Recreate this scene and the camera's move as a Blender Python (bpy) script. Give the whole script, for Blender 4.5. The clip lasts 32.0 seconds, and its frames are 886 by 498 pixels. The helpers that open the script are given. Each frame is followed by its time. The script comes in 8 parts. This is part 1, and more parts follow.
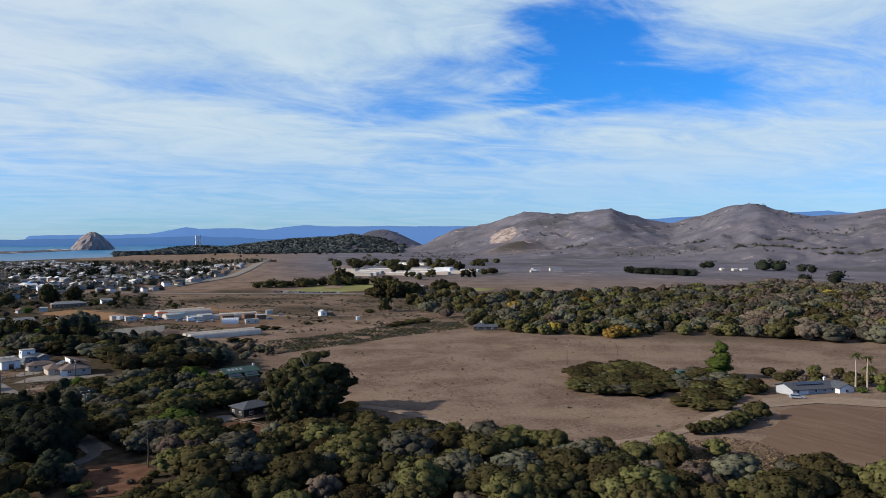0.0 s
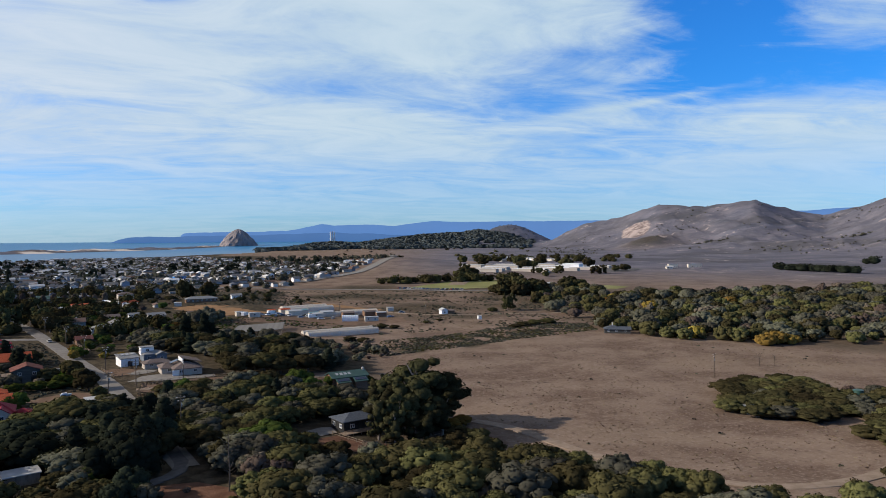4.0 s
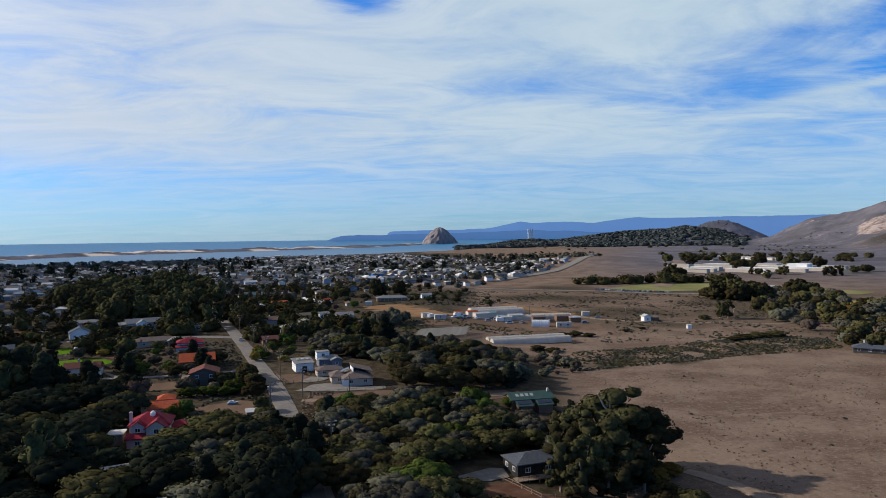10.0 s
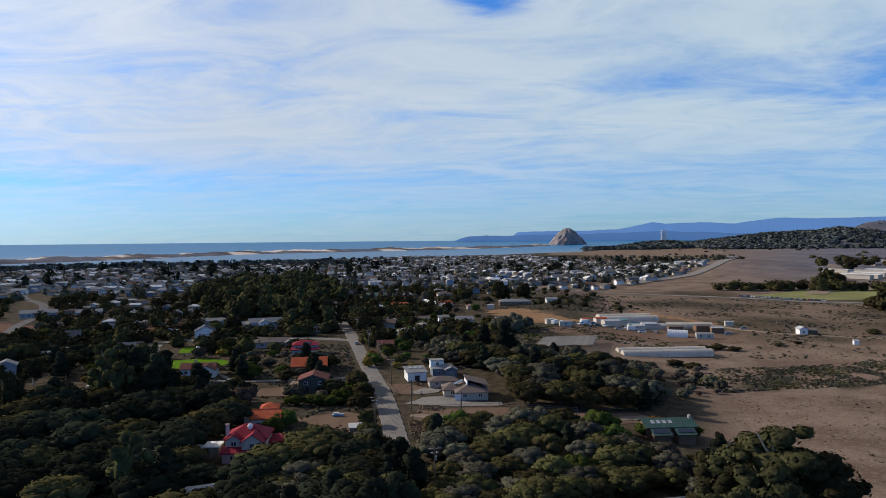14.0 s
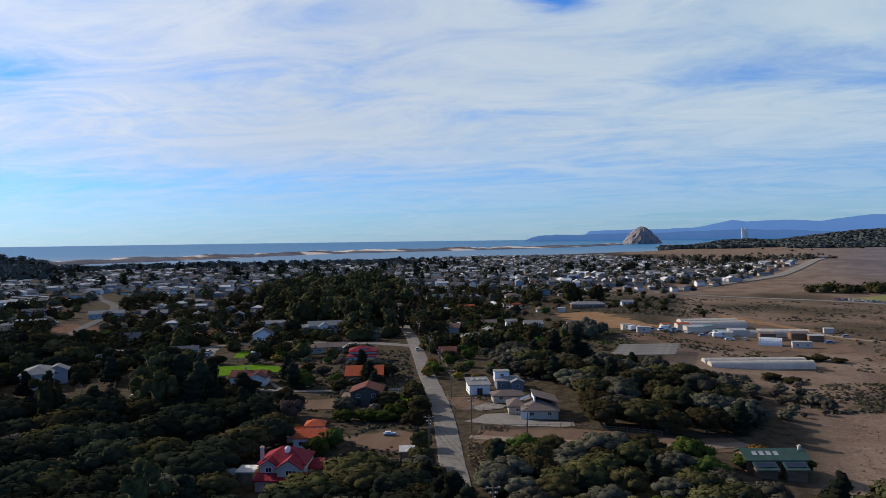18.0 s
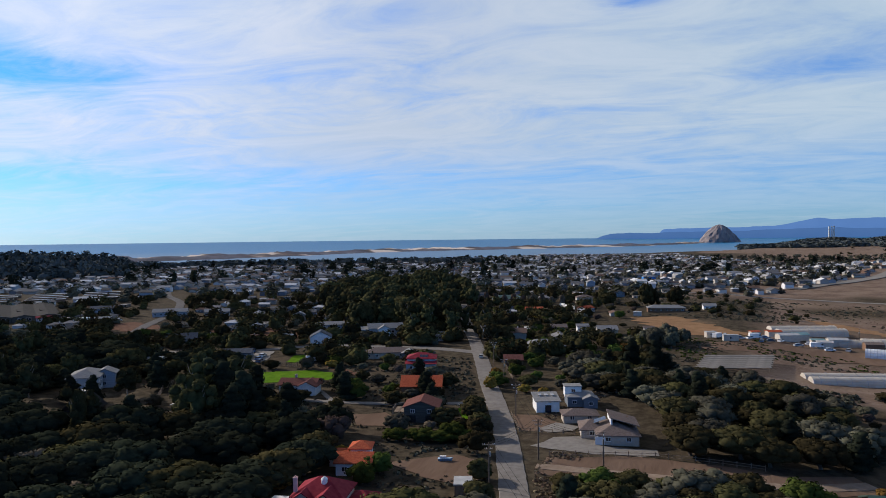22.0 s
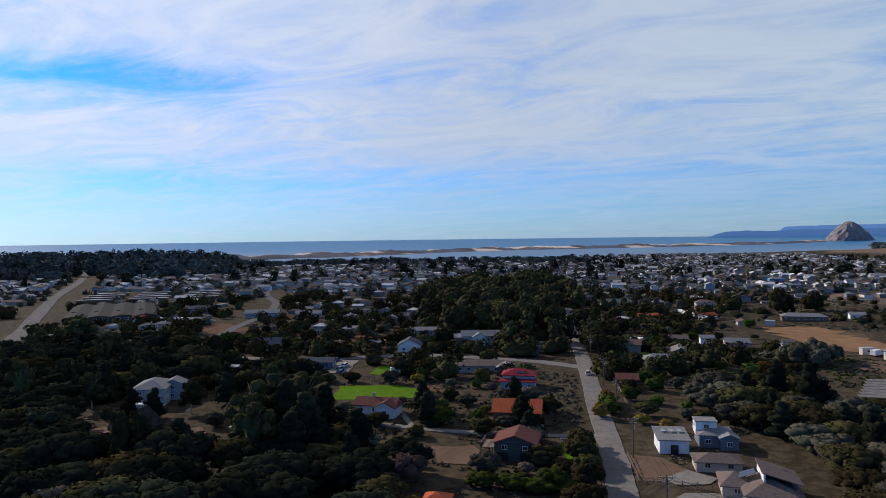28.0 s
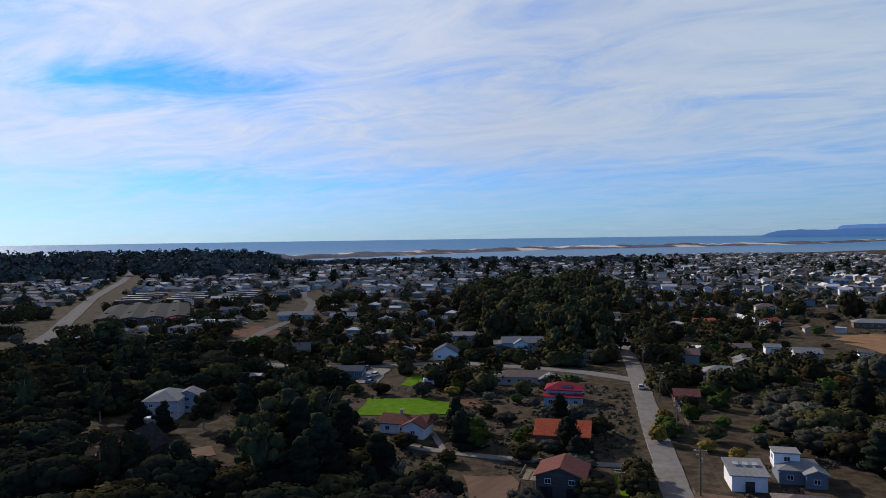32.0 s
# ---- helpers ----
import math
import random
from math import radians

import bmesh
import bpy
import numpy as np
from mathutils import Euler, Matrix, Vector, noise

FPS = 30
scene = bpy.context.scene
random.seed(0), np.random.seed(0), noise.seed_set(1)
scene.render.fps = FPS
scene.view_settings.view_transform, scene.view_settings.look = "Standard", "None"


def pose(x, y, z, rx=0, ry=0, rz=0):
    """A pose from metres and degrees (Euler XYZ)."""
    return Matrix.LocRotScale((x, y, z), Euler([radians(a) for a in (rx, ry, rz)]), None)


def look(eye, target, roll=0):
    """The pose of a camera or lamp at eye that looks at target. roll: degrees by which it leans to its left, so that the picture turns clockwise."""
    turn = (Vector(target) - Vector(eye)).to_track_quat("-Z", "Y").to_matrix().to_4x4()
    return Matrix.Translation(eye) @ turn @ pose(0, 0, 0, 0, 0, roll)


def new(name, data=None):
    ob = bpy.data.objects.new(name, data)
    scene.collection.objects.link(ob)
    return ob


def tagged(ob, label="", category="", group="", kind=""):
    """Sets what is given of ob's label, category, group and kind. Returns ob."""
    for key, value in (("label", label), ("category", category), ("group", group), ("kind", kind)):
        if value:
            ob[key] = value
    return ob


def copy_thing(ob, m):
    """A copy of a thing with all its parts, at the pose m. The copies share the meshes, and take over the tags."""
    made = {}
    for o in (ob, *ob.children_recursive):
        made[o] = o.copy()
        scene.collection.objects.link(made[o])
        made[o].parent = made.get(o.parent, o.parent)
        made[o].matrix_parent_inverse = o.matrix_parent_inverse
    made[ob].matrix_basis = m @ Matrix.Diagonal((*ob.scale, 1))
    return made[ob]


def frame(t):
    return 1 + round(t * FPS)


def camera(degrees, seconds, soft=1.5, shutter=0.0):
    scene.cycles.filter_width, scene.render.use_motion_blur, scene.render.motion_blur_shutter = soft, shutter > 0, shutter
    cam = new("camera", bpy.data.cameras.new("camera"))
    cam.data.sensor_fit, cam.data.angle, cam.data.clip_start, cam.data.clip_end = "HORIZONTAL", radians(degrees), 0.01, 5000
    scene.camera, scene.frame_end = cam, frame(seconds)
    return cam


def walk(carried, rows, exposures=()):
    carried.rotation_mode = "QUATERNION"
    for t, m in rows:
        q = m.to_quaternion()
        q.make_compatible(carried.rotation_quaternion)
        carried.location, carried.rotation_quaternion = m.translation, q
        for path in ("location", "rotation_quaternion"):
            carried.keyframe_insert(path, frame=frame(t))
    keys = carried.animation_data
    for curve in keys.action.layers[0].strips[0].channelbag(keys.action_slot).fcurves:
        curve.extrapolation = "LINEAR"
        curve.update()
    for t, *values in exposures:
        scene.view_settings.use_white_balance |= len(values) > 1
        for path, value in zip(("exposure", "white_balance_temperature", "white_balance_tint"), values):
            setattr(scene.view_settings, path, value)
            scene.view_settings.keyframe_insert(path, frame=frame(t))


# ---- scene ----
cam = camera(64.19, 32.0, soft=0.9)
# seconds, eye, view direction, lean
PATH = [
    (0, (-9.68, -101.10, 44.00), (0.44679, 0.89456, -0.01221), -0.08),
    (0.5, (-7.96, -98.66, 43.88), (0.42449, 0.90534, -0.01258), -0.10),
    (1, (-6.35, -96.20, 43.80), (0.39917, 0.91678, -0.01327), -0.15),
    (1.5, (-4.81, -93.71, 43.76), (0.37806, 0.92567, -0.01441), -0.21),
    (2, (-3.35, -91.19, 43.72), (0.36052, 0.93262, -0.01537), -0.24),
    (2.5, (-1.98, -88.63, 43.69), (0.34390, 0.93887, -0.01633), -0.31),
    (4.5, (3.24, -77.91, 43.91), (0.24943, 0.96822, -0.01817), -0.45),
    (5, (4.38, -75.22, 43.92), (0.21868, 0.97563, -0.01804), -0.51),
    (5.5, (5.49, -72.53, 43.90), (0.19110, 0.98140, -0.01835), -0.57),
    (6, (6.54, -69.87, 43.88), (0.16493, 0.98614, -0.01831), -0.60),
    (7, (8.26, -64.62, 43.90), (0.11547, 0.99313, -0.01896), -0.62),
    (8, (9.60, -59.47, 43.95), (0.07941, 0.99665, -0.01933), -0.68),
    (9, (10.49, -54.38, 44.05), (0.04276, 0.99890, -0.01939), -0.72),
    (10, (11.11, -49.48, 44.14), (0.00227, 0.99981, -0.01920), -0.69),
    (11, (11.85, -44.66, 44.13), (-0.05258, 0.99845, -0.01806), -0.72),
    (12, (12.33, -39.79, 44.14), (-0.09797, 0.99505, -0.01687), -0.67),
    (13, (12.29, -35.01, 44.27), (-0.14128, 0.98984, -0.01626), -0.53),
    (13.5, (12.20, -32.66, 44.28), (-0.16093, 0.98683, -0.01623), -0.49),
    (15.5, (11.81, -23.16, 44.12), (-0.21468, 0.97654, -0.01697), -0.59),
    (16, (11.56, -20.66, 44.09), (-0.23166, 0.97265, -0.01682), -0.62),
    (17, (10.93, -15.77, 44.11), (-0.25344, 0.96721, -0.01658), -0.67),
    (18, (10.28, -10.97, 44.19), (-0.27304, 0.96187, -0.01609), -0.73),
    (19, (9.43, -6.23, 44.46), (-0.29506, 0.95533, -0.01672), -0.64),
    (20, (8.44, -1.50, 44.44), (-0.31692, 0.94829, -0.01749), -0.63),
    (21, (7.33, 3.11, 44.42), (-0.34084, 0.93996, -0.01764), -0.63),
    (22, (6.16, 7.83, 44.46), (-0.36539, 0.93068, -0.01792), -0.62),
    (23, (4.77, 12.50, 44.43), (-0.38748, 0.92170, -0.01804), -0.64),
    (24, (3.31, 17.01, 44.43), (-0.40943, 0.91216, -0.01796), -0.63),
    (25, (1.72, 21.74, 44.38), (-0.43053, 0.90240, -0.01789), -0.64),
    (25.5, (0.85, 24.07, 44.35), (-0.43962, 0.89801, -0.01793), -0.64),
    (27.5, (-2.85, 33.64, 44.46), (-0.48532, 0.87414, -0.01843), -0.72),
    (28, (-3.81, 35.95, 44.48), (-0.49734, 0.86737, -0.01829), -0.73),
    (28.5, (-4.80, 38.23, 44.49), (-0.50498, 0.86293, -0.01868), -0.75),
    (29, (-5.80, 40.46, 44.47), (-0.51204, 0.85875, -0.01880), -0.74),
    (29.5, (-6.80, 42.67, 44.44), (-0.51943, 0.85430, -0.01917), -0.74),
    (30, (-7.82, 44.84, 44.40), (-0.52594, 0.85031, -0.01884), -0.76),
    (30.5, (-8.82, 47.00, 44.39), (-0.53231, 0.84634, -0.01900), -0.77),
    (31, (-9.78, 49.11, 44.41), (-0.53924, 0.84194, -0.01890), -0.77),
    (31.5, (-10.73, 51.17, 44.43), (-0.54488, 0.83830, -0.01888), -0.78),
    (32, (-11.68, 53.20, 44.45), (-0.54969, 0.83517, -0.01853), -0.78),
]
EXPOSURES = [(0.0, 0.12, 6250.0, 12.0), (8.0, 0.02, 6250.0, 12.0), (16.0, -0.08, 6200.0, 13.0), (25.0, -0.15, 6050.0, 15.0), (32.0, -0.24, 6000.0, 16.0)]
walk(cam, [(t, look(e, Vector(e) + 10 * Vector(d), r)) for t, e, d, r in PATH], EXPOSURES)

# ---- daylight: thin high cloud under a low sun in the south-west ----
SUN_AZ, SUN_EL = 76.0, 25.0     # degrees anticlockwise from +Y, and above the horizon
world = bpy.data.worlds.new("world")
scene.world = world
world.use_nodes = True


class Net:
    """Small builder for node trees."""

    def __init__(self, tree):
        self.t = tree
        tree.nodes.clear()

    def add(self, kind, **attrs):
        n = self.t.nodes.new(kind)
        for k, v in attrs.items():
            setattr(n, k, v)
        return n

    def put(self, sock, v):
        if hasattr(v, "is_output"):
            self.t.links.new(v, sock)
        else:
            sock.default_value = v

    def m(self, op, a, b=0.0, c=0.0):
        n = self.add("ShaderNodeMath", operation=op)
        for s, v in zip(n.inputs, (a, b, c)):
            self.put(s, v)
        return n.outputs[0]

    def mix(self, f, a, b, mode="MIX"):
        n = self.add("ShaderNodeMix", data_type="RGBA", blend_type=mode, clamp_factor=True)
        self.put(n.inputs[0], f)
        for s, v in ((n.inputs[6], a), (n.inputs[7], b)):
            self.put(s, (*v, 1.0) if isinstance(v, tuple) and len(v) == 3 else v)
        return n.outputs[2]

    def noise(self, vec, scale, detail=4.0, rough=0.5, warp=0.0):
        n = self.add("ShaderNodeTexNoise")
        if vec is not None:
            self.put(n.inputs["Vector"], vec)
        n.inputs["Scale"].default_value = scale
        n.inputs["Detail"].default_value = detail
        n.inputs["Roughness"].default_value = rough
        n.inputs["Distortion"].default_value = warp
        return n.outputs["Fac"]

    def ramp(self, f, lo, hi):
        n = self.add("ShaderNodeMapRange", interpolation_type="SMOOTHSTEP")
        self.put(n.inputs[0], f)
        n.inputs[1].default_value, n.inputs[2].default_value = lo, hi
        return n.outputs[0]


def build_sky():
    k = Net(world.node_tree)
    sky = k.add("ShaderNodeTexSky", sky_type="NISHITA", sun_disc=False)
    sky.sun_elevation, sky.sun_rotation = radians(SUN_EL), radians(-SUN_AZ)
    sky.air_density, sky.dust_density, sky.ozone_density, sky.altitude = 1.1, 0.25, 3.0, 60
    d = k.add("ShaderNodeTexCoord").outputs["Generated"]
    s = k.add("ShaderNodeSeparateXYZ")
    k.put(s.inputs[0], d)
    x, y, z = s.outputs
    up = k.m("MAXIMUM", z, 0.0)
    az = k.m("MULTIPLY", k.m("ARCTAN2", x, y), 57.2958)
    el = k.m("MULTIPLY", k.m("ARCSINE", z), 57.2958)
    # the cloud sheet, seen in perspective from below
    h = k.m("ADD", up, 0.10)
    flat = k.add("ShaderNodeCombineXYZ")
    k.put(flat.inputs[0], k.m("DIVIDE", x, h))
    k.put(flat.inputs[1], k.m("DIVIDE", y, h))
    turn = k.add("ShaderNodeMapping")
    k.put(turn.inputs[0], flat.outputs[0])
    turn.inputs["Rotation"].default_value = (0, 0, radians(4))
    turn.inputs["Scale"].default_value = (0.66, 1.08, 1)
    broad = k.noise(turn.outputs[0], 0.62, 4, 0.5, 0.3)
    streak = k.noise(turn.outputs[0], 1.7, 9, 0.62, 1.6)
    fine = k.noise(turn.outputs[0], 5.5, 9, 0.66, 1.2)
    wob = k.m("MULTIPLY", k.m("SUBTRACT", k.noise(turn.outputs[0], 2.2, 9, 0.64, 1.0), 0.5), 17.0)
    gaps = 0.0
    for a, e, sa, se, depth in ((38, 16.5, 6.0, 4.5, 1.0), (36.5, 12.0, 7.0, 2.4, 0.75), (47, 11.5, 7, 2.4, 0.50),
                                (28, 7.0, 10, 1.4, 0.30), (21, 10, 6, 1.5, 0.50), (25, 13.8, 5, 1.0, 0.40), (-5, 18.5, 3.5, 1.2, 0.75),
                                (6, 20, 8, 1.2, 0.35), (-57, 12.0, 9, 1.5, 0.75), (-66, 17, 7, 2.2, 0.55),
                                (-45, 4.2, 26, 1.5, 0.42), (2, 4.6, 22, 1.1, 0.22), (14, 12, 12, 1.0, 0.28),
                                # these three lie out of view, added to lessen the fill light
                                (100, 20, 28, 20, 0.9), (165, 25, 50, 30, 1.0), (-140, 25, 45, 30, 1.0)):
        u = k.m("DIVIDE", k.m("SUBTRACT", k.m("ADD", az, wob), float(a)), float(sa))
        v = k.m("DIVIDE", k.m("SUBTRACT", k.m("ADD", el, k.m("MULTIPLY", wob, 0.16)), float(e)), float(se))
        g = k.m("EXPONENT", k.m("MULTIPLY", k.m("ADD", k.m("MULTIPLY", u, u), k.m("MULTIPLY", v, v)), -1.0))
        gaps = k.m("ADD", gaps, k.m("MULTIPLY", g, depth))
    body = k.m("ADD", k.m("MULTIPLY", broad, 0.8), k.m("MULTIPLY", streak, 0.78))
    body = k.m("ADD", body, k.m("MULTIPLY", fine, 0.26))
    body = k.m("SUBTRACT", body, k.m("MULTIPLY", gaps, 0.62))
    # a thin slanting trail of ice cloud across the clear part
    u = k.m("DIVIDE", k.m("SUBTRACT", az, 33.0), 7.5)
    v = k.m("DIVIDE", k.m("SUBTRACT", k.m("ADD", el, k.m("MULTIPLY", wob, 0.03)), k.m("ADD", 10.3, k.m("MULTIPLY", k.m("SUBTRACT", az, 33.0), 0.13))), 0.33)
    trail = k.m("EXPONENT", k.m("MULTIPLY", k.m("ADD", k.m("MULTIPLY", u, u), k.m("MULTIPLY", v, v)), -1.0))
    body = k.m("ADD", body, k.m("MULTIPLY", trail, 0.24))
    cover = k.ramp(body, 0.30, 1.02)
    low = k.ramp(el, 1.0, 9.0)
    cover = k.m("MULTIPLY", cover, k.m("ADD", k.m("MULTIPLY", low, 0.55), 0.42))
    cover = k.m("MULTIPLY", cover, k.m("SUBTRACT", 1.0, k.m("MULTIPLY", k.ramp(el, 26.0, 50.0), 0.35)))
    thick = k.ramp(streak, 0.35, 0.75)
    white = k.mix(thick, CLOUD_SHADE, CLOUD_LIT)
    # clouds glow more towards the sun
    sd = Vector((-math.sin(radians(SUN_AZ)) * math.cos(radians(SUN_EL)), math.cos(radians(SUN_AZ)) * math.cos(radians(SUN_EL)), math.sin(radians(SUN_EL))))
    dot = k.add("ShaderNodeVectorMath", operation="DOT_PRODUCT")
    k.put(dot.inputs[0], d)
    dot.inputs[1].default_value = sd
    glow = k.m("ADD", 1.0, k.m("MULTIPLY", k.ramp(dot.outputs["Value"], 0.6, 1.0), 0.35))
    clear = k.mix(1.0, sky.outputs[0], k.mix(k.ramp(el, 1.0, 13.0), (0.40, 0.84, 1.58), SKY_GAIN), "MULTIPLY")
    # upper clear sky darkened, also to lessen the fill light
    clear = k.mix(k.ramp(el, 18.0, 60.0), clear, k.mix(1.0, clear, (0.45, 0.5, 0.66), "MULTIPLY"))
    g3 = k.add("ShaderNodeCombineXYZ")
    lit = k.ramp(dot.outputs["Value"], 0.0, 0.95)
    for i, warm in enumerate((0.16, 0.03, 0.04)):
        k.put(g3.inputs[i], k.m("MULTIPLY", glow, k.m("ADD", 1.0, k.m("MULTIPLY", lit, warm))))
    bright = k.mix(1.0, white, g3.outputs[0], "MULTIPLY")
    col = k.mix(cover, clear, bright)
    # above the view the sky is dimmed and warmed to cut fill light
    col = k.mix(k.ramp(el, 21.0, 58.0), col, k.mix(1.0, col, (0.62, 0.52, 0.44), "MULTIPLY"))
    bg = k.add("ShaderNodeBackground")
    k.put(bg.inputs[0], col)
    bg.inputs[1].default_value = SKY_STRENGTH
    out = k.add("ShaderNodeOutputWorld")
    k.put(out.inputs[0], bg.outputs[0])


SKY_STRENGTH = 0.10
SKY_GAIN = (0.20, 0.82, 1.60)
CLOUD_LIT, CLOUD_SHADE = (5.7, 6.85, 7.4), (4.9, 6.25, 7.0)
build_sky()

sun = new("sun", bpy.data.lights.new("sun", "SUN"))
sun.data.energy, sun.data.angle, sun.data.color = 5.0, radians(0.6), (1.0, 0.89, 0.74)
toward = Vector((-math.sin(radians(SUN_AZ)), math.cos(radians(SUN_AZ)), math.tan(radians(SUN_EL))))
sun.matrix_world = look(toward * 300, (0, 0, 0))

# ---- materials ----
def surface(name, c1, c2, scale=1.0, rough=0.85, bump=0.3, metal=0.0, rnd=0.0, island=0.0, stain=0.25, spec=0.02, stretch=None):
    """A surface of two colours mixed by grain, with broad stains, relief and variation from thing to thing."""
    m = bpy.data.materials.new(name)
    m.use_nodes = True
    k = Net(m.node_tree)
    co = k.add("ShaderNodeTexCoord").outputs["Object"]
    if stretch:
        mp = k.add("ShaderNodeMapping")
        k.put(mp.inputs[0], co)
        mp.inputs["Scale"].default_value = stretch
        co = mp.outputs[0]
    grain = k.noise(co, scale, 6, 0.6)
    col = k.mix(k.ramp(grain, 0.3, 0.7), c1, c2)
    broad = k.noise(co, scale * 0.13, 3, 0.5)
    f = k.m("ADD", 1.0 - stain / 2, k.m("MULTIPLY", broad, stain))
    if rnd:
        r = k.add("ShaderNodeObjectInfo").outputs["Random"]
        f = k.m("MULTIPLY", f, k.m("ADD", 1.0 - rnd / 2, k.m("MULTIPLY", r, rnd)))
    if island:
        r = k.add("ShaderNodeNewGeometry").outputs["Random Per Island"]
        f = k.m("MULTIPLY", f, k.m("ADD", 1.0 - island / 2, k.m("MULTIPLY", r, island)))
    v = k.add("ShaderNodeCombineXYZ")
    for i in range(3):
        k.put(v.inputs[i], f)
    col = k.mix(1.0, col, v.outputs[0], "MULTIPLY")
    b = k.add("ShaderNodeBsdfPrincipled")
    k.put(b.inputs["Base Color"], col)
    b.inputs["Roughness"].default_value, b.inputs["Metallic"].default_value = rough, metal
    b.inputs["Specular IOR Level"].default_value = spec
    if bump:
        bn = k.add("ShaderNodeBump")
        bn.inputs["Strength"].default_value = bump
        bn.inputs["Distance"].default_value = 0.1 / max(scale, 0.2)
        k.put(bn.inputs["Height"], k.noise(co, scale * 3, 5, 0.6))
        k.put(b.inputs["Normal"], bn.outputs[0])
    k.put(k.add("ShaderNodeOutputMaterial").inputs[0], b.outputs[0])
    return m


def choice(name, colours, rough=0.7, scale=0.8, per="object", spec=0.03):
    """Painted or tiled surfaces whose colour differs from thing to thing out of a list."""
    m = bpy.data.materials.new(name)
    m.use_nodes = True
    k = Net(m.node_tree)
    r = k.add("ShaderNodeObjectInfo").outputs["Random"] if per == "object" else k.add("ShaderNodeNewGeometry").outputs["Random Per Island"]
    ramp = k.add("ShaderNodeValToRGB")
    ramp.color_ramp.interpolation = "CONSTANT"
    els = ramp.color_ramp.elements
    n = len(colours)
    while len(els) < n:
        els.new(0.5)
    for i, c in enumerate(colours):
        els[i].position = i / n
        els[i].color = (*c, 1)
    k.put(ramp.inputs[0], r)
    co = k.add("ShaderNodeTexCoord").outputs["Object"]
    g = k.noise(co, scale, 5, 0.6)
    f = k.m("ADD", 0.78, k.m("MULTIPLY", g, 0.42))
    v = k.add("ShaderNodeCombineXYZ")
    for i in range(3):
        k.put(v.inputs[i], f)
    b = k.add("ShaderNodeBsdfPrincipled")
    k.put(b.inputs["Base Color"], k.mix(1.0, ramp.outputs[0], v.outputs[0], "MULTIPLY"))
    b.inputs["Roughness"].default_value = rough
    b.inputs["Specular IOR Level"].default_value = spec
    k.put(k.add("ShaderNodeOutputMaterial").inputs[0], b.outputs[0])
    return m


def leaves(name, dark, light, hue=0.0):
    """Foliage: every leaf clump its own shade, every tree its own tint."""
    m = bpy.data.materials.new(name)
    m.use_nodes = True
    k = Net(m.node_tree)
    isl = k.add("ShaderNodeNewGeometry").outputs["Random Per Island"]
    obj = k.add("ShaderNodeObjectInfo").outputs["Random"]
    tint = k.add("ShaderNodeAttribute", attribute_name="tint").outputs["Fac"]
    t = k.m("FRACT", k.m("ADD", tint, obj))
    place = k.add("ShaderNodeNewGeometry").outputs["Position"]
    clump = k.ramp(k.noise(place, 0.75, 4, 0.6), 0.30, 0.70)
    mixed = k.m("ADD", k.m("MULTIPLY", isl, 0.34), k.m("MULTIPLY", clump, k.m("ADD", 0.22, k.m("MULTIPLY", t, 0.44))))
    col = k.mix(mixed, dark, light)
    hs = k.add("ShaderNodeHueSaturation")
    k.put(hs.inputs["Color"], col)
    k.put(hs.inputs["Hue"], k.m("ADD", 0.475 + hue, k.m("MULTIPLY", t, 0.05)))
    k.put(hs.inputs["Value"], k.m("ADD", 0.72, k.m("MULTIPLY", t, 0.56)))
    b = k.add("ShaderNodeBsdfPrincipled")
    k.put(b.inputs["Base Color"], hs.outputs[0])
    b.inputs["Roughness"].default_value = 1.0
    b.inputs["Specular IOR Level"].default_value = 0.0
    k.put(k.add("ShaderNodeOutputMaterial").inputs[0], b.outputs[0])
    return m


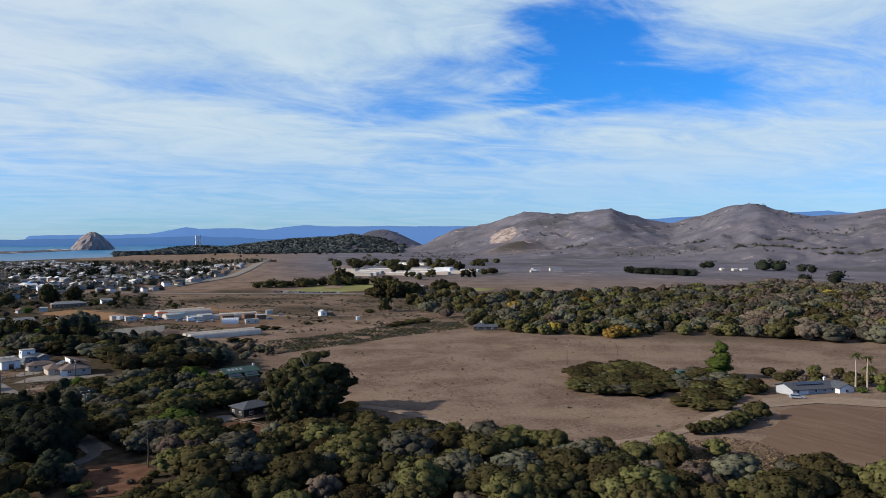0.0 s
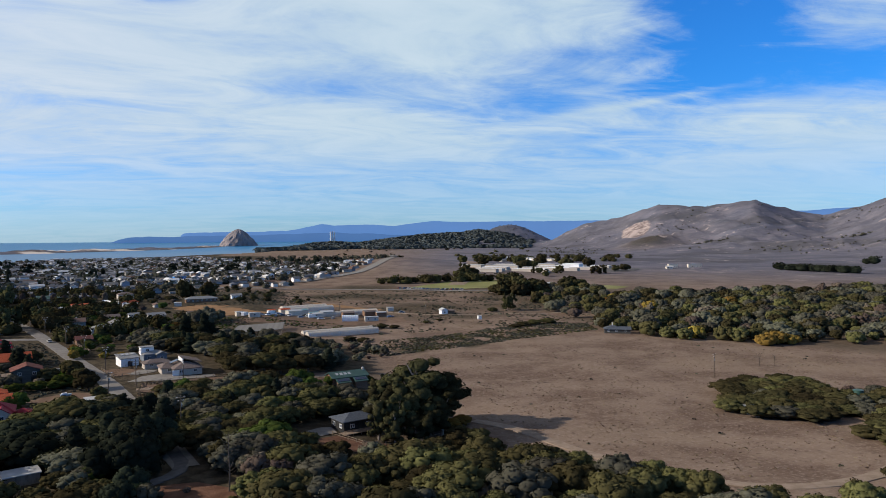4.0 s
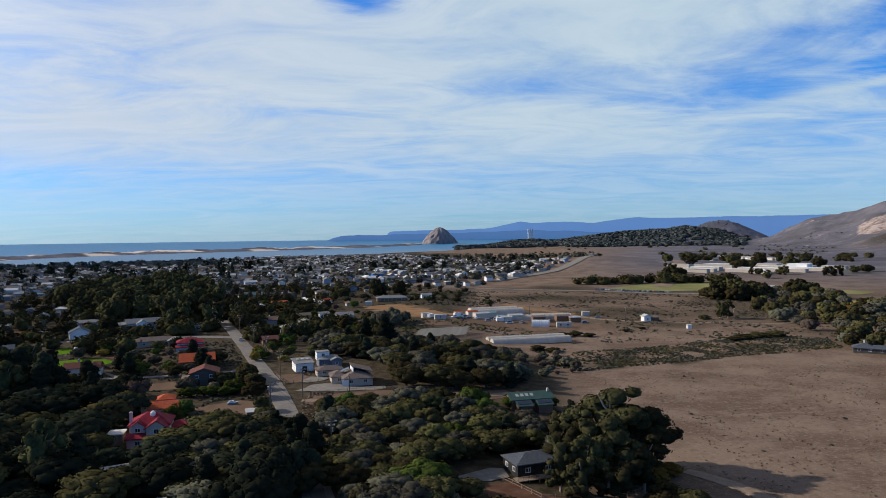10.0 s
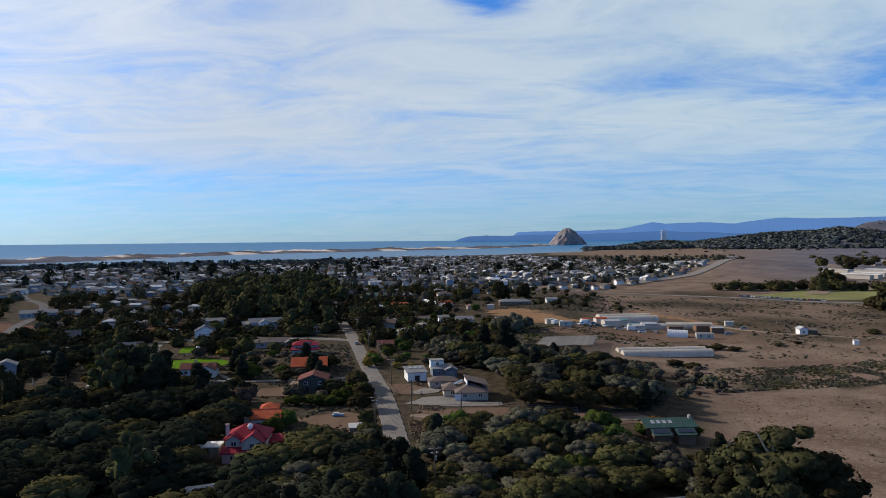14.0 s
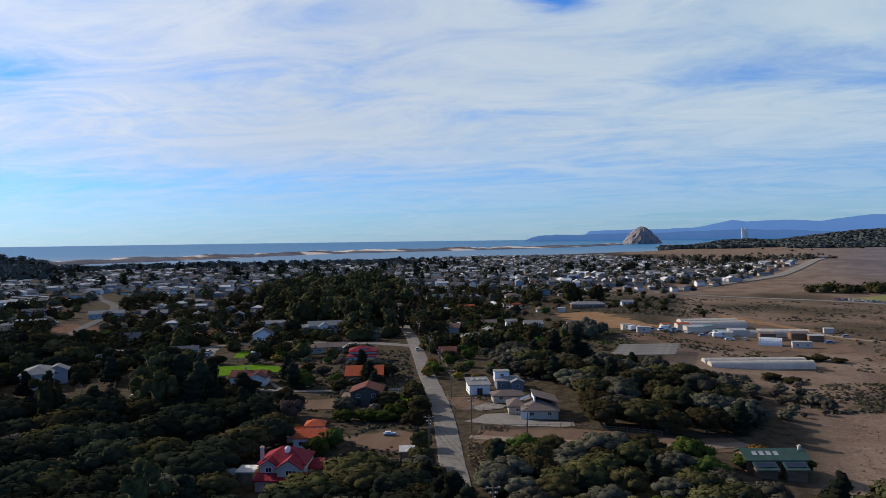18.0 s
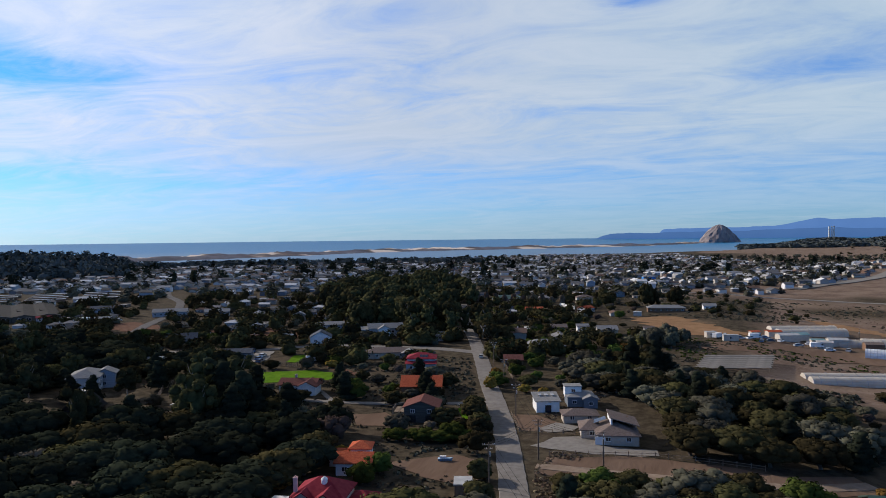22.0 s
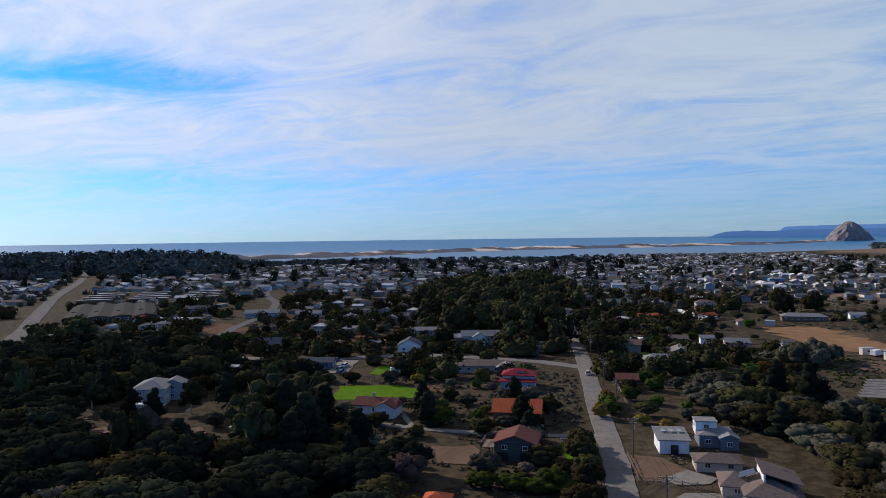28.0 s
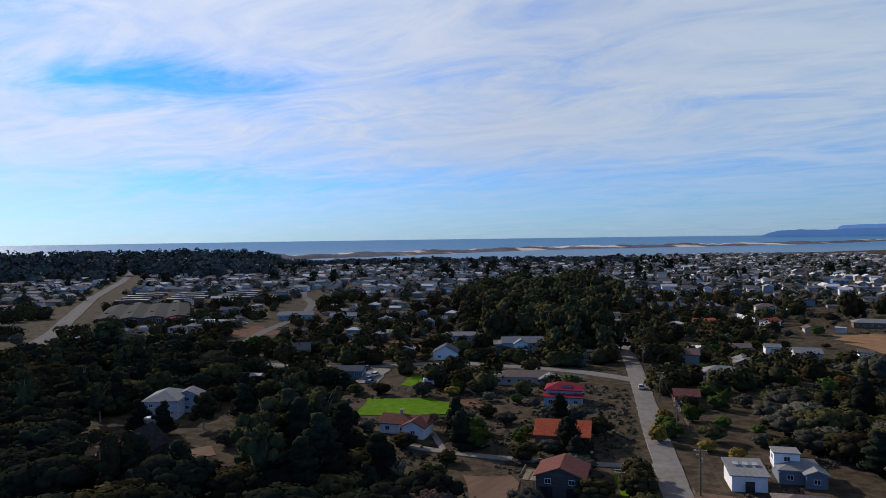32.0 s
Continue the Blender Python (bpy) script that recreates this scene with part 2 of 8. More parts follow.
def ground_mat():
    m = bpy.data.materials.new("dry_ground")
    m.use_nodes = True
    k = Net(m.node_tree)
    co = k.add("ShaderNodeTexCoord").outputs["Object"]
    cov = k.add("ShaderNodeSeparateColor")
    lay = k.add("ShaderNodeAttribute", attribute_name="cover")
    k.put(cov.inputs[0], lay.outputs["Color"])
    alpha = lay.outputs["Alpha"]
    scrub, bare, rock = cov.outputs
    n1 = k.noise(co, 0.045, 7, 0.62)
    n2 = k.noise(co, 0.35, 6, 0.65)
    n3 = k.noise(co, 0.011, 5, 0.55)
    grass = k.mix(k.ramp(n1, 0.38, 0.62), DRY1, DRY2)
    grass = k.mix(k.m("MULTIPLY", k.ramp(n2, 0.52, 0.75), 0.55), grass, DRY3)
    mp = k.add("ShaderNodeMapping")
    k.put(mp.inputs[0], co)
    mp.inputs["Rotation"].default_value = (0, 0, 0.6)
    mp.inputs["Scale"].default_value = (0.05, 0.5, 1)
    n4 = k.noise(mp.outputs[0], 1.0, 5, 0.65)
    grass = k.mix(k.m("MULTIPLY", k.ramp(n4, 0.5, 0.72), 0.4), grass, (0.24, 0.18, 0.135))
    grass = k.mix(k.m("MULTIPLY", k.ramp(k.noise(co, 0.12, 7, 0.7), 0.56, 0.72), 0.35), grass, (0.085, 0.060, 0.040))
    grass = k.mix(k.m("MULTIPLY", k.ramp(n3, 0.5, 0.7), 0.35), grass, (0.20, 0.145, 0.095))
    grass = k.mix(k.m("MULTIPLY", k.ramp(k.noise(co, 1.1, 5, 0.7), 0.50, 0.66), 0.5), grass, (0.30, 0.235, 0.185))
    grass = k.mix(k.m("MULTIPLY", k.ramp(k.noise(co, 0.7, 6, 0.75), 0.55, 0.68), 0.5), grass, (0.075, 0.054, 0.038))
    green = k.mix(k.ramp(n2, 0.35, 0.65), (0.040, 0.032, 0.021), (0.088, 0.070, 0.046))
    s = k.m("MULTIPLY", scrub, k.m("ADD", 0.45, n1))
    col = k.mix(k.ramp(s, 0.25, 0.75), grass, green)
    soil = k.mix(k.ramp(n2, 0.3, 0.7), (0.225, 0.150, 0.092), (0.30, 0.21, 0.135))
    col = k.mix(k.ramp(k.m("MULTIPLY", bare, k.m("ADD", 0.5, n1)), 0.3, 0.7), col, soil)
    # hill colour with the blue-grey of distance haze mixed in
    hazed_heath = k.mix(k.ramp(k.noise(co, 0.012, 7, 0.65), 0.35, 0.65), (0.098, 0.102, 0.130), (0.164, 0.157, 0.182))
    hazed_heath = k.mix(k.m("MULTIPLY", k.ramp(k.noise(co, 0.0045, 5, 0.6), 0.48, 0.64), 0.65), hazed_heath, (0.066, 0.070, 0.078))
    crags = k.m("MULTIPLY", k.ramp(k.noise(co, 0.034, 8, 0.72), 0.57, 0.63), k.ramp(k.noise(co, 0.006, 4, 0.5), 0.46, 0.60))
    stone = k.mix(k.m("MULTIPLY", crags, 0.85), hazed_heath, (0.40, 0.335, 0.31))
    col = k.mix(rock, col, stone)
    cliff = k.mix(k.ramp(k.noise(co, 0.03, 8, 0.7), 0.40, 0.58), (0.17, 0.13, 0.12), (0.43, 0.35, 0.31))
    pale = k.m("MULTIPLY", alpha, k.m("ADD", 0.35, k.noise(co, 0.012, 6, 0.6)))
    cliff = k.mix(k.ramp(bare, 0.3, 0.7), cliff, (0.66, 0.56, 0.47))
    col = k.mix(k.ramp(pale, 0.32, 0.52), col, cliff)
    b = k.add("ShaderNodeBsdfPrincipled")
    k.put(b.inputs["Base Color"], col)
    b.inputs["Roughness"].default_value = 1.0
    b.inputs["Specular IOR Level"].default_value = 0.02
    bn = k.add("ShaderNodeBump")
    bn.inputs["Strength"].default_value, bn.inputs["Distance"].default_value = 0.5, 0.4
    k.put(bn.inputs["Height"], k.noise(co, 0.9, 7, 0.7))
    crag = k.add("ShaderNodeBump")
    k.put(crag.inputs["Strength"], rock)
    crag.inputs["Distance"].default_value = 7.0
    k.put(crag.inputs["Height"], k.noise(co, 0.018, 9, 0.68))
    k.put(crag.inputs["Normal"], bn.outputs[0])
    k.put(b.inputs["Normal"], crag.outputs[0])
    k.put(k.add("ShaderNodeOutputMaterial").inputs[0], b.outputs[0])
    return m


def water_mat():
    m = bpy.data.materials.new("sea_water")
    m.use_nodes = True
    k = Net(m.node_tree)
    co = k.add("ShaderNodeTexCoord").outputs["Object"]
    b = k.add("ShaderNodeBsdfPrincipled")
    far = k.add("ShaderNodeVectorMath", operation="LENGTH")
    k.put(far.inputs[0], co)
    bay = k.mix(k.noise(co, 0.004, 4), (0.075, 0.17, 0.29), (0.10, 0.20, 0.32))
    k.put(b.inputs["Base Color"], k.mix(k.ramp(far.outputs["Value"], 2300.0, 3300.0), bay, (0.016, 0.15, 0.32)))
    b.inputs["Roughness"].default_value = 0.4
    b.inputs["Specular IOR Level"].default_value = 0.1
    bn = k.add("ShaderNodeBump")
    bn.inputs["Strength"].default_value, bn.inputs["Distance"].default_value = 0.8, 1.2
    k.put(bn.inputs["Height"], k.noise(co, 0.12, 5, 0.6))
    k.put(b.inputs["Normal"], bn.outputs[0])
    k.put(k.add("ShaderNodeOutputMaterial").inputs[0], b.outputs[0])
    return m


def glass_mat(name, c, rough=0.08):
    m = bpy.data.materials.new(name)
    m.use_nodes = True
    k = Net(m.node_tree)
    b = k.add("ShaderNodeBsdfPrincipled")
    co = k.add("ShaderNodeTexCoord").outputs["Object"]
    k.put(b.inputs["Base Color"], k.mix(k.noise(co, 0.7, 2), c, tuple(v * 1.6 for v in c)))
    b.inputs["Roughness"].default_value = rough
    b.inputs["Specular IOR Level"].default_value = 0.6
    k.put(k.add("ShaderNodeOutputMaterial").inputs[0], b.outputs[0])
    return m


def film_mat():
    """Thin greenhouse film that lets part of the light through."""
    m = surface("weathered_greenhouse_film", (0.60, 0.55, 0.47), (0.72, 0.67, 0.58), 0.3, 0.6, 0.1, stain=0.35)
    t = m.node_tree
    b = [n for n in t.nodes if n.type == "BSDF_PRINCIPLED"][0]
    o = [n for n in t.nodes if n.type == "OUTPUT_MATERIAL"][0]
    thin, mixed = t.nodes.new("ShaderNodeBsdfTranslucent"), t.nodes.new("ShaderNodeMixShader")
    thin.inputs[0].default_value = (0.62, 0.52, 0.36, 1)
    mixed.inputs[0].default_value = 0.35
    t.links.new(b.outputs[0], mixed.inputs[1])
    t.links.new(thin.outputs[0], mixed.inputs[2])
    t.links.new(mixed.outputs[0], o.inputs[0])
    return m


DRY1, DRY2, DRY3 = (0.136, 0.092, 0.066), (0.218, 0.157, 0.114), (0.094, 0.060, 0.041)
M = {
    "ground": ground_mat(), "water": water_mat(),
    "tar": surface("grey_asphalt", (0.10, 0.094, 0.09), (0.14, 0.132, 0.125), 0.6, 0.9, 0.2, stain=0.35),
    "asphalt": surface("weathered_asphalt", (0.165, 0.150, 0.134), (0.222, 0.204, 0.182), 0.6, 0.9, 0.2, stain=0.35),
    "dirt": surface("pale_dirt", (0.215, 0.16, 0.115), (0.28, 0.215, 0.16), 0.5, 0.95, 0.4, stain=0.4),
    "redsoil": surface("red_soil", (0.10, 0.052, 0.034), (0.155, 0.085, 0.055), 0.4, 0.95, 0.6, stain=0.4),
    "orangesoil": surface("ochre_soil", (0.21, 0.12, 0.062), (0.28, 0.17, 0.09), 0.2, 0.95, 0.4, stain=0.4),
    "tilled": surface("tilled_soil", (0.135, 0.088, 0.06), (0.17, 0.115, 0.08), 0.25, 0.95, 0.5, stain=0.3, stretch=(1, 0.2, 1)),
    "concrete": surface("pale_concrete", (0.19, 0.172, 0.15), (0.25, 0.23, 0.20), 0.7, 0.85, 0.2, stain=0.3),
    "lawn": surface("green_lawn", (0.064, 0.140, 0.003), (0.102, 0.200, 0.005), 0.5, 0.9, 0.5, stain=0.35),
    "sport": surface("playing_field_grass", (0.17, 0.17, 0.065), (0.24, 0.23, 0.095), 0.03, 0.9, 0.2, stain=0.3),
    "bark": surface("grey_bark", (0.10, 0.075, 0.055), (0.17, 0.135, 0.105), 2.0, 0.9, 0.6, stretch=(3, 3, 0.5)),
    "pale_bark": surface("pale_eucalyptus_bark", (0.28, 0.22, 0.17), (0.40, 0.34, 0.28), 1.5, 0.85, 0.5, stretch=(3, 3, 0.4)),
    "oak": leaves("live_oak_leaves", (0.023, 0.021, 0.010), (0.081, 0.071, 0.031)),
    "willow": leaves("willow_leaves", (0.042, 0.039, 0.016), (0.116, 0.104, 0.043)),
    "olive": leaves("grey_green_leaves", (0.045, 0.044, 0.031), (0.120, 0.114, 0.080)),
    "euc": leaves("eucalyptus_leaves", (0.022, 0.023, 0.011), (0.088, 0.082, 0.037)),
    # needle colour darkened further, standing in for shade on trees against the sun
    "pine": leaves("dark_shaded_needles", (0.011, 0.014, 0.010), (0.034, 0.038, 0.023)),
    # far woods only: distance haze put into the leaf colour as blue-grey
    "hazeleaf": leaves("hazy_far_leaves", (0.048, 0.056, 0.054), (0.110, 0.124, 0.116)),
    "gold": leaves("autumn_leaves", (0.12, 0.080, 0.020), (0.26, 0.17, 0.040)),
    "bright": leaves("bright_green_leaves", (0.030, 0.044, 0.011), (0.085, 0.105, 0.024)),
    "russet": leaves("bare_twigs", (0.070, 0.054, 0.041), (0.145, 0.113, 0.086)),
    "straw": leaves("dry_grass", (0.12, 0.085, 0.055), (0.26, 0.19, 0.125)),
    "white": surface("white_paint", (0.70, 0.69, 0.66), (0.80, 0.79, 0.76), 0.9, 0.6, 0.1, stain=0.15),
    "cream": surface("cream_stucco", (0.50, 0.44, 0.36), (0.58, 0.52, 0.43), 1.2, 0.85, 0.2, stain=0.2),
    "beige": surface("beige_stucco", (0.44, 0.38, 0.31), (0.50, 0.44, 0.36), 1.2, 0.85, 0.2, stain=0.2),
    "pink": surface("pink_stucco", (0.62, 0.38, 0.34), (0.70, 0.46, 0.41), 1.2, 0.85, 0.2, stain=0.2),
    "greywall": surface("grey_siding", (0.33, 0.35, 0.37), (0.42, 0.44, 0.46), 1.0, 0.8, 0.2, stain=0.2, stretch=(0.3, 0.3, 4)),
    "bluewall": surface("blue_grey_siding", (0.14, 0.16, 0.185), (0.19, 0.21, 0.235), 1.0, 0.8, 0.2, stain=0.2, stretch=(0.3, 0.3, 4)),
    "darkwall": surface("dark_green_siding", (0.070, 0.068, 0.058), (0.105, 0.10, 0.088), 1.0, 0.8, 0.2, stain=0.2, stretch=(0.3, 0.3, 4)),
    "brownwall": surface("brown_timber_wall", (0.16, 0.095, 0.06), (0.23, 0.145, 0.095), 1.0, 0.85, 0.3, stretch=(0.3, 0.3, 4)),
    "blackwall": surface("dark_timber", (0.022, 0.022, 0.022), (0.045, 0.043, 0.04), 1.0, 0.85, 0.3),
    "wood": surface("weathered_wood", (0.19, 0.14, 0.10), (0.30, 0.235, 0.175), 1.5, 0.85, 0.4, stretch=(1, 1, 0.3)),
    "r_grey": surface("grey_shingle_roof", (0.19, 0.19, 0.185), (0.27, 0.265, 0.255), 2.2, 0.85, 0.4, stain=0.3),
    "r_metal": surface("pale_metal_roof", (0.34, 0.34, 0.33), (0.46, 0.455, 0.44), 0.5, 0.6, 0.1, stain=0.3, spec=0.15),
    "r_brown": surface("brown_shingle_roof", (0.13, 0.10, 0.085), (0.20, 0.16, 0.14), 2.2, 0.9, 0.4, stain=0.3),
    "r_red": surface("crimson_metal_roof", (0.20, 0.022, 0.034), (0.28, 0.042, 0.052), 0.6, 0.6, 0.1, stain=0.25),
    "r_tile": surface("clay_tile_roof", (0.33, 0.070, 0.035), (0.48, 0.125, 0.058), 2.0, 0.8, 0.5, stain=0.3, rnd=0.2),
    "r_maroon": surface("maroon_shingle_roof", (0.125, 0.052, 0.042), (0.19, 0.085, 0.068), 2.0, 0.85, 0.4, stain=0.3),
    "r_green": surface("dark_green_metal_roof", (0.022, 0.062, 0.048), (0.04, 0.09, 0.07), 0.6, 0.45, 0.1, stain=0.25, spec=0.5),
    "r_slate": surface("slate_blue_roof", (0.062, 0.070, 0.085), (0.10, 0.11, 0.125), 2.0, 0.75, 0.3, stain=0.3),
    "r_teal": surface("faded_teal_metal_roof", (0.13, 0.24, 0.25), (0.20, 0.32, 0.32), 0.6, 0.6, 0.1, stain=0.3),
    "bluestore": surface("bright_blue_paint", (0.06, 0.22, 0.55), (0.09, 0.28, 0.62), 0.8, 0.7, 0.1),
    "black": surface("black_rubber", (0.015, 0.015, 0.015), (0.03, 0.03, 0.03), 3.0, 0.8, 0.1),
    "chrome": surface("galvanised_steel", (0.45, 0.45, 0.45), (0.55, 0.55, 0.55), 2.0, 0.4, 0.05, metal=0.9),
    "film": film_mat(),
    "shadecloth": surface("grey_shade_cloth", (0.16, 0.15, 0.135), (0.23, 0.215, 0.19), 0.4, 0.9, 0.3, stain=0.3),
    "pane": glass_mat("dark_window_glass", (0.018, 0.022, 0.028)),
    "solar": glass_mat("solar_cells", (0.012, 0.02, 0.045), 0.15),
    "bluefilm": surface("blue_translucent_panels", (0.22, 0.33, 0.42), (0.34, 0.45, 0.53), 0.6, 0.4, 0.1, spec=0.5),
    # rock lightened to carry the haze in front of it
    "rockface": surface("hazy_volcanic_rock", (0.165, 0.142, 0.140), (0.29, 0.252, 0.238), 0.03, 0.95, 1.0, stain=0.5, stretch=(1, 1, 0.45)),
    "carpaint": choice("car_paint", [(0.75, 0.75, 0.74), (0.03, 0.03, 0.035), (0.30, 0.31, 0.32), (0.70, 0.70, 0.70), (0.28, 0.03, 0.03), (0.05, 0.10, 0.20), (0.5, 0.48, 0.44)], 0.25, spec=0.6),
    # wall colours darkened to stand in for sides turned from the sun
    "townwall": choice("town_house_walls", [(0.42, 0.39, 0.35), (0.29, 0.26, 0.22), (0.62, 0.60, 0.56), (0.20, 0.21, 0.23), (0.33, 0.28, 0.22), (0.16, 0.15, 0.14), (0.38, 0.33, 0.26), (0.22, 0.25, 0.27)], 0.8),
    "towntop": choice("town_house_roofs", [(0.14, 0.135, 0.13), (0.09, 0.085, 0.08), (0.21, 0.20, 0.195), (0.12, 0.095, 0.08), (0.165, 0.16, 0.155), (0.36, 0.355, 0.345), (0.15, 0.10, 0.08), (0.07, 0.073, 0.08), (0.55, 0.54, 0.52), (0.11, 0.105, 0.10)], 0.85, 2.0),
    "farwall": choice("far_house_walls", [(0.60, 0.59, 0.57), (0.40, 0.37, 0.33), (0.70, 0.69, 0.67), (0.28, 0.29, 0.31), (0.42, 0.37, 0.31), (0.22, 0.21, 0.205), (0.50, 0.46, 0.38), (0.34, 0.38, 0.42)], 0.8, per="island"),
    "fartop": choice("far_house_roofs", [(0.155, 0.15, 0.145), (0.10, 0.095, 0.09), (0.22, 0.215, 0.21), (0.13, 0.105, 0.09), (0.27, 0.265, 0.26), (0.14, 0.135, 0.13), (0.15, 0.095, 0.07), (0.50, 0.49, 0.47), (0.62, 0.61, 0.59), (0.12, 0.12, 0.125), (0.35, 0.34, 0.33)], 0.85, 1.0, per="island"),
}

# ---- the land ----
def sm(a, b, x):
    t = np.clip((np.asarray(x, float) - a) / (b - a), 0, 1)
    return t * t * (3 - 2 * t)


WAVES = {}


def wave(x, y, s, seed=0):
    """Cheap smooth noise from crossed sines, about -1 to 1."""
    if seed not in WAVES:
        r = np.random.RandomState(seed)
        WAVES[seed] = [(r.uniform(0, 6.28), r.uniform(0, 6.28), r.uniform(0.6, 1.9)) for i in range(5)]
    v = 0
    for a, p, q in WAVES[seed]:
        v = v + np.sin((x * np.cos(a) + y * np.sin(a)) / s * q * 6.28 + p + 1.3 * np.sin((y * np.cos(a) - x * np.sin(a)) / s * 3.1 + q))
    return v / 3.2


SHORE = ((-46, -42, -36, -31, -25, -22, -13, -5.5, 0, 3, 6, 9), (1560, 1500, 1440, 1420, 1420, 1540, 1820, 1980, 2250, 2500, 2900, 3200))
SPIT = ((-75, -58, -45, -38, -32, -26, -13, -5, -1), (1700, 1820, 1950, 2080, 2300, 2620, 3000, 3450, 3900))
RIDGE = ((20, 24.7, 27.3, 30, 33, 36.3, 39.9, 40.8, 43.3, 44.5, 46.6, 48.6, 50.9, 52.8, 54.2, 56.3, 58.6, 64, 75, 90),
         (-0.9, -0.35, 0.95, 1.35, 2.44, 2.2, 2.6, 2.25, 1.54, 1.36, 1.94, 2.66, 2.8, 2.1, 1.84, 1.88, 2.15, 2.6, 2.0, 1.2))
RIDGE_R = ((20, 27, 33, 40, 44.5, 50, 58, 70, 90), (3000, 2950, 2750, 2600, 2750, 2350, 2250, 2150, 2100))
FOOT_R = ((20, 25, 32, 41, 49, 56, 70, 90), (2600, 2450, 1950, 1520, 1330, 1200, 1100, 1100))
WOODED = ((1, 3.1, 5.9, 7.5, 9.6, 12, 15.2, 18, 19.8, 22, 25), (-1.25, -1.1, -0.66, -0.48, -0.66, -0.32, 0.10, 0.16, 0.40, 0.1, -0.8))


def sea_level(r):
    return -9 + 29 * np.clip((r - 3000) / 1950, 0, 1.2) ** 2


def polar(x, y):
    return np.degrees(np.arctan2(x, y)), np.hypot(x, y)


def wave1(x, y, s, seed):
    """The same for one place."""
    if seed not in WAVES:
        wave(0.0, 0.0, s, seed)
    return sum(math.sin((x * math.cos(a) + y * math.sin(a)) / s * q * 6.28 + p + 1.3 * math.sin((y * math.cos(a) - x * math.sin(a)) / s * 3.1 + q)) for a, p, q in WAVES[seed]) / 3.2


def sm1(a, b, x):
    t = min(1.0, max(0.0, (x - a) / (b - a)))
    return t * t * (3 - 2 * t)


def land(x, y):
    """Height of the ground."""
    if not isinstance(x, np.ndarray) and math.hypot(x, y) < 690:
        x, y = float(x), float(y)
        z = -4 * sm1(0, 60, x) * sm1(0, 70, y) * (1 - sm1(450, 800, y)) + 0.35 * wave1(x, y, 90, 3) * sm1(60, 160, math.hypot(x, y))
        return z + 13 * math.exp(-((x - 235) / 95) ** 2 - ((y - 960) / 140) ** 2) + 1.4 * wave1(x, y, 420, 5) * sm1(600, 1300, math.hypot(x, y)) * sm1(12, 25, math.degrees(math.atan2(x, y)))
    x, y = np.asarray(x, float), np.asarray(y, float)
    az, r = polar(x, y)
    z = -4 * sm(0, 60, x) * sm(0, 70, y) * (1 - sm(450, 800, y))
    z = z - 6.0 * sm(700, 1400, r) * (1 - sm(8, 18, az))
    z = z + 13 * np.exp(-((x - 235) / 95) ** 2 - ((y - 960) / 140) ** 2)
    z = z + 0.35 * wave(x, y, 90, 3) * sm(60, 160, r) + 1.4 * wave(x, y, 420, 5) * sm(600, 1300, r) * sm(12, 25, az)
    west = (1 - sm(-50, -43, az)) * sm(-110, -90, az)
    z = z + 13 * west * sm(950, 1350, r) * (1 - sm(1700, 2000, r))
    # bay, sand spit and ocean
    shore = np.interp(az, *SHORE)
    shore = np.where(az > 9, 9000, shore)
    shore = np.where(az < -46, 1560 + 600 * sm(-46, -50, az), shore)
    front = sm(-110, -95, az) * (1 - sm(95, 110, az))
    z = z * 1.0 - 9 * sm(-10, 70, r - shore) * front
    spit = np.interp(az, *SPIT)
    on = sm(-76, -70, az) * (1 - sm(-3, 0, az))
    lump = 0.62 + 0.5 * wave(az * 26, r * 0.6, 120, 8) + 0.3 * wave(az * 26, r, 37, 9)
    z = np.where((r > 1600) & (az < 1), np.maximum(z, -13 + on * (7 + 9 * np.clip(lump, 0, 1.5)) * np.exp(-((r - spit) / 120) ** 2) + sea_level(r) + 9), z)
    z = np.where((r > spit + 160) & (az < 9.5), np.minimum(z, sea_level(r) - 4), z)
    # hills
    ah = az - np.degrees((-10 * np.cos(np.radians(az)) + 101 * np.sin(np.radians(az))) / 2600)
    rr, fr = np.interp(ah, *RIDGE_R), np.interp(ah, *FOOT_R)
    top = 44 + rr * np.tan(np.radians(np.interp(ah, *RIDGE)))
    u = (r - fr) / (rr - fr)
    rise = np.where(u < 1, np.clip(u, 0, 1) ** 1.75 * (1.0 + 0.0 * u), np.clip(1 - (u - 1) * 0.9, 0, 1))
    spur = 1 - 2.2 * np.abs(wave(az * 12 + 3 * wave(x, y, 300, 19), r * 0.10, 46, 18))
    gully = 0.42 * spur + wave(az * 9, r * 0.16, 42, 11) * 0.5 + wave(az * 30, r * 0.5, 60, 12) * 0.35 + 0.22 * wave(x, y, 95, 13)
    on = sm(20, 27, az) * (1 - sm(100, 120, az))
    hill = on * (top * rise + 24 * gully * np.clip(u, 0, 1) * np.clip(1.12 - u, 0, 1) + 5 * np.clip(u * 2, 0, 1) * wave(x, y, 48, 17) * np.clip(1.3 - u, 0, 1))
    z = z + np.where(r > fr, hill, 0)
    for a, d, h, s1, s2 in ((33.6, 2080, 27, 75, 150), (46, 1750, 14, 120, 160), (38, 1830, 12, 130, 150), (53, 1600, 12, 150, 160)):
        cx, cy = d * np.sin(np.radians(a)), d * np.cos(np.radians(a))
        t = np.radians(a)
        p, q = (x - cx) * np.cos(t) - (y - cy) * np.sin(t), (x - cx) * np.sin(t) + (y - cy) * np.cos(t)
        z = z + h * np.exp(-(p / s1) ** 2 - (q / s2) ** 2) * (1 + 0.15 * wave(x, y, 60, 14))
    # round hill and wooded ridge beyond the estuary
    cx, cy = 3500 * math.sin(radians(22)), 3500 * math.cos(radians(22))
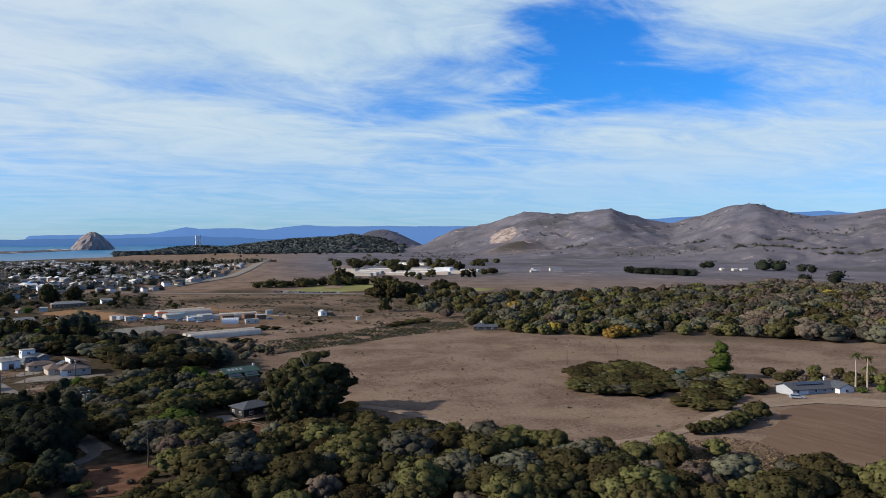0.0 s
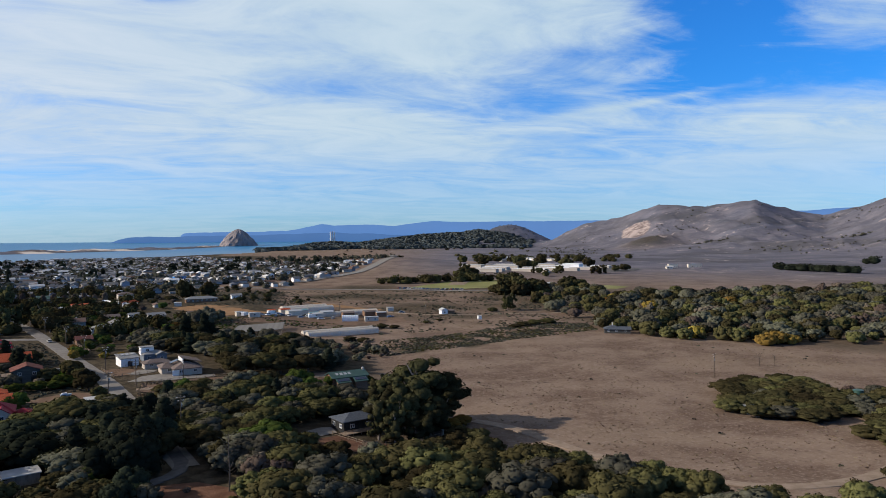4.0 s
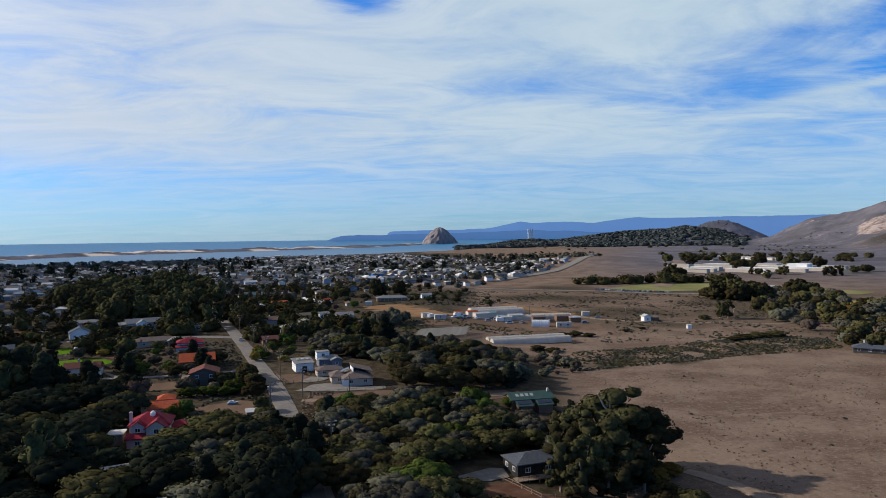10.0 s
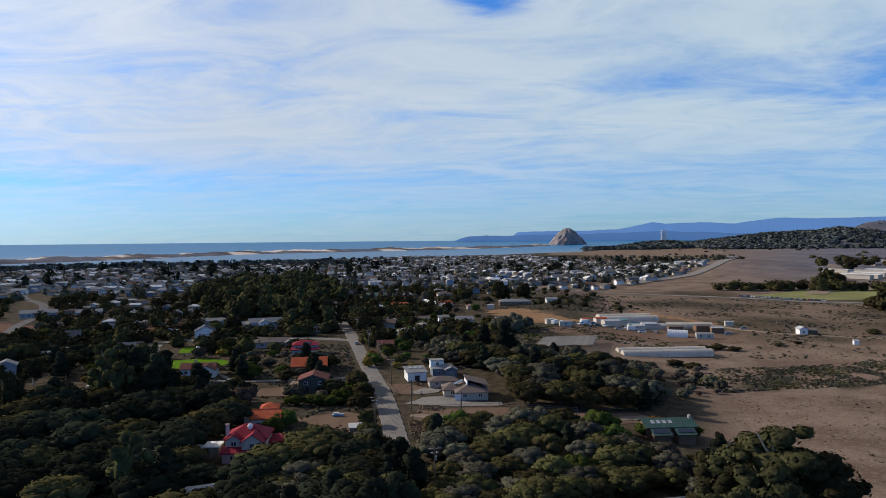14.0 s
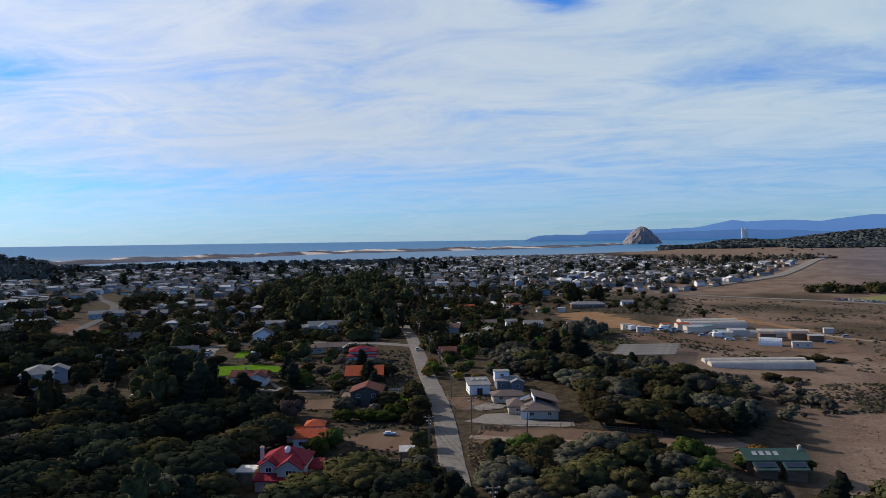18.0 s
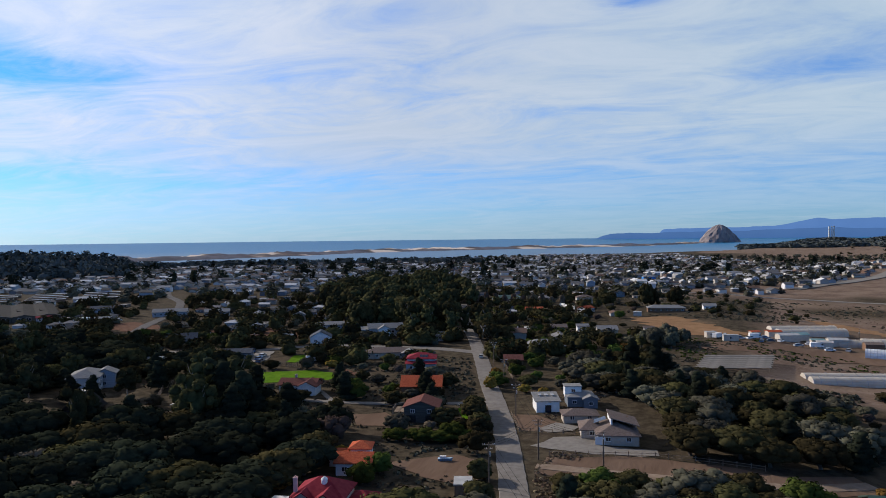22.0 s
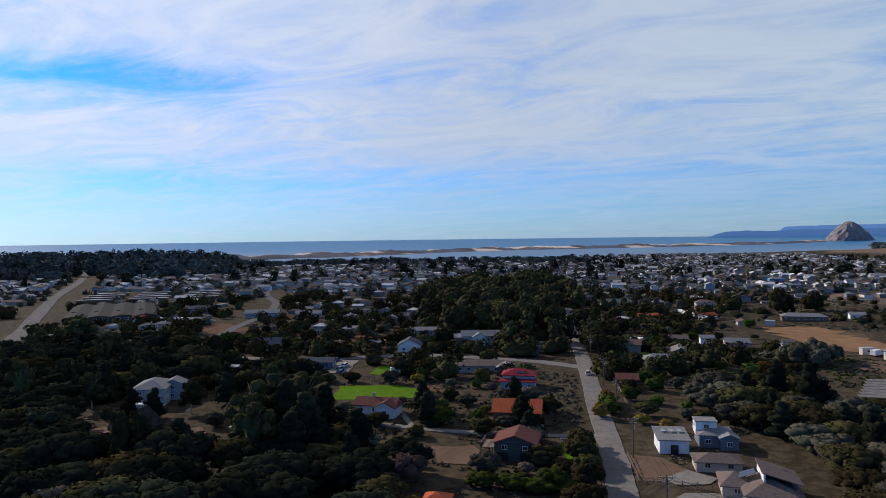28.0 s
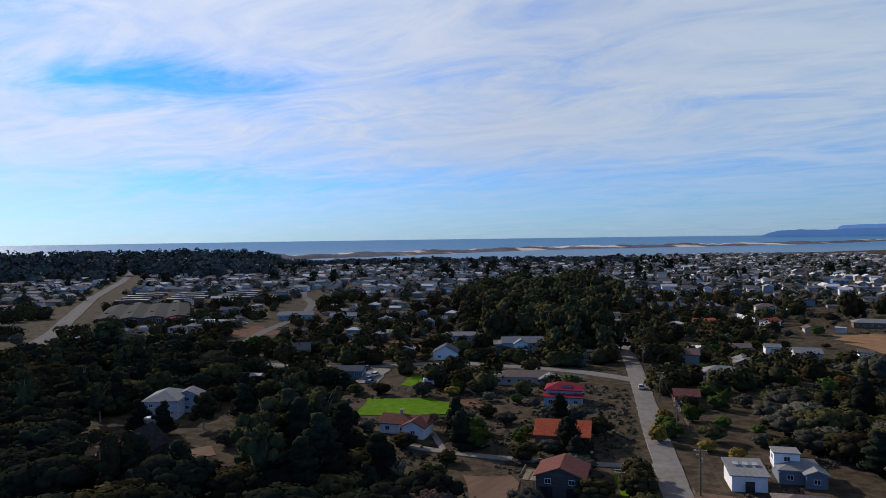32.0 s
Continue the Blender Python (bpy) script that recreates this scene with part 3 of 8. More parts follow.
    d = np.hypot(x - cx, y - cy)
    z = np.maximum(z, 119 * np.clip(1 - d / 250, 0, 1) ** 0.9 * (1 - 0.12 * np.exp(-(d / 40) ** 2)) + 1.5 * wave(x, y, 70, 15) - 2 - 60 * (d > 250))
    top = 44 + 3250 * np.tan(np.radians(np.interp(az, *WOODED)))
    on = sm(1, 3, az) * (1 - sm(22, 26, az))
    z = np.where(r > 2300, np.maximum(z, on * (top + 5 * wave(x, y, 260, 16)) * np.exp(-((r - 3250) / 430) ** 2) - 9 * (1 - on) - 3), z)
    return z


def cover(x, y):
    """How far the ground is scrub, bare soil, stony or haze-toned land."""
    az, r = polar(x, y)
    n = wave(x, y, 60, 21)
    band = np.exp(-((y - 0.42 * x - 185 + 7 * n) / 19) ** 2) * sm(40, 66, x) * (1 - sm(180, 200, x)) * (0.42 + 0.5 * wave(x, y, 38, 27))
    west = (1 - sm(30, 60, x - 0.10 * (y - 100) + 45 * sm(215, 260, y))) * sm(-60, 40, y) * (1 - sm(480, 620, y) * sm(-60, -20, x)) * 0.78
    far_town = sm(560, 680, r) * (1 - sm(0, 6, az)) * 0.75 * (1 - sm(1900, 2000, r))
    creek = sm(140, 200, x + 0.6 * y - 150) * np.exp(-((y - 0.15 * x - 180) / 120) ** 2) * sm(120, 190, x) * 0.75
    fore = (1 - sm(20, 55, y + 0.45 * x - 15)) * 0.9
    ridge = ((r > 2900) & (az > 0) & (az < 26)) * 0.95
    upper = sm(30, 110, land(x, y)) * sm(25, 27, az) * (0.42 + 0.25 * n)
    moor = 0.66 * sm(262, 300, y - 0.15 * x) * (1 - sm(560, 700, r)) * sm(20, 70, x) * (0.8 + 0.4 * wave(x, y, 120, 29))
    scrub = np.clip(np.maximum.reduce([moor, band, west, far_town, creek, fore, ridge, upper]) + 0.08 * n, 0, 1)
    bare = np.exp(-((x + 8) / 26) ** 2 - ((y - 380) / 48) ** 2) * 0.45
    dune = (abs(r - np.interp(az, *SPIT)) < 260) & (az < 1) & (r > 1600)
    sand = np.clip(0.22 + 0.9 * wave(az * 26, r * 0.7, 170, 25), 0, 1)
    scrub = np.where(dune, 1 - sand, scrub)
    bare = np.where(dune, sand, bare)
    rock = sm(1300, 1800, r) * sm(25, 28, az) * sm(8, 45, land(x, y)) * (0.85 + 0.2 * wave(x, y, 230, 22))
    # the plain takes on the haze-toned hill colour with distance
    rock = np.maximum(rock, 0.88 * sm(520, 1000, r) * sm(9, 20, az))
    rock = np.maximum(rock, (np.hypot(x - 1311, y - 3245) < 280) * 1.0)
    scar = np.exp(-((az - 32.3 - 0.0006 * (r - 2300)) / 1.1) ** 2) * sm(2330, 2430, r) * (1 - sm(2560, 2640, r))
    scar = np.maximum(scar, 0.9 * np.exp(-((az - 34.6) / 0.3) ** 2 - ((r - 2120) / 50) ** 2))
    knoll = np.exp(-((az - 33.6) / 2.2) ** 2 - ((r - 2060) / 170) ** 2)
    scrub = np.clip(np.maximum(scrub, knoll), 0, 1)
    rock = rock * (1 - 0.8 * knoll)
    rock = np.where(dune, 0.95 * (1 - sand), rock)
    return scrub, bare, np.clip(rock, 0, 1), np.clip(np.maximum(scar * 1.2, dune * sand * 0.9), 0, 1)


def grid_mesh(name, azs, rs, height, wrap=False):
    a, r = np.meshgrid(np.radians(azs), rs)
    x, y = r * np.sin(a), r * np.cos(a)
    z = height(x, y)
    n, k = x.shape
    v = np.stack([x, y, z], -1).reshape(-1, 3)
    i = np.arange(n * k).reshape(n, k)
    if wrap:
        i = np.concatenate([i, i[:, :1]], 1)
    q = np.stack([i[:-1, :-1], i[1:, :-1], i[1:, 1:], i[:-1, 1:]], -1).reshape(-1, 4)[:, ::-1]
    me = quads(name, v, q, smooth=True)
    return me, v


def quads(name, v, q, smooth=False):
    me = bpy.data.meshes.new(name)
    v, q = np.asarray(v, np.float32), np.asarray(q, np.int32)
    me.vertices.add(len(v))
    me.vertices.foreach_set("co", v.ravel())
    me.loops.add(q.size)
    me.loops.foreach_set("vertex_index", q.ravel())
    me.polygons.add(len(q))
    me.polygons.foreach_set("loop_start", np.arange(len(q), dtype=np.int32) * q.shape[1])
    me.polygons.foreach_set("use_smooth", np.full(len(q), smooth))
    me.update(calc_edges=True)
    me.validate()
    return me


azs = np.concatenate([np.arange(-80, 76, 0.4), np.arange(76, 280, 3.0)])
rs = np.concatenate([[0.5], np.arange(4, 64, 4), 64 * 1.0125 ** np.arange(0, 350)])
rs = np.append(rs[rs < 4900], [4930.0])
me, v = grid_mesh("ground", azs, rs, land, wrap=True)
att = me.color_attributes.new("cover", "FLOAT_COLOR", "POINT")
c = np.stack(cover(v[:, 0], v[:, 1]), -1).astype(np.float32)
att.data.foreach_set("color", c.ravel())
me.materials.append(M["ground"])
tagged(new("ground", me), "dry brown grassland and hills reaching to the coast", "ground", kind="structure")

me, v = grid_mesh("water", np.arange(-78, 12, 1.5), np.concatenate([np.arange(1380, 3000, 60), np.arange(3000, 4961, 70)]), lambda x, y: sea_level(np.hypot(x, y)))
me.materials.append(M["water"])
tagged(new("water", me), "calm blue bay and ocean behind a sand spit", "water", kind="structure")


def backdrop(name, label, r, profile, colour, low):
    """A far mountain range that glows by itself in the blue of haze."""
    m = bpy.data.materials.new(name + "_haze")
    m.use_nodes = True
    k = Net(m.node_tree)
    b = k.add("ShaderNodeBsdfPrincipled")
    co = k.add("ShaderNodeTexCoord").outputs["Object"]
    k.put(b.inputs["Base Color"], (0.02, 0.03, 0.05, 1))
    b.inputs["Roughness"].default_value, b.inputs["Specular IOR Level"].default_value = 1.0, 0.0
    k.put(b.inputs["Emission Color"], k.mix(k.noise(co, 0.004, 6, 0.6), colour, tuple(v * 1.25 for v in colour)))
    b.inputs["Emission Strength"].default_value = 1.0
    k.put(k.add("ShaderNodeOutputMaterial").inputs[0], b.outputs[0])
    azs = np.arange(profile[0][0], profile[0][-1] + 0.01, 0.15)
    e = np.interp(azs, *profile) + 0.03 * wave(azs * 10, azs * 0, 30, 31) + 0.012 * wave(azs * 10, azs * 0, 11, 32)
    v, q = [], []
    for i, (a, t) in enumerate(zip(np.radians(azs), e)):
        top = 44 + r * math.tan(radians(t))
        for d, z in ((r - 90, low), (r - 45, low + (top - low) * 0.55), (r, top), (r + 30, low)):
            v.append((d * math.sin(a), d * math.cos(a), z))
        if i:
            for j in range(3):
                q.append((4 * i + j, 4 * i + j + 1, 4 * i + j - 3, 4 * i + j - 4))
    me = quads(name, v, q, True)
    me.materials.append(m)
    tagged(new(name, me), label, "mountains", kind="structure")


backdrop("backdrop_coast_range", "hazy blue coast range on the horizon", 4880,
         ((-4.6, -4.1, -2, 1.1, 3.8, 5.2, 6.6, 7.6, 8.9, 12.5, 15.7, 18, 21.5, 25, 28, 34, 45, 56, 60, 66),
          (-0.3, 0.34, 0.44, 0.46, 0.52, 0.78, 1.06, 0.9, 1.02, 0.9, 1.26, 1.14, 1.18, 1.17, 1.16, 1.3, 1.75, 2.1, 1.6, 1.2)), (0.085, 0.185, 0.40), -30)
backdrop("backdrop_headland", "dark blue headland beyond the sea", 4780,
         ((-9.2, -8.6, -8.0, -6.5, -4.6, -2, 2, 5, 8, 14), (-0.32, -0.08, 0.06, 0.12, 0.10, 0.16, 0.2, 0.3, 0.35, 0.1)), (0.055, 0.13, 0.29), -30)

# ---- building blocks ----
def part(name, data, mat, parent, label="", m=None):
    """Links a mesh (or bmesh) as one part of a thing."""
    if isinstance(data, bmesh.types.BMesh):
        me = bpy.data.meshes.new(name)
        data.to_mesh(me)
        data.free()
    else:
        me = data
    if not me.materials:
        me.materials.append(M[mat])
    ob = new(name, me)
    ob.parent = parent
    if m is not None:
        ob.matrix_basis = m
    return tagged(ob, label)


def thing(name, label, category, m, group=""):
    e = new(name)
    e.empty_display_size = 0.5
    e.matrix_basis = m
    return tagged(e, label, category, group)


def on_ground(x, y, rot=0.0, dz=0.0):
    return pose(x, y, float(land(x, y)) + dz, 0, 0, rot)


def box(bm, x0, x1, y0, y1, z0, z1):
    vs = [bm.verts.new((x, y, z)) for z in (z0, z1) for x, y in ((x0, y0), (x1, y0), (x1, y1), (x0, y1))]
    for f in ((3, 2, 1, 0), (4, 5, 6, 7), (0, 1, 5, 4), (1, 2, 6, 5), (2, 3, 7, 6), (3, 0, 4, 7)):
        bm.faces.new([vs[i] for i in f])
    return vs


def solid(bm, lower, upper):
    """A solid between two rings of as many corners."""
    a, b = [bm.verts.new(p) for p in lower], [bm.verts.new(p) for p in upper]
    n = len(a)
    bm.faces.new(a[::-1])
    bm.faces.new(b)
    for i in range(n):
        bm.faces.new((a[i], a[(i + 1) % n], b[(i + 1) % n], b[i]))


def slab(bm, pts, t):
    """A sheet of thickness t under the polygon pts."""
    solid(bm, [(x, y, z - t) for x, y, z in pts], pts)


def tube(bm, pts, radii, sides=6):
    rings = []
    for i, (p, r) in enumerate(zip(pts, radii)):
        p = Vector(p)
        d = (Vector(pts[min(i + 1, len(pts) - 1)]) - Vector(pts[max(i - 1, 0)])).normalized()
        a = d.orthogonal().normalized()
        b = d.cross(a)
        rings.append([bm.verts.new(p + (a * math.cos(6.2832 * j / sides) + b * math.sin(6.2832 * j / sides)) * r) for j in range(sides)])
    for u, v in zip(rings, rings[1:]):
        for j in range(sides):
            bm.faces.new((u[j], u[(j + 1) % sides], v[(j + 1) % sides], v[j]))
    bm.faces.new(rings[0][::-1])
    bm.faces.new(rings[-1])


WIN = {}


def window_mesh(w, h):
    key = (round(w, 1), round(h, 1))
    if key not in WIN:
        bm = bmesh.new()
        t = 0.09
        for x0, x1, z0, z1 in ((-w / 2, w / 2, -h / 2, -h / 2 + t), (-w / 2, w / 2, h / 2 - t, h / 2), (-w / 2, -w / 2 + t, -h / 2 + t, h / 2 - t),
                               (w / 2 - t, w / 2, -h / 2 + t, h / 2 - t), (-t / 3, t / 3, -h / 2 + t, h / 2 - t)):
            box(bm, x0, x1, -0.09, 0.05, z0, z1)
        f = bpy.data.meshes.new("window")
        bm.to_mesh(f)
        bm.free()
        f.materials.append(M["white"])
        bm = bmesh.new()
        box(bm, -w / 2 + t, w / 2 - t, -0.03, 0.02, -h / 2 + t, h / 2 - t)
        p = bpy.data.meshes.new("pane")
        bm.to_mesh(p)
        bm.free()
        p.materials.append(M["pane"])
        WIN[key] = (f, p)
    return WIN[key]


def windows(root, L, W, z, sides="snew", w=1.3, h=1.1, step=3.2, ox=0.0, oy=0.0):
    """A row of windows on the walls named; local south is -y."""
    f, p = window_mesh(w, h)
    for s in sides:
        run = L if s in "sn" else W
        n = max(1, int((run - 1.0) / step))
        for i in range(n):
            u = (i + 0.5) * run / n - run / 2
            x, y, r = {"s": (u, -W / 2, 0), "n": (u, W / 2, 180), "e": (L / 2, u, 90), "w": (-L / 2, u, -90)}[s]
            a = part("window", f, "white", root, m=pose(ox + x, oy + y, z, 0, 0, r))
            part("pane", p, "pane", a, "dark glass pane")


def door(root, x, y, r=0, w=1.0, h=2.05, mat="brownwall", z0=0.0):
    bm = bmesh.new()
    box(bm, -w / 2, w / 2, -0.07, 0.05, 0.03, h)
    d = part("door", bm, mat, root, m=pose(x, y, z0, 0, 0, r))
    bm = bmesh.new()
    box(bm, w * 0.32, w * 0.38, -0.14, -0.07, 0.95, 1.1)
    part("handle", bm, "chrome", d)


def wing(root, L, W, h, roof="gable", pitch=20.0, wall="cream", top="r_grey", ox=0.0, oy=0.0, z0=0.0, eave=0.5, turn=False):
    """A block of a house: its walls and its roof. The ridge runs along x, or along y with turn."""
    bm = bmesh.new()
    a, b = L / 2, W / 2
    tan = math.tan(radians(pitch))
    half = a if turn else b
    rise = half * tan
    th = 0.22

    def p(u, v, z):
        return (ox + (v if turn else u), oy + (u if turn else v), z0 + z)
    A, B = (b, a) if turn else (a, b)
    lower = [p(-A, -B, -0.6), p(A, -B, -0.6), p(A, B, -0.6), p(-A, B, -0.6)]
    if roof == "gable":
        solid(bm, [p(-A, -B, -0.6), p(-A, B, -0.6), p(-A, B, h), p(-A, 0, h + rise - 0.02), p(-A, -B, h)], [p(A, -B, -0.6), p(A, B, -0.6), p(A, B, h), p(A, 0, h + rise - 0.02), p(A, -B, h)])
    elif roof == "shed":
        solid(bm, [p(-A, -B, -0.6), p(-A, B, -0.6), p(-A, B, h + 2 * rise), p(-A, -B, h)], [p(A, -B, -0.6), p(A, B, -0.6), p(A, B, h + 2 * rise), p(A, -B, h)])
    else:
        solid(bm, lower, [p(-A, -B, h), p(A, -B, h), p(A, B, h), p(-A, B, h)])
    bmesh.ops.recalc_face_normals(bm, faces=bm.faces)
    part("wall", bm, wall, root)
    bm = bmesh.new()
    e, d = eave, th
    ze = h - e * tan + 0.03
    if roof == "gable":
        for s in (-1, 1):
            o = [p(-A - e, s * (B + e), ze), p(A + e, s * (B + e), ze), p(A + e, 0, h + rise + 0.03), p(-A - e, 0, h + rise + 0.03)]
            u = [(x, y, z + d) for x, y, z in o]
            solid(bm, o, u)
    elif roof == "shed":
        o = [p(-A - e, -B - e, ze), p(A + e, -B - e, ze), p(A + e, B + e, h + 2 * rise + e * tan + 0.03), p(-A - e, B + e, h + 2 * rise + e * tan + 0.03)]
        solid(bm, o, [(x, y, z + d) for x, y, z in o])
    elif roof == "hip":
        rl = max(A - B, 0.15)
        o = [p(-A - e, -B - e, ze), p(A + e, -B - e, ze), p(A + e, B + e, ze), p(-A - e, B + e, ze)]
        u = [(x, y, z + d) for x, y, z in o]
        r0, r1 = p(-rl, 0, h + B * tan + d), p(rl, 0, h + B * tan + d)
        lo, up = [bm.verts.new(q) for q in o], [bm.verts.new(q) for q in u]
        k0, k1 = bm.verts.new(r0), bm.verts.new(r1)
        bm.faces.new(lo[::-1])
        for i in range(4):
            bm.faces.new((lo[i], lo[(i + 1) % 4], up[(i + 1) % 4], up[i]))
        for f in ((up[0], up[1], k1, k0), (up[1], up[2], k1), (up[2], up[3], k0, k1), (up[3], up[0], k0)):
            bm.faces.new(f)
    else:
        slab(bm, [p(-A - 0.2, -B - 0.2, h + 0.25), p(A + 0.2, -B - 0.2, h + 0.25), p(A + 0.2, B + 0.2, h + 0.25), p(-A - 0.2, B + 0.2, h + 0.25)], 0.25)
    bmesh.ops.recalc_face_normals(bm, faces=bm.faces)
    part("roof", bm, top, root)
    return rise


def chimney(root, x, y, z, h=1.4, mat="beige"):
    bm = bmesh.new()
    box(bm, x - 0.35, x + 0.35, y - 0.3, y + 0.3, z - 1.0, z + h)
    box(bm, x - 0.42, x + 0.42, y - 0.37, y + 0.37, z + h, z + h + 0.12)
    box(bm, x - 0.15, x + 0.15, y - 0.12, y + 0.12, z + h + 0.12, z + h + 0.35)
    part("chimney", bm, mat, root)


def solar(root, x, y, z, pitch, nx, ny, turn=0):
    """Panels on a roof slope that falls towards local -y (or turned)."""
    for i in range(nx):
        for j in range(ny):
            bm = bmesh.new()
            box(bm, -0.5, 0.5, -0.82, 0.82, 0.0, 0.05)
            o = pose(x, y, z, 0, 0, turn) @ pose(0, 0, 0, pitch) @ pose((i - nx / 2 + 0.5) * 1.06, (j - ny / 2 + 0.5) * 1.7, 0.06)
            part("solar_panel", bm, "solar", root, "dark blue solar panel", o)


def skylight(root, x, y, z, pitch, turn=0):
    bm = bmesh.new()
    box(bm, -0.5, 0.5, -0.7, 0.7, 0, 0.14)
    part("skylight", bm, "r_metal", root, "pale skylight", pose(x, y, z, 0, 0, turn) @ pose(0, 0, 0.05, pitch))


def patch(name, label, category, pts, mat, dz=0.12, cell=4.0, wob=0.5, seed=1, category_kind="structure"):
    """A piece of ground cover that follows the land."""
    rnd = random.Random(seed)
    ring = []
    for (x0, y0), (x1, y1) in zip(pts, pts[1:] + pts[:1]):
        n = max(1, int(math.hypot(x1 - x0, y1 - y0) / cell))
        for i in range(n):
            t = i / n
            ring.append((x0 + (x1 - x0) * t + rnd.uniform(-wob, wob), y0 + (y1 - y0) * t + rnd.uniform(-wob, wob)))
    bm = bmesh.new()
    vs = [bm.verts.new((x, y, 0)) for x, y in ring]
    es = [bm.edges.new((vs[i], vs[(i + 1) % len(vs)])) for i in range(len(vs))]
    bmesh.ops.triangle_fill(bm, edges=es, use_beauty=True)
    for _ in range(3):
        long = [e for e in bm.edges if e.calc_length() > cell * 1.6]
        if not long:
            break
        bmesh.ops.subdivide_edges(bm, edges=long, cuts=1)
        bmesh.ops.triangulate(bm, faces=bm.faces)
    for v in bm.verts:
        v.co.z = float(land(v.co.x, v.co.y)) + dz
    bmesh.ops.recalc_face_normals(bm, faces=bm.faces)
    if bm.faces and sum(f.normal.z for f in bm.faces) < 0:
        bmesh.ops.reverse_faces(bm, faces=bm.faces)
    me = bpy.data.meshes.new(name)
    bm.to_mesh(me)
    bm.free()
    me.materials.append(M[mat])
    return tagged(new(name, me), label, category, kind=category_kind)


def way(name, label, category, line, width, mat, dz=0.14, wob=0.15, seed=2, step=3.0):
    """A road or path along a line, with slightly ragged edges."""
    rnd = random.Random(seed)
    pts = []
    for (x0, y0), (x1, y1) in zip(line, line[1:]):
        n = max(1, int(math.hypot(x1 - x0, y1 - y0) / step))
        pts += [(x0 + (x1 - x0) * i / n, y0 + (y1 - y0) * i / n) for i in range(n)]
    pts.append(line[-1])
    pts = np.array(pts)
    for _ in range(6):
        pts[1:-1] = (pts[:-2] + 2 * pts[1:-1] + pts[2:]) / 4
    v, q = [], []
    for i in range(len(pts)):
        d = pts[min(i + 1, len(pts) - 1)] - pts[max(i - 1, 0)]
        n = np.array((-d[1], d[0])) / np.hypot(*d)
        for s, drop in ((-1, -0.25), (-0.97, 0), (0, 0.06), (0.97, 0), (1, -0.25)):
            e = pts[i] + n * (s * width / 2 + (rnd.uniform(-wob, wob) if abs(s) > 0.5 else 0))
            v.append((e[0], e[1], float(land(*e)) + dz + drop))
        if i:
            for j in range(4):
                q.append((5 * i + j - 5, 5 * i + j, 5 * i + j + 1, 5 * i + j - 4)[::-1])
    me = quads(name, v, q)
    me.materials.append(M[mat])
    return tagged(new(name, me), label, category, kind="structure")


# ---- trees ----
def cube_sphere(n=3):
    v, q = [], []
    for ax in range(3):
        for s in (-1, 1):
            b = len(v)
            for i in range(n + 1):
                for j in range(n + 1):
                    c = [0, 0, 0]
                    c[ax] = s
                    c[(ax + 1) % 3] = (2 * i / n - 1)
                    c[(ax + 2) % 3] = (2 * j / n - 1) * s
                    v.append(c)
            for i in range(n):
                for j in range(n):
                    o = b + i * (n + 1) + j
                    q.append((o, o + n + 1, o + n + 2, o + 1))
    v = np.array(v, float)
    return v / np.linalg.norm(v, axis=1)[:, None], np.array(q)


CS_V, CS_Q = cube_sphere(3)
CS2_V, CS2_Q = cube_sphere(2)


def lobes_of(kind, many, rs):
    """Lobes (centre, radii) of a crown of unit size: about 1 high and, for round crowns, 1.2 wide."""
    out = []
    if kind in ("oak", "shrub"):
        n = (19 if kind == "oak" else 15) if many else 7
        mid, top = (0.42, 0.30) if kind == "oak" else (0.36, 0.40)
        for i in range(n):
            a, u = 2.39996 * i + rs.uniform(-0.35, 0.35), ((i + 0.5) / n) ** 0.55
            d = 0.46 * u * rs.uniform(0.85, 1.12)
            z = mid + top * math.sqrt(max(0.0, 1 - (u * 0.97) ** 2)) * rs.uniform(0.78, 1.18)
            k = rs.uniform(0.72, 1.30) * (0.155 if many else 0.235)
            out.append(((d * math.cos(a), d * math.sin(a), z), np.array((k, k, k * 0.92))))
            if many and u > 0.6 and rs.uniform() < 0.55:
                k *= rs.uniform(0.7, 1.0)
                out.append(((d * 1.02 * math.cos(a + 0.3), d * 1.02 * math.sin(a + 0.3), z - rs.uniform(0.12, 0.22)), np.array((k, k, k))))
        out.append(((0, 0, mid + 0.06), np.array((0.42, 0.42, top * 0.86))))
        out.append(((rs.uniform(-0.08, 0.08), rs.uniform(-0.08, 0.08), mid - 0.06), np.array((0.44, 0.44, 0.24))))
    elif kind == "euc":
        for i in range(26 if many else 14):
            z = rs.uniform(0.16, 0.93)
            a, d = rs.uniform(0, 6.283), rs.uniform(0.04, 0.36) * (1.1 - 0.5 * abs(z - 0.5))
            k = rs.uniform(0.6, 1.3) * (1.05 - 0.45 * abs(z - 0.55)) * (1.0 if many else 1.25)
            out.append(((d * math.cos(a), d * math.sin(a), z), np.array((0.115, 0.115, 0.10)) * k))
        out.append(((0, 0, 0.60), np.array((0.17, 0.17, 0.24))))
        out.append(((0.03, 0.02, 0.42), np.array((0.15, 0.15, 0.16))))
    else:
        for i in range(14 if many else 9):
            z = 0.12 + 0.84 * i / (14 if many else 9)
            w = 0.34 * (1.03 - z) ** 0.6
            a = rs.uniform(0, 6.283)
            k = rs.uniform(0.75, 1.25)
            out.append(((0.38 * w * math.cos(a), 0.38 * w * math.sin(a), z), np.array((w * k, w * k, 0.085))))
        out.append(((0, 0, 0.5), np.array((0.12, 0.12, 0.36))))
    return out


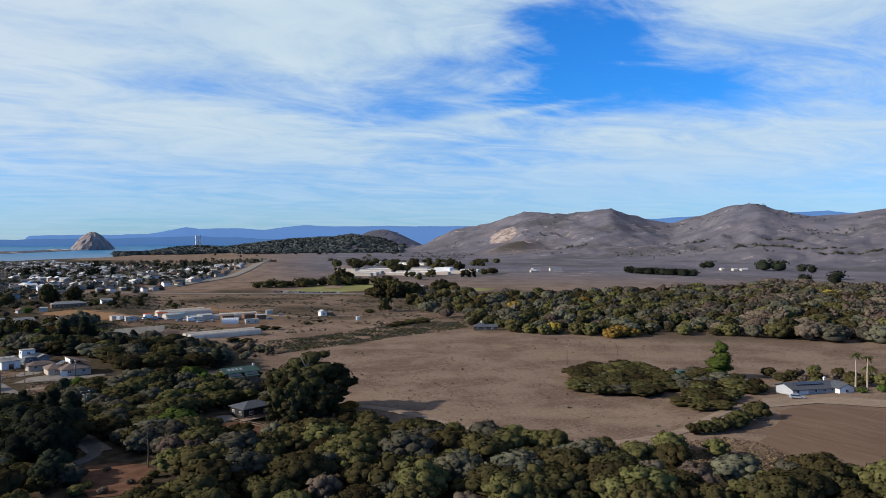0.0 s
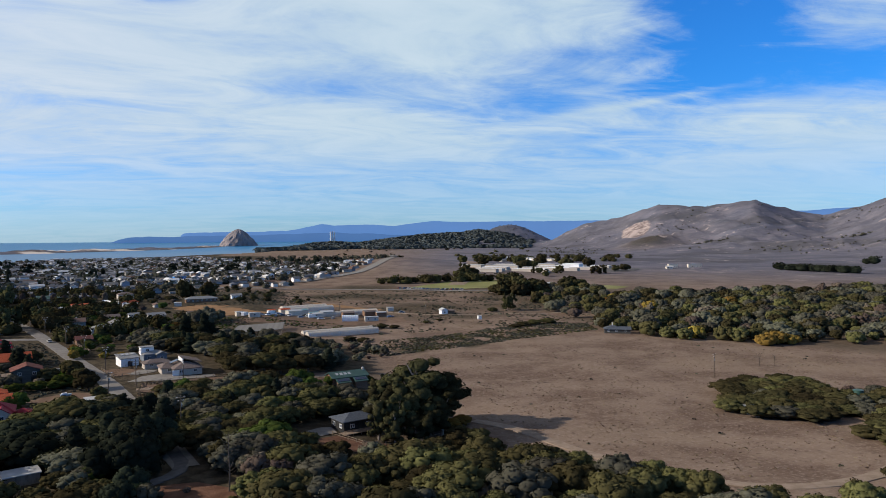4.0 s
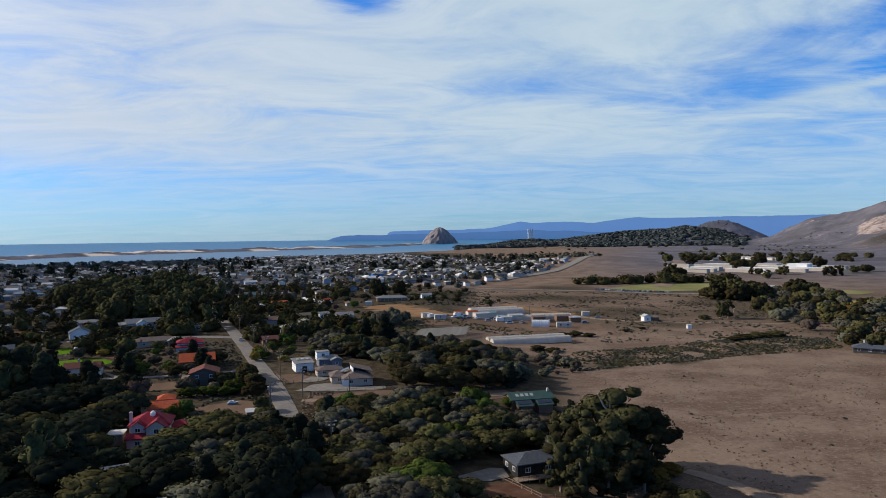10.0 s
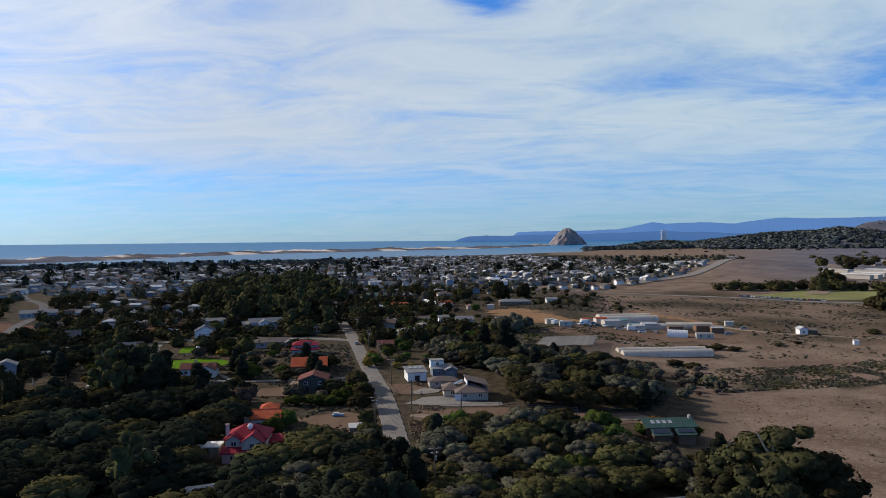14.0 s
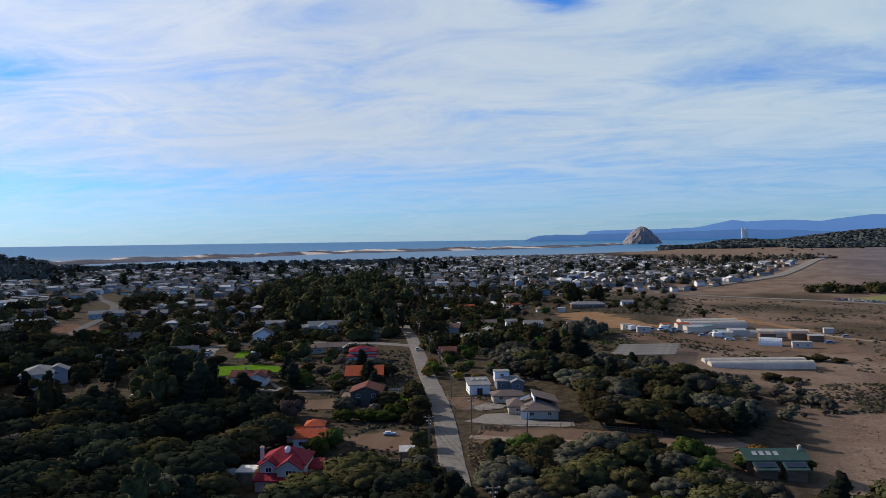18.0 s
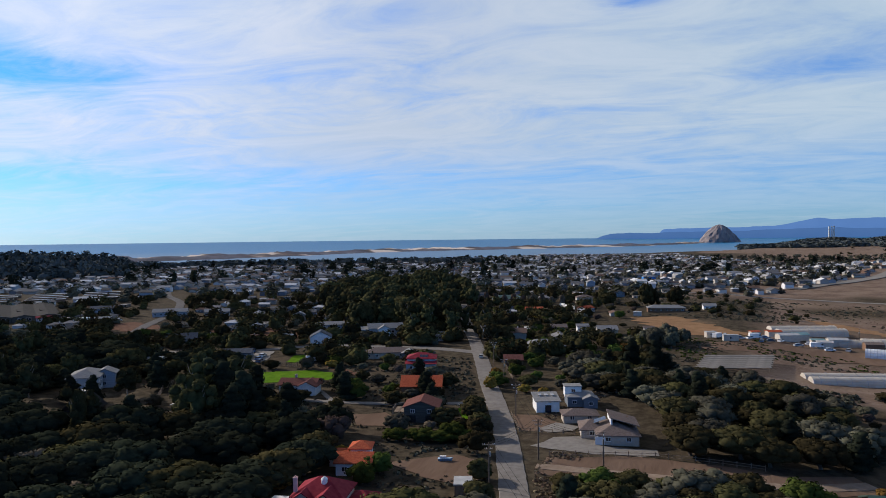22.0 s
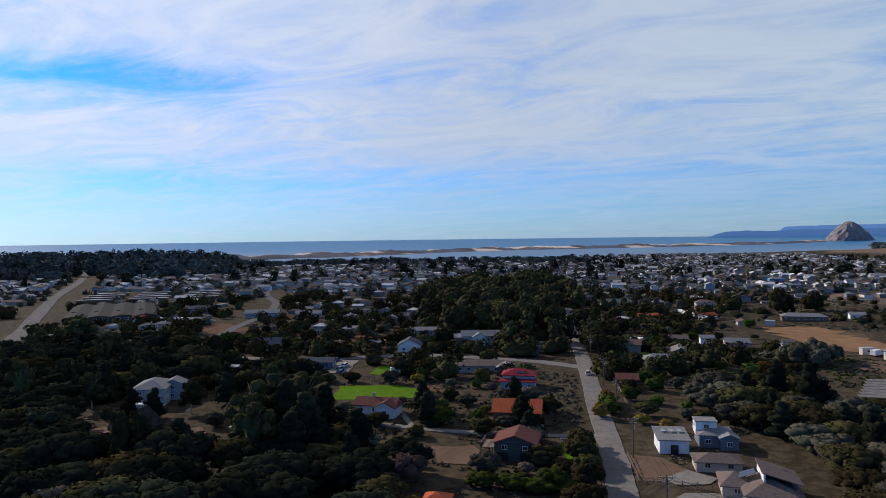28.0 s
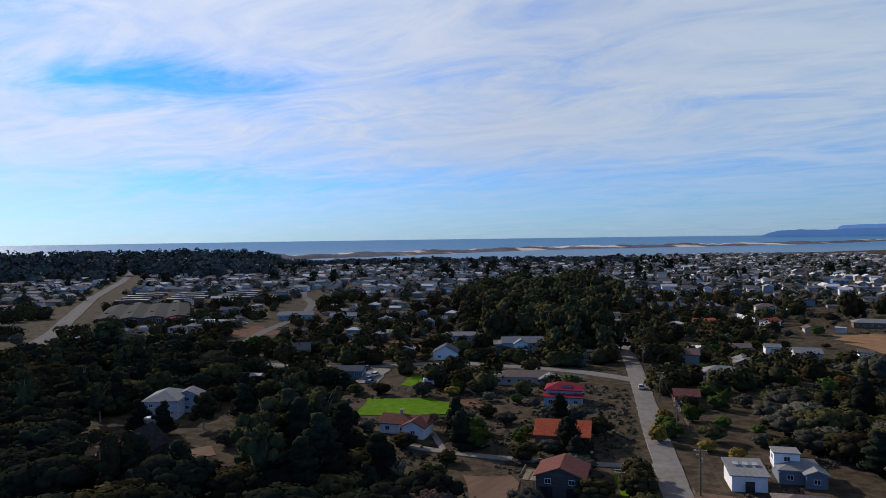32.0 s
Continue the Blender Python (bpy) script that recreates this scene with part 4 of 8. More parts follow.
def crown_arrays(kind, seed, n, leaf, core=True, fine=False):
    """Leaf clumps round the lobes of a crown: corners and four-cornered faces, for a crown of unit height."""
    rs = np.random.RandomState(seed)
    V, Q, NN, base = [], [], [], 0
    lobes = lobes_of(kind, n > 200, rs)
    cv, cq = (CS_V, CS_Q) if fine else (CS2_V, CS2_Q)
    if core:
        for c, s in (lobes if n > 200 else lobes[-2:] if n > 60 else lobes[-1:]):
            s = s * (0.95 if n > 200 else 1.0 if n > 60 else 1.12)
            bump = 1 + 0.14 * np.sin(cv @ rs.uniform(-6, 6, 3) + rs.uniform(0, 6)) + 0.08 * np.sin(cv @ rs.uniform(-12, 12, 3))
            V.append(np.array(c) + cv * s * (0.93 * bump)[:, None])
            out = V[-1] - np.array((0, 0, 0.38))
            soft = cv + 0.5 * out / np.linalg.norm(out, axis=1)[:, None]
            NN.append(soft)
            Q.append(cq + base)
            base += len(cv)
    w = np.array([s.prod() ** (2 / 3) for c, s in lobes])
    if n > 200:
        w[-2:] *= 0.15
    pick = rs.choice(len(lobes), n, p=w / w.sum())
    d = rs.normal(size=(n, 3))
    d /= np.linalg.norm(d, axis=1)[:, None]
    d[:, 2] = np.where(d[:, 2] < -0.35, -d[:, 2], d[:, 2])
    C = np.array([c for c, s in lobes])[pick]
    S = np.array([s for c, s in lobes])[pick]
    P = C + d * S * np.where(rs.uniform(size=n) < 0.16, rs.uniform(1.0, 1.30, n), rs.uniform(0.90, 1.05, n))[:, None]
    N = d + rs.normal(size=(n, 3)) * 0.26
    N /= np.linalg.norm(N, axis=1)[:, None]
    T = np.cross(N, rs.normal(size=(n, 3)))
    T /= np.linalg.norm(T, axis=1)[:, None]
    B = np.cross(N, T)
    sz = leaf * rs.uniform(0.5, 1.35, n)[:, None]
    asp = rs.uniform(0.5, 0.95, n)[:, None]
    k = rs.uniform(0.3, 0.9, (n, 1))
    quad = np.stack([P - T * sz - B * sz * asp * k, P + T * sz * k - B * sz * asp, P + T * sz + B * sz * asp * k, P - T * sz * k + B * sz * asp], 1)
    V.append(quad.reshape(-1, 3))
    Q.append(base + np.arange(4 * n).reshape(n, 4))
    out = (P - np.array((0, 0, 0.45))) * np.array((1, 1, 0.8))
    soft = d + 0.5 * out / np.linalg.norm(out, axis=1)[:, None] + 0.35 * N
    NN.append(np.repeat(soft, 4, 0))
    NN = np.concatenate(NN)
    return np.concatenate(V), np.concatenate(Q), NN / np.linalg.norm(NN, axis=1)[:, None]


def leaf_mesh(name, v, q, nn):
    """A crown whose leaf clumps take the light as the mass of the crown does."""
    me = quads(name, v, q, smooth=True)
    me.normals_split_custom_set_from_vertices(nn)
    return me


def trunk_mesh(kind, seed):
    """Tapered trunk with limbs for a tree of unit height."""
    r = random.Random(seed)
    bm = bmesh.new()
    if kind == "euc":
        tube(bm, [(0, 0, -0.03), (0.01, 0, 0.25), (0.0, 0.015, 0.55), (0.02, 0, 0.85)], [0.028, 0.02, 0.013, 0.004])
        limbs, z0 = 6, 0.28
    elif kind == "pine":
        tube(bm, [(0, 0, -0.03), (0, 0, 0.4), (0, 0, 0.95)], [0.022, 0.014, 0.003])
        limbs, z0 = 4, 0.2
    else:
        tube(bm, [(0, 0, -0.04), (0.02, 0.01, 0.16), (0.0, 0.02, 0.32), (0.03, 0, 0.55)], [0.05, 0.036, 0.026, 0.01])
        limbs, z0 = 5, 0.16
    for i in range(limbs):
        a = 6.283 * i / limbs + r.uniform(-0.4, 0.4)
        d = r.uniform(0.08, 0.17) if kind == "euc" else r.uniform(0.16, 0.30) if kind != "pine" else 0.14
        z = z0 + r.uniform(0, 0.12) + (0.07 * i if kind in ("euc", "pine") else 0)
        tube(bm, [(0, 0, z), (d * 0.5 * math.cos(a), d * 0.5 * math.sin(a), z + 0.10), (d * math.cos(a), d * math.sin(a), z + 0.25)], [0.016, 0.010, 0.004], 5)
    me = bpy.data.meshes.new("trunk")
    bm.to_mesh(me)
    bm.free()
    return me


TREE_SETS = {}


def tree_set(key, kind, leafmat, bark, n, leaf, count=3, seed=0):
    """Meshes of a few trees of one kind, near enough to show single clumps."""
    out = []
    for i in range(count):
        c = leaf_mesh("crown", *crown_arrays(kind, seed + 17 * i, n, leaf))
        c.materials.append(M[leafmat])
        t = trunk_mesh(kind, seed + i)
        t.materials.append(M[bark])
        out.append((t, c))
    TREE_SETS[key] = out


def tree(name, label, category, key, x, y, h, w=None, group="", rnd=random):
    """One tree of height h and crown width w."""
    t, c = TREE_SETS[key][rnd.randrange(len(TREE_SETS[key]))]
    w = w or h
    e = thing(name, label, category, on_ground(x, y, rnd.uniform(0, 360)), group)
    s = Matrix.Diagonal((w, w, h, 1))
    part("trunk", t, "bark", e, m=s)
    part("crown", c, "oak", e, m=s)
    return e


def grove(name, label, category, spots, kinds, leafmat, lod):
    """Many far trees as one mesh: spots are rows of x, y, height, width."""
    V, Q, Tn, NN, base = [], [], [], [], 0
    rs = np.random.RandomState(len(spots) + 5)
    lib = [crown_arrays(kd, 100 + i * 7 + j, lod[0], lod[1], True, lod[2]) for i, kd in enumerate(kinds) for j in range(3)]
    xs = np.array([s[0] for s in spots])
    ys = np.array([s[1] for s in spots])
    zs = land(xs, ys)
    for (x, y, h, w), z in zip(spots, zs):
        v, q, nn = lib[rs.randint(len(lib))]
        a = rs.uniform(0, 6.283)
        ca, sa = math.cos(a), math.sin(a)
        p = np.stack([(v[:, 0] * ca - v[:, 1] * sa) * w + x, (v[:, 0] * sa + v[:, 1] * ca) * w + y, v[:, 2] * h + z - 0.1 * h], -1)
        V.append(p)
        NN.append(np.stack([nn[:, 0] * ca - nn[:, 1] * sa, nn[:, 0] * sa + nn[:, 1] * ca, nn[:, 2]], -1))
        Q.append(q + base)
        Tn.append(np.full(len(v), rs.uniform()))
        base += len(v)
    me = leaf_mesh(name, np.concatenate(V), np.concatenate(Q), np.concatenate(NN))
    at = me.attributes.new("tint", "FLOAT", "POINT")
    at.data.foreach_set("value", np.concatenate(Tn).astype(np.float32))
    me.materials.append(M[leafmat])
    return tagged(new(name, me), label, category, kind="stuff")


def inside(x, y, poly):
    c = False
    for (x0, y0), (x1, y1) in zip(poly, poly[1:] + poly[:1]):
        if (y0 > y) != (y1 > y) and x < (x1 - x0) * (y - y0) / (y1 - y0) + x0:
            c = not c
    return c


def scatter(poly, gap, rnd, avoid=(), tries=30):
    """Random spots in a polygon, gap metres apart, that keep off the places in avoid (x, y, radius)."""
    x0, x1 = min(p[0] for p in poly), max(p[0] for p in poly)
    y0, y1 = min(p[1] for p in poly), max(p[1] for p in poly)
    cells, out = {}, []
    for _ in range(int((x1 - x0) * (y1 - y0) / gap ** 2 * 3)):
        x, y = rnd.uniform(x0, x1), rnd.uniform(y0, y1)
        k = (int(x // gap), int(y // gap))
        if any(math.hypot(x - a, y - b) < gap for i in (-1, 0, 1) for j in (-1, 0, 1) for a, b in cells.get((k[0] + i, k[1] + j), ())):
            continue
        if not inside(x, y, poly) or any(abs(x - a) < r and abs(y - b) < r and math.hypot(x - a, y - b) < r for a, b, r in avoid):
            continue
        cells.setdefault(k, []).append((x, y))
        out.append((x, y))
    return out

# ---- roads, tracks, yards and lawns ----
AVOID = []
HS = 0.85     # houses shrunk to fit the camera's view at this scene scale
RA = 19.0      # the street's houses stand at this angle
ROAD = [(-8, 62), (-14, 82), (-22, 109.5), (-28.3, 128.5), (-35.3, 149.5), (-41.6, 167.5), (-45.8, 178), (-51.2, 191.5), (-59.8, 212), (-70.2, 239), (-82, 268.8), (-89, 286), (-108, 331), (-124, 372), (-150, 440)]
way("road_main", "pale worn asphalt street between gardens", "road", ROAD, 5.3, "asphalt", step=2.5)
way("road_cross", "pale narrow side street past low houses", "road", [(-80, 262), (-94, 266), (-105, 268.5), (-120, 267), (-134, 264), (-146, 257), (-168, 238), (-190, 228), (-214, 223), (-245, 225)], 5.6, "asphalt", dz=0.10)
way("road_west", "wide grey main road through town", "road", [(-300, 190), (-352, 231), (-430, 285), (-527, 352), (-712, 492), (-900, 625), (-1150, 800)], 8.5, "tar", dz=0.3)
way("road_farm", "pale dirt farm track over the field", "road", [(88, 372), (100, 350), (112, 333), (140, 327), (190, 318), (240, 330)], 3.2, "dirt")
way("road_field", "pale dirt track round the field", "road", [(60, 92), (68, 82), (72, 66), (76, 52), (81, 37), (88, 24), (98, 20), (116, 22), (138, 32), (155, 36), (172, 36), (182, 16), (190, -10)], 3.4, "dirt")
way("road_strip", "pale dirt lane across the grass strip", "road", [(-27, 140), (-13, 141), (4, 142), (20, 146), (32, 156)], 3.2, "dirt")
way("road_hill", "pale curving road up a low hill", "road", [(200, 560), (234, 637), (262, 720), (333, 902), (352, 980), (379, 1093)], 16, "dirt", dz=0.5)
way("road_town_edge", "pale road along the edge of town", "road", [(60, 640), (139, 772), (335, 1223), (360, 1300)], 13, "concrete", dz=0.6)
way("road_sports", "pale road beside the playing field", "road", [(-60, 560), (20, 566), (90, 552), (144, 530), (190, 505), (260, 490)], 6, "concrete", dz=0.3)
way("road_town_mid", "grey town street seen between roofs", "road", [(-239, 247), (-255, 268), (-270, 290), (-299, 345), (-345, 400), (-396, 443), (-470, 520)], 5.5, "tar", dz=0.25)
for a, b in zip(ROAD, ROAD[1:]):
    n = int(math.hypot(b[0] - a[0], b[1] - a[1]) / 3) + 1
    AVOID += [(a[0] + (b[0] - a[0]) * i / n, a[1] + (b[1] - a[1]) * i / n, 4.4) for i in range(n)]
for line in ([(-80, 262), (-94, 266), (-105, 268.5), (-120, 267), (-134, 264), (-146, 257), (-168, 238), (-190, 228), (-214, 223), (-245, 225)], [(-239, 247), (-255, 268), (-270, 290), (-299, 345), (-345, 400), (-396, 443)], [(-300, 190), (-352, 231), (-430, 285), (-527, 352), (-712, 492)]):
    for a, b in zip(line, line[1:]):
        n = int(math.hypot(b[0] - a[0], b[1] - a[1]) / 4) + 1
        AVOID += [(a[0] + (b[0] - a[0]) * i / n, a[1] + (b[1] - a[1]) * i / n, 5.0) for i in range(n)]
AVOID += [(-84 - 5 * i, 254 + 0.3 * i, 7) for i in range(3)] + [(-125 - 5 * i, 258 - 1.5 * i, 7) for i in range(5)]
for x, y in ((-13, 141), (-4, 142), (4, 142), (12, 144), (20, 146), (-20, 141)):
    AVOID.append((x, y, 6.0))

patch("field_tilled", "bare brown tilled field", "field", [(122, 6), (140, 16), (155, 26), (166, 25), (176, 12), (186, -20), (160, -55), (118, -30), (112, -16)], "tilled")
patch("lawn", "bright green mown lawn", "lawn", [(-127, 186), (-131, 195), (-136, 204), (-121, 212), (-113, 211), (-108, 206), (-108, 200), (-116, 193)], "lawn")
patch("lawn_upper", "small green lawn between hedges", "lawn", [(-138, 221), (-143, 233), (-139, 236), (-132, 222)], "lawn")
patch("lawn_street", "small green front lawn with a fence", "lawn", [(-57.4, 179.2), (-51.6, 181.2), (-46.8, 167.4), (-52.4, 169.0)], "lawn", wob=0.2)
patch("lawn_edge", "green garden lawn beside a drive", "lawn", [(-30, 46), (-25, 44), (-22, 48), (-27, 51)], "lawn")
patch("yard_bare", "bare brown front yard", "yard", [(-54, 131), (-52, 137), (-41, 143), (-36, 135), (-34, 127), (-44, 127)], "tilled", wob=1.6)
patch("yard_soil", "reddish bare yard below a house", "yard", [(-11, 52), (-6, 53), (0, 48), (1, 43), (-2, 33), (-10, 33), (-12, 42)], "redsoil", wob=1.0)
# the darker asphalt stands in for tree shade on this drive
way("drive_lower", "grey drive curving into shade under oaks", "road", [(-24, 50), (-16.4, 52.5), (-9, 55), (-6.5, 60), (-10.5, 69), (-12, 76)], 2.8, "tar", dz=0.18)
patch("yard_terrace", "terraced red soil below a house", "yard", [(19, 76), (23, 80), (28, 75), (33, 72), (38, 74), (38, 68), (28, 66), (20, 66)], "redsoil", wob=0.8)
patch("yard_parking", "grey gravel parking beside a house", "yard", [(9, 75), (13, 80), (20, 86), (23, 87), (23, 82), (16, 77)], "asphalt", dz=0.16)
patch("driveway", "pale concrete driveway", "driveway", [(-31, 152), (-28, 160), (-20, 163), (-17.5, 157), (-6, 158), (-5, 154), (-18, 151)], "concrete")
patch("garden_bed", "brown fenced garden bed", "garden", [(-42, 177), (-36, 163), (-31, 165), (-29, 172), (-36, 178)], "tilled")
patch("garden_path", "curved pale garden path", "garden", [(-30, 172), (-33, 166), (-30, 163), (-25, 166), (-24, 170), (-27, 171)], "concrete", dz=0.17, wob=0.2)
patch("grass_strip", "strip of dry grass beside a lane", "grass", [(-26, 146), (-8, 153), (17, 152), (30, 160), (33, 152), (16, 139), (-13, 136), (-26, 136)], "tilled", dz=0.06)
patch("yard_slab", "grey gravel yard between trees", "yard", [(-79, 115), (-70, 116), (-70, 124), (-77, 127)], "concrete")
patch("yard_lot", "brown gravel lot behind a barn", "yard", [(-143, 145), (-137, 152), (-131, 147), (-132, 142), (-138, 141)], "tilled", wob=1.5)
patch("yard_court", "pale dusty parking court", "yard", [(-161, 133), (-157, 141), (-150, 139), (-149, 131), (-155, 129)], "tilled", wob=1.5)
patch("drive_upper", "pale gravel yard beside a raised deck", "driveway", [(-80, 163), (-73, 168.5), (-67.5, 162), (-67, 157), (-74, 155)], "tilled", wob=0.8)
way("drive_garden", "pale drive between gardens", "driveway", [(-102, 172.5), (-97, 173), (-92, 173.5), (-84, 174.5), (-74, 178.5), (-66, 181), (-54, 186), (-49.5, 189)], 2.6, "concrete", dz=0.17)
way("path_garden", "pale winding garden path", "path", [(-108, 190), (-105.8, 188), (-98.5, 181.5), (-92, 174.5)], 1.4, "concrete", dz=0.17)
patch("terrace_soil", "reddish terraced bed round a lawn", "garden", [(-121, 219), (-114, 214), (-110, 210.5), (-104, 209), (-104, 213), (-112, 218), (-118, 221)], "redsoil", wob=0.4)
patch("yard_front", "pale paved forecourt of low houses", "yard", [(-152, 216), (-146, 220), (-156, 240), (-163, 238)], "concrete", dz=0.2)
patch("yard_ranch", "pale gravel forecourt of a ranch house", "yard", [(150, 30), (166, 42), (178, 40), (186, 26), (190, 12), (178, 12), (170, 27)], "dirt")
patch("soil_ochre", "ochre bare earth beside a plant nursery", "yard", [(-6, 336), (-26, 362), (-36, 396), (-24, 410), (-8, 392), (6, 366), (20, 352), (8, 338)], "orangesoil", wob=5)
patch("soil_bank", "ochre earth bank behind greenhouses", "yard", [(48, 440), (58, 436), (92, 376), (86, 370), (60, 410)], "orangesoil", wob=2)
patch("yard_nursery", "brown packed yard of a plant nursery", "yard", [(-2, 300), (10, 335), (50, 330), (95, 330), (92, 305), (50, 300), (25, 295)], "tilled", wob=6)
patch("sports_field", "yellow-green playing field", "field", [(150, 548), (193, 520), (250, 528), (285, 560), (275, 617), (207, 605)], "sport", dz=0.25)
patch("sports_field_second", "pale green playing field", "field", [(272, 512), (282, 496), (324, 477), (345, 492), (330, 520), (296, 532)], "sport", dz=0.25)
patch("bare_slope", "ochre bare slope near low houses", "yard", [(-190, 262), (-165, 275), (-160, 290), (-205, 300), (-225, 285)], "redsoil", wob=2)
patch("yard_west", "bare brown yard by a road", "yard", [(-262, 268), (-250, 290), (-285, 300), (-295, 280)], "redsoil", wob=2)


# ---- the houses near the street ----
def house(name, label, x, y, rot, wings, cat="house", r=None, extras=None):
    root = thing(name, label, cat, on_ground(x, y, rot) @ Matrix.Scale(HS, 4))
    for w in wings:
        k = dict(w)
        wins = k.pop("win", "")
        wz = k.pop("wz", 1.5)
        wing(root, **k)
        if wins:
            for z in (wz if isinstance(wz, tuple) else (wz,)):
                windows(root, k["L"], k["W"], k.get("z0", 0) + z, wins, ox=k.get("ox", 0), oy=k.get("oy", 0))
    if extras:
        extras(root)
    m = max(max(w["L"], w["W"]) for w in wings)
    AVOID.append((x, y, (r or m * 0.52) + 2.0))
    return root


def shop_extra(r):
    for i in range(3):
        skylight(r, -1.8 + i * 1.9, 0.8, 3.52 + 0.8 * math.tan(radians(8)) + 0.5, 8)
    bm = bmesh.new()
    box(bm, -0.9, 0.9, -4.56, -4.48, 0, 2.2)
    part("door", bm, "pane", r, "dark glazed double door")


house("workshop", "white workshop with a grey low-pitched roof", -35.6, 185.2, RA + 3, [dict(L=6.8, W=8.4, h=3.2, roof="shed", pitch=5, wall="white", top="r_grey")], extras=shop_extra, cat="house")
house("house_bluegrey", "blue-grey two-storey house with white trim", -28.4, 192.6, RA, [
    dict(L=8, W=8, h=3.0, roof="hip", pitch=16, wall="bluewall", top="r_grey", win="se"),
    dict(L=5, W=4.2, h=2.5, z0=3.0, ox=-2, oy=1, roof="flat", wall="white", top="r_grey", win="sew", wz=1.4),
    dict(L=4, W=4, h=2.9, ox=2.6, oy=-4, roof="gable", pitch=22, wall="bluewall", top="r_grey", win="s", turn=True)])
house("house_low", "low brown-roofed house beside a garden", -25.3, 175.9, RA, [dict(L=9.5, W=6, h=2.2, roof="hip", pitch=20, wall="beige", top="r_brown", win="s")])


def main_house(r):
    door(r, -4.5, -6.55, 0, 2.4, 2.1, "white")
    chimney(r, 3.2, 3.5, 3.9, 0.7, "brownwall")
    bm = bmesh.new()
    solid(bm, [(-1.5, -3.0, 4.0), (-1.1, -3.0, 4.0), (-1.1, 5.5, 4.0), (-1.5, 5.5, 4.0)], [(-1.5, -3.0, 5.9), (-1.1, -3.0, 5.9), (-1.1, 5.5, 5.9), (-1.5, 5.5, 5.9)])
    part("clerestory", bm, "white", r, "white clerestory wall")
    bm = bmesh.new()
    slab(bm, [(-1.8, -3.4, 6.1), (5.6, -3.4, 4.1), (5.6, 5.9, 4.1), (-1.8, 5.9, 6.1)], 0.2)
    part("roof", bm, "r_brown", r)
    solar(r, -3.9, 1.5, 4.25, 20, 3, 2, -90)


house("house_main", "large beige house with a brown hipped roof", -15.2, 163.9, RA - 5, [
    dict(L=5.5, W=8, h=2.4, ox=-6.0, oy=2.5, roof="hip", pitch=22, wall="beige", top="r_brown", win="s"),
    dict(L=10, W=13, h=2.5, roof="hip", pitch=22, wall="beige", top="r_brown", win="sew", turn=True)], extras=main_house)


def pink_extra(r):
    chimney(r, -4.4, -3.2, 6.4, 1.6, "pink")
    bm = bmesh.new()
    box(bm, -0.5, 3.7, -6.1, -4.5, 2.75, 2.95)
    for i in range(8):
        box(bm, -0.45 + i * 0.57, -0.38 + i * 0.57, -6.05, -5.98, 2.95, 3.8)
    box(bm, -0.5, 3.7, -6.08, -5.95, 3.8, 3.9)
    part("balcony", bm, "white", r, "white railed balcony")
    bm = bmesh.new()
    tube(bm, [(0.5, -1.2, 5.5), (0.5, -1.2, 7.2)], [0.6, 0.6], 10)
    tube(bm, [(0.5, -1.2, 7.2), (0.5, -1.2, 7.5), (0.5, -1.2, 7.8)], [0.7, 0.5, 0.08], 10)
    part("cupola", bm, "white", r, "small white domed cupola")
    bm = bmesh.new()
    box(bm, 0.2, 3.0, -4.6, -4.48, 0.1, 2.3)
    part("door", bm, "pane", r, "dark glazed garden door")


house("house_pink", "pink two-storey villa with crimson metal roofs", -53.0, 105.3, RA - 6, [
    dict(L=9.5, W=8, h=4.9, roof="hip", pitch=30, wall="cream", top="r_red", win="sw", wz=(1.3, 3.8)),
    dict(L=4.8, W=4.4, h=4.6, ox=2.0, oy=-4.2, roof="gable", pitch=34, wall="cream", top="r_red", turn=True, win="s", wz=3.7),
    dict(L=3.4, W=3.0, h=4.7, ox=-2.6, oy=-3.4, roof="gable", pitch=34, wall="cream", top="r_red", turn=True, win="s", wz=3.8),
    dict(L=10, W=2.2, h=2.3, ox=0.2, oy=-6.2, roof="shed", pitch=14, wall="pink", top="r_red", win="s", wz=1.2),
    dict(L=5, W=5.5, h=2.9, ox=6.8, oy=2, roof="hip", pitch=24, wall="pink", top="r_red", win="s"),
    dict(L=6, W=4, h=2.6, ox=-1, oy=5.8, roof="gable", pitch=24, wall="pink", top="r_red")], extras=pink_extra)
house("house_tile", "white cottage with bright clay tile roofs", -58.7, 126.5, RA, [
    dict(L=7.6, W=6.4, h=2.9, oy=-1.2, roof="gable", pitch=22, wall="white", top="r_tile", win="sw"),
    dict(L=4.4, W=4.6, h=4.2, ox=0.6, oy=4.2, roof="hip", pitch=24, wall="white", top="r_tile", win="se", wz=3.2),
    dict(L=3.6, W=3.2, h=2.6, ox=-4.6, oy=3, roof="shed", pitch=8, wall="white", top="r_tile")])


def dark_extra(r):
    bm = bmesh.new()
    box(bm, -7.9, -4.8, -3.5, 3.0, 2.6, 2.8)
    for x, y in ((-8.2, -3.4), (-8.2, 2.9), (-5.4, -3.4)):
        box(bm, x - 0.1, x + 0.1, y - 0.1, y + 0.1, -0.3, 2.6)
    for i in range(10):
        box(bm, -8.28, -8.2, -3.45 + i * 0.7, -3.38 + i * 0.7, 2.8, 3.7)
    box(bm, -8.3, -8.18, -3.5, 3.0, 3.7, 3.8)
    part("deck", bm, "wood", r, "raised timber deck with railing")
    for x in (-2.8, 2.6):
        bm = bmesh.new()
        box(bm, x - 1.3, x + 1.3, -4.58, -4.46, 0.0, 2.1)
        part("garage_door", bm, "blackwall", r)


